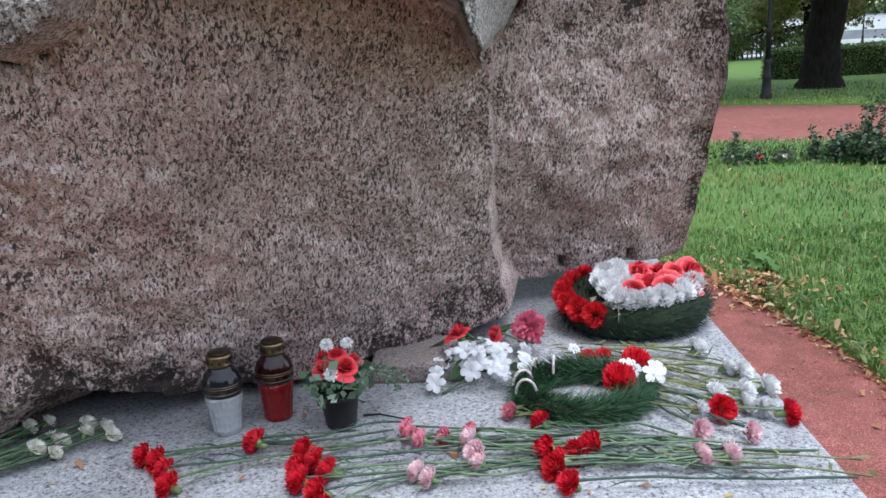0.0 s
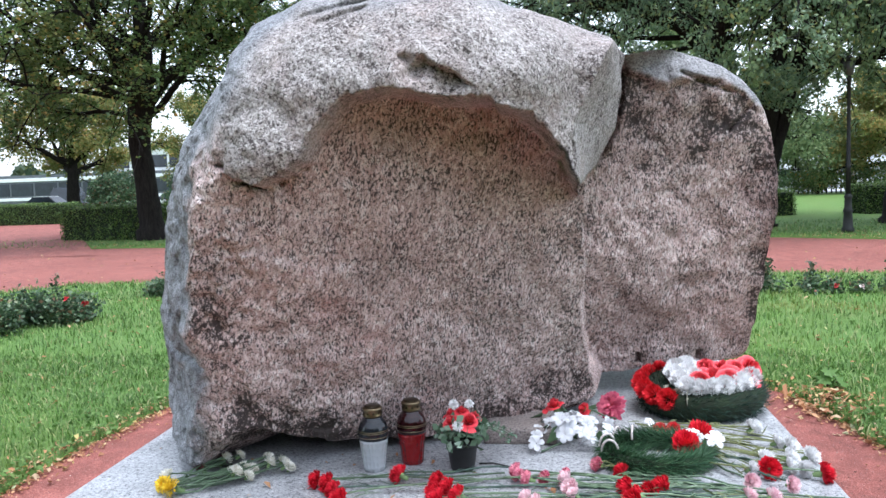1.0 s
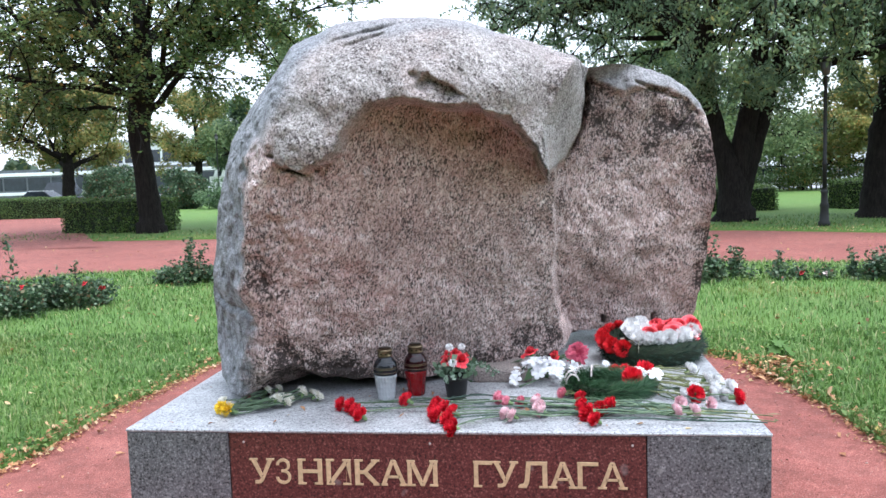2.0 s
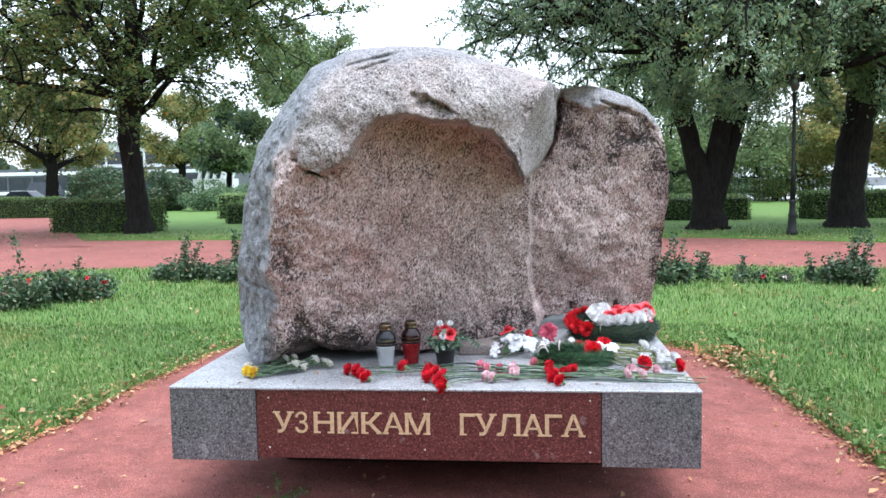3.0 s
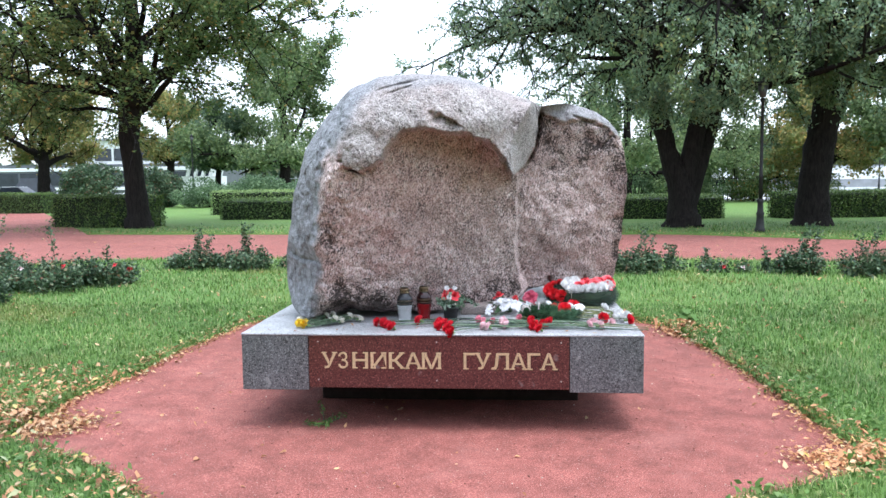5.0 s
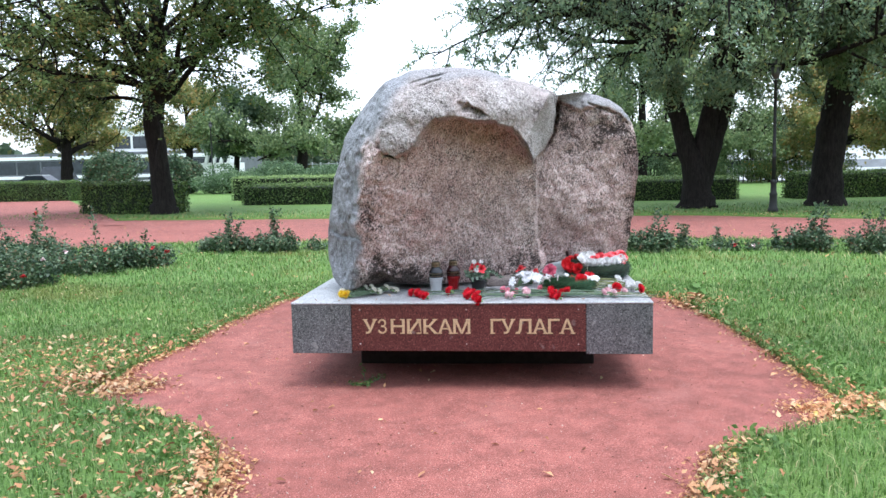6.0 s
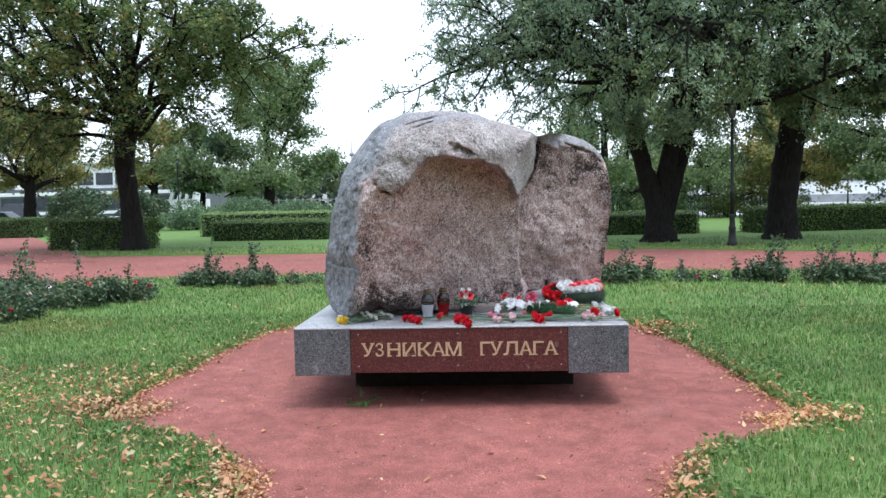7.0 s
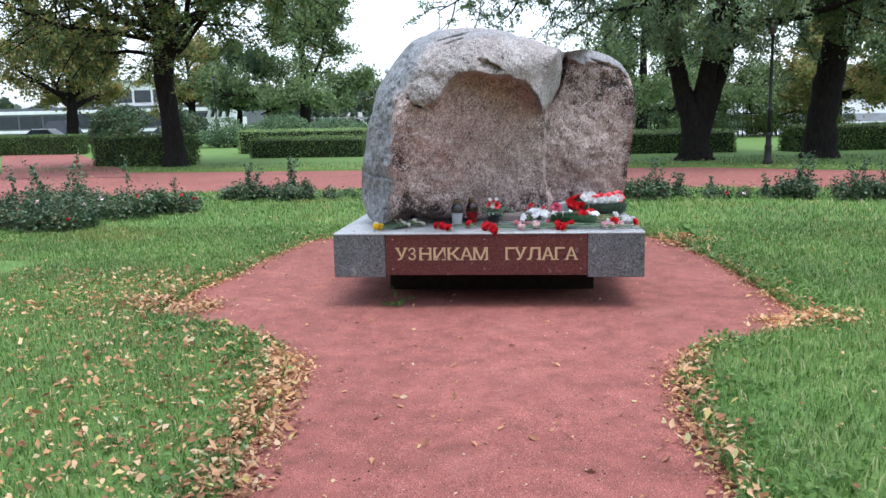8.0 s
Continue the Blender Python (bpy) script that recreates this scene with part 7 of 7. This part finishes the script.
def build_car(x, y, turn, paint, label, length=4.3, height=1.45):
    c = thing("car", pose(x, y, 0.03, 0, 0, turn), label, "car", "parked cars")
    L, W = length / 2, 0.88
    side = [(-L, 0.35), (-L, 0.72), (-L * 0.93, 0.86), (-L * 0.52, 0.95), (L * 0.62, 0.98), (L * 0.97, 0.84), (L, 0.5), (L * 0.96, 0.3), (-L * 0.95, 0.3)]
    roof = [(-L * 0.5, 0.94), (-L * 0.22, height), (L * 0.36, height), (L * 0.66, 0.97)]

    def prism(outline, w0, w1):
        bm = bmesh.new()
        a = [bm.verts.new((px, -(w1 if i in (1, 2) and w1 != w0 else w0), pz)) for i, (px, pz) in enumerate(outline)]
        b = [bm.verts.new((px, (w1 if i in (1, 2) and w1 != w0 else w0), pz)) for i, (px, pz) in enumerate(outline)]
        bm.faces.new(a)
        bm.faces.new(b[::-1])
        for i in range(len(outline)):
            j = (i + 1) % len(outline)
            bm.faces.new((a[j], a[i], b[i], b[j]))
        bmesh.ops.recalc_face_normals(bm, faces=bm.faces)
        bmesh.ops.bevel(bm, geom=bm.edges[:], offset=0.05, segments=2, affect="EDGES", profile=0.5)
        return bm

    part("body", prism(side, W, W), paint, c)
    part("cabin_glass", prism(roof, W * 0.94, W * 0.78), M_DARKGLASS, c, "dark car windows")
    bm = bmesh.new()
    box(bm, -L * 0.2, L * 0.34, -W * 0.74, W * 0.74, height - 0.02, height + 0.03, 0.02)
    part("roof", bm, paint, c)
    for px in (-L * 0.62, L * 0.62):
        for py in (-W + 0.06, W - 0.06):
            bm = bmesh.new()
            bmesh.ops.create_cone(bm, cap_ends=True, segments=20, radius1=0.31, radius2=0.31, depth=0.2, matrix=Matrix.Translation((px, py, 0.31)) @ Matrix.Rotation(math.pi / 2, 4, "X"))
            wh = part("wheel", bm, M_TYRE, c)
            bm = bmesh.new()
            bmesh.ops.create_cone(bm, cap_ends=True, segments=16, radius1=0.19, radius2=0.17, depth=0.215, matrix=Matrix.Translation((px, py, 0.31)) @ Matrix.Rotation(math.pi / 2, 4, "X"))
            part("rim", bm, M_CHROME, wh)
    return c


build_car(-36.0, 51.5, 3, M_CARWHITE, "white parked car beyond the hedge")
build_car(-31.2, 51.8, 0, M_CARRED, "dark red parked car beyond the hedge")
build_car(-42.5, 52.0, 2, M_CARWHITE, "white parked car at the street")
build_car(-26.5, 52.5, 0, M_CARWHITE, "pale parked car behind the shrubs")
build_car(-38.5, 58.0, 0, M_CARGREY, "dark tall van parked across the street", 5.2, 2.1)
build_car(16.0, 56.5, 0, M_CARWHITE, "white car beyond the fence")
build_car(34.0, 57.0, 0, M_CARWHITE, "white car on the embankment road", 4.6, 1.5)


def build_boat_house():
    """Long low white building with bands of dark windows and a stepped upper storey."""
    h = thing("riverside_building", pose(-78, 84, 0), "long low dark building with white bands and windows", "building")
    bm = bmesh.new()
    box(bm, 0, 46, 0, 8, 0, 3.9)
    part("wall", bm, M_DARKWALL, h)
    for z0, z1 in ((0.95, 1.3), (3.15, 3.55)):
        bm = bmesh.new()
        box(bm, -0.2, 46.2, -0.12, 0.0, z0, z1, 0.02, 1)
        part("white_band", bm, M_WHITEWALL, h, "white painted band along the wall")
    for x in np.arange(1.0, 44.0, 3.0):
        bm = bmesh.new()
        box(bm, x, x + 2.75, -0.06, 0.1, 1.5, 2.95, 0.02, 1)
        part("window", bm, M_DARKGLASS, h)
    bm = bmesh.new()
    box(bm, 28, 42, 0.8, 7, 3.9, 6.6)
    up = part("upper_storey", bm, M_WHITEWALL, h)
    for x in np.arange(28.4, 41.0, 2.3):
        bm = bmesh.new()
        box(bm, x, x + 2.0, 0.74, 0.9, 4.3, 5.7, 0.02, 1)
        part("window", bm, M_DARKGLASS, up)
    bm = bmesh.new()
    box(bm, 27.6, 42.4, 0.5, 7.3, 6.6, 6.85)
    part("roof", bm, M_GREYWALL, h)
    return h


def build_kiosk():
    """White structure with slanted fins behind the shrubs."""
    k = thing("pavilion", pose(-30.9, 70, 0), "white pavilion with slanted fins behind the shrubs", "pavilion")
    bm = bmesh.new()
    box(bm, 0, 3.4, 0, 3, 0, 2.3)
    part("base", bm, M_WHITEWALL, k)
    for i in range(4):
        bm = bmesh.new()
        box(bm, -0.14, 0.14, -0.15, 2.8, 0, 2.2)
        bmesh.ops.transform(bm, matrix=Matrix.Translation((0.6 + i * 0.75, 0, 2.25)) @ Matrix.Rotation(radians(17), 4, "Y"), verts=bm.verts)
        part("fin", bm, M_WHITEWALL, k)
    bm = bmesh.new()
    box(bm, 0.8, 2.7, 0.2, 2.6, 2.3, 4.0)
    part("window", bm, M_DARKGLASS, k)
    bm = bmesh.new()
    box(bm, 0.6, 3.4, -0.2, 2.9, 4.25, 4.45)
    part("roof", bm, M_WHITEWALL, k)
    return k


build_boat_house()
build_kiosk()


def build_fence(x0, x1, y, h, gap, material, label, post=0.06):
    f = thing("fence", pose(x0, y, 0), label, "fence")
    me = None
    n = int((x1 - x0) / gap)
    for i in range(n + 1):
        if me is None:
            bm = bmesh.new()
            box(bm, -post, post, -post, post, 0, h, 0.012, 1)
            ob = part("post", bm, material, f)
            me = ob.data
        else:
            ob = new("post", me)
            ob.parent = f
        ob.location = (i * gap, 0, 0)
    for z in (h * 0.35, h * 0.9):
        bm = bmesh.new()
        box(bm, 0, x1 - x0, -0.04, 0.04, z, z + 0.07)
        part("rail", bm, material, f)
    return f


build_fence(-26, -6, 80, 2.2, 0.9, M_GREYWALL, "pale metal railing along the embankment", 0.07)
build_fence(7, 20, 50.5, 1.7, 0.28, M_IRON, "dark iron railing at the park's edge", 0.035)


def build_parapet(x0, x1, y):
    p = thing("embankment_wall", pose(x0, y, 0), "long pale embankment wall with a grey band", "wall")
    L = x1 - x0
    for name, y0, z0, z1, m in (("base_course", 0.0, 0.0, 0.6, M_WHITEWALL), ("band", 0.05, 0.6, 1.35, M_GREYWALL), ("upper_wall", 0.02, 1.35, 2.55, M_WHITEWALL), ("coping", -0.06, 2.55, 2.65, M_GREYWALL)):
        bm = bmesh.new()
        box(bm, 0, L, y0, 0.7, z0, z1, 0.01, 1)
        part(name, bm, m, p)
    return p


build_parapet(18, 110, 73)
for k, x in enumerate((23, 29.5, 36, 42)):
    build_lamp(x, 60 + k, 5.0, "dark lamp post on the embankment")


def distant_woods():
    rng = np.random.default_rng(301)
    n = 26000
    a = rng.uniform(-1.15, 1.15, n)
    d = rng.uniform(170, 215, n)
    top = 7.5 + 2.5 * np.sin(a * 23) + 1.5 * np.sin(a * 61 + 1) + 1.0 * np.sin(a * 140)
    z = top * np.sqrt(rng.uniform(0.0, 1, n))
    c = np.stack([d * np.sin(a), d * np.cos(a), z], 1)
    v, f = leaf_quads(rng, c, 1.9, 1.5, 0.0)
    ob = raw("distant_woods", v, f, M_WOODS)
    return tagged(ob, "far line of trees across the river", "woods", kind="stuff")


distant_woods()


def build_mast(x, y, h):
    m = thing("mast", pose(x, y, 0), "thin far mast with a small round head", "mast")
    v, f = lathe([(0.0, 0), (0.35, 0), (0.16, h * 0.75), (0.06, h), (0.0, h)], 8)
    raw("pole", v, f, M_GREYWALL, m)
    v, f = lathe([(0.0, h * 0.72), (0.6, h * 0.735), (0.75, h * 0.76), (0.2, h * 0.79), (0.0, h * 0.79)], 10)
    raw("head", v, f, M_GREYWALL, m)


build_mast(-34.4, 200, 18.5)
for k, (x, y, r, h) in enumerate(((12.5, 49, 2.4, 2.2), (16.5, 49.5, 2.2, 1.8), (9.0, 49, 2.5, 2.4), (20.0, 49, 2.2, 2.0), (-4.0, 46, 2.6, 1.3), (1.0, 46, 2.6, 1.3))):
    build_shrub(120 + k, x, y, r, h, "rounded leafy shrub at the park's edge", M_LINDEN if k % 2 else M_SHRUB, n=3500)


def unseen_leaf_belt():
    """Unseen leaves added behind the camera to block low light from the sky."""
    rng = np.random.default_rng(305)
    n = 20000
    a = rng.uniform(0.62 * math.pi, 1.38 * math.pi, n)
    d = rng.uniform(21, 30, n)
    top = 10.5 + 2.0 * np.sin(a * 9) + 1.2 * np.sin(a * 23 + 1)
    c = np.stack([d * np.sin(a), -6 + d * np.cos(a), 0.3 + top * rng.uniform(0.0, 1, n)], 1)
    v, f = leaf_quads(rng, c, 1.1, 0.9, 0.0)
    ob = raw("unseen_leaf_belt", v, f, M_HEDGE)
    return tagged(ob, "unseen belt of leaves added to block low sky light", "trees", kind="stuff")


unseen_leaf_belt()
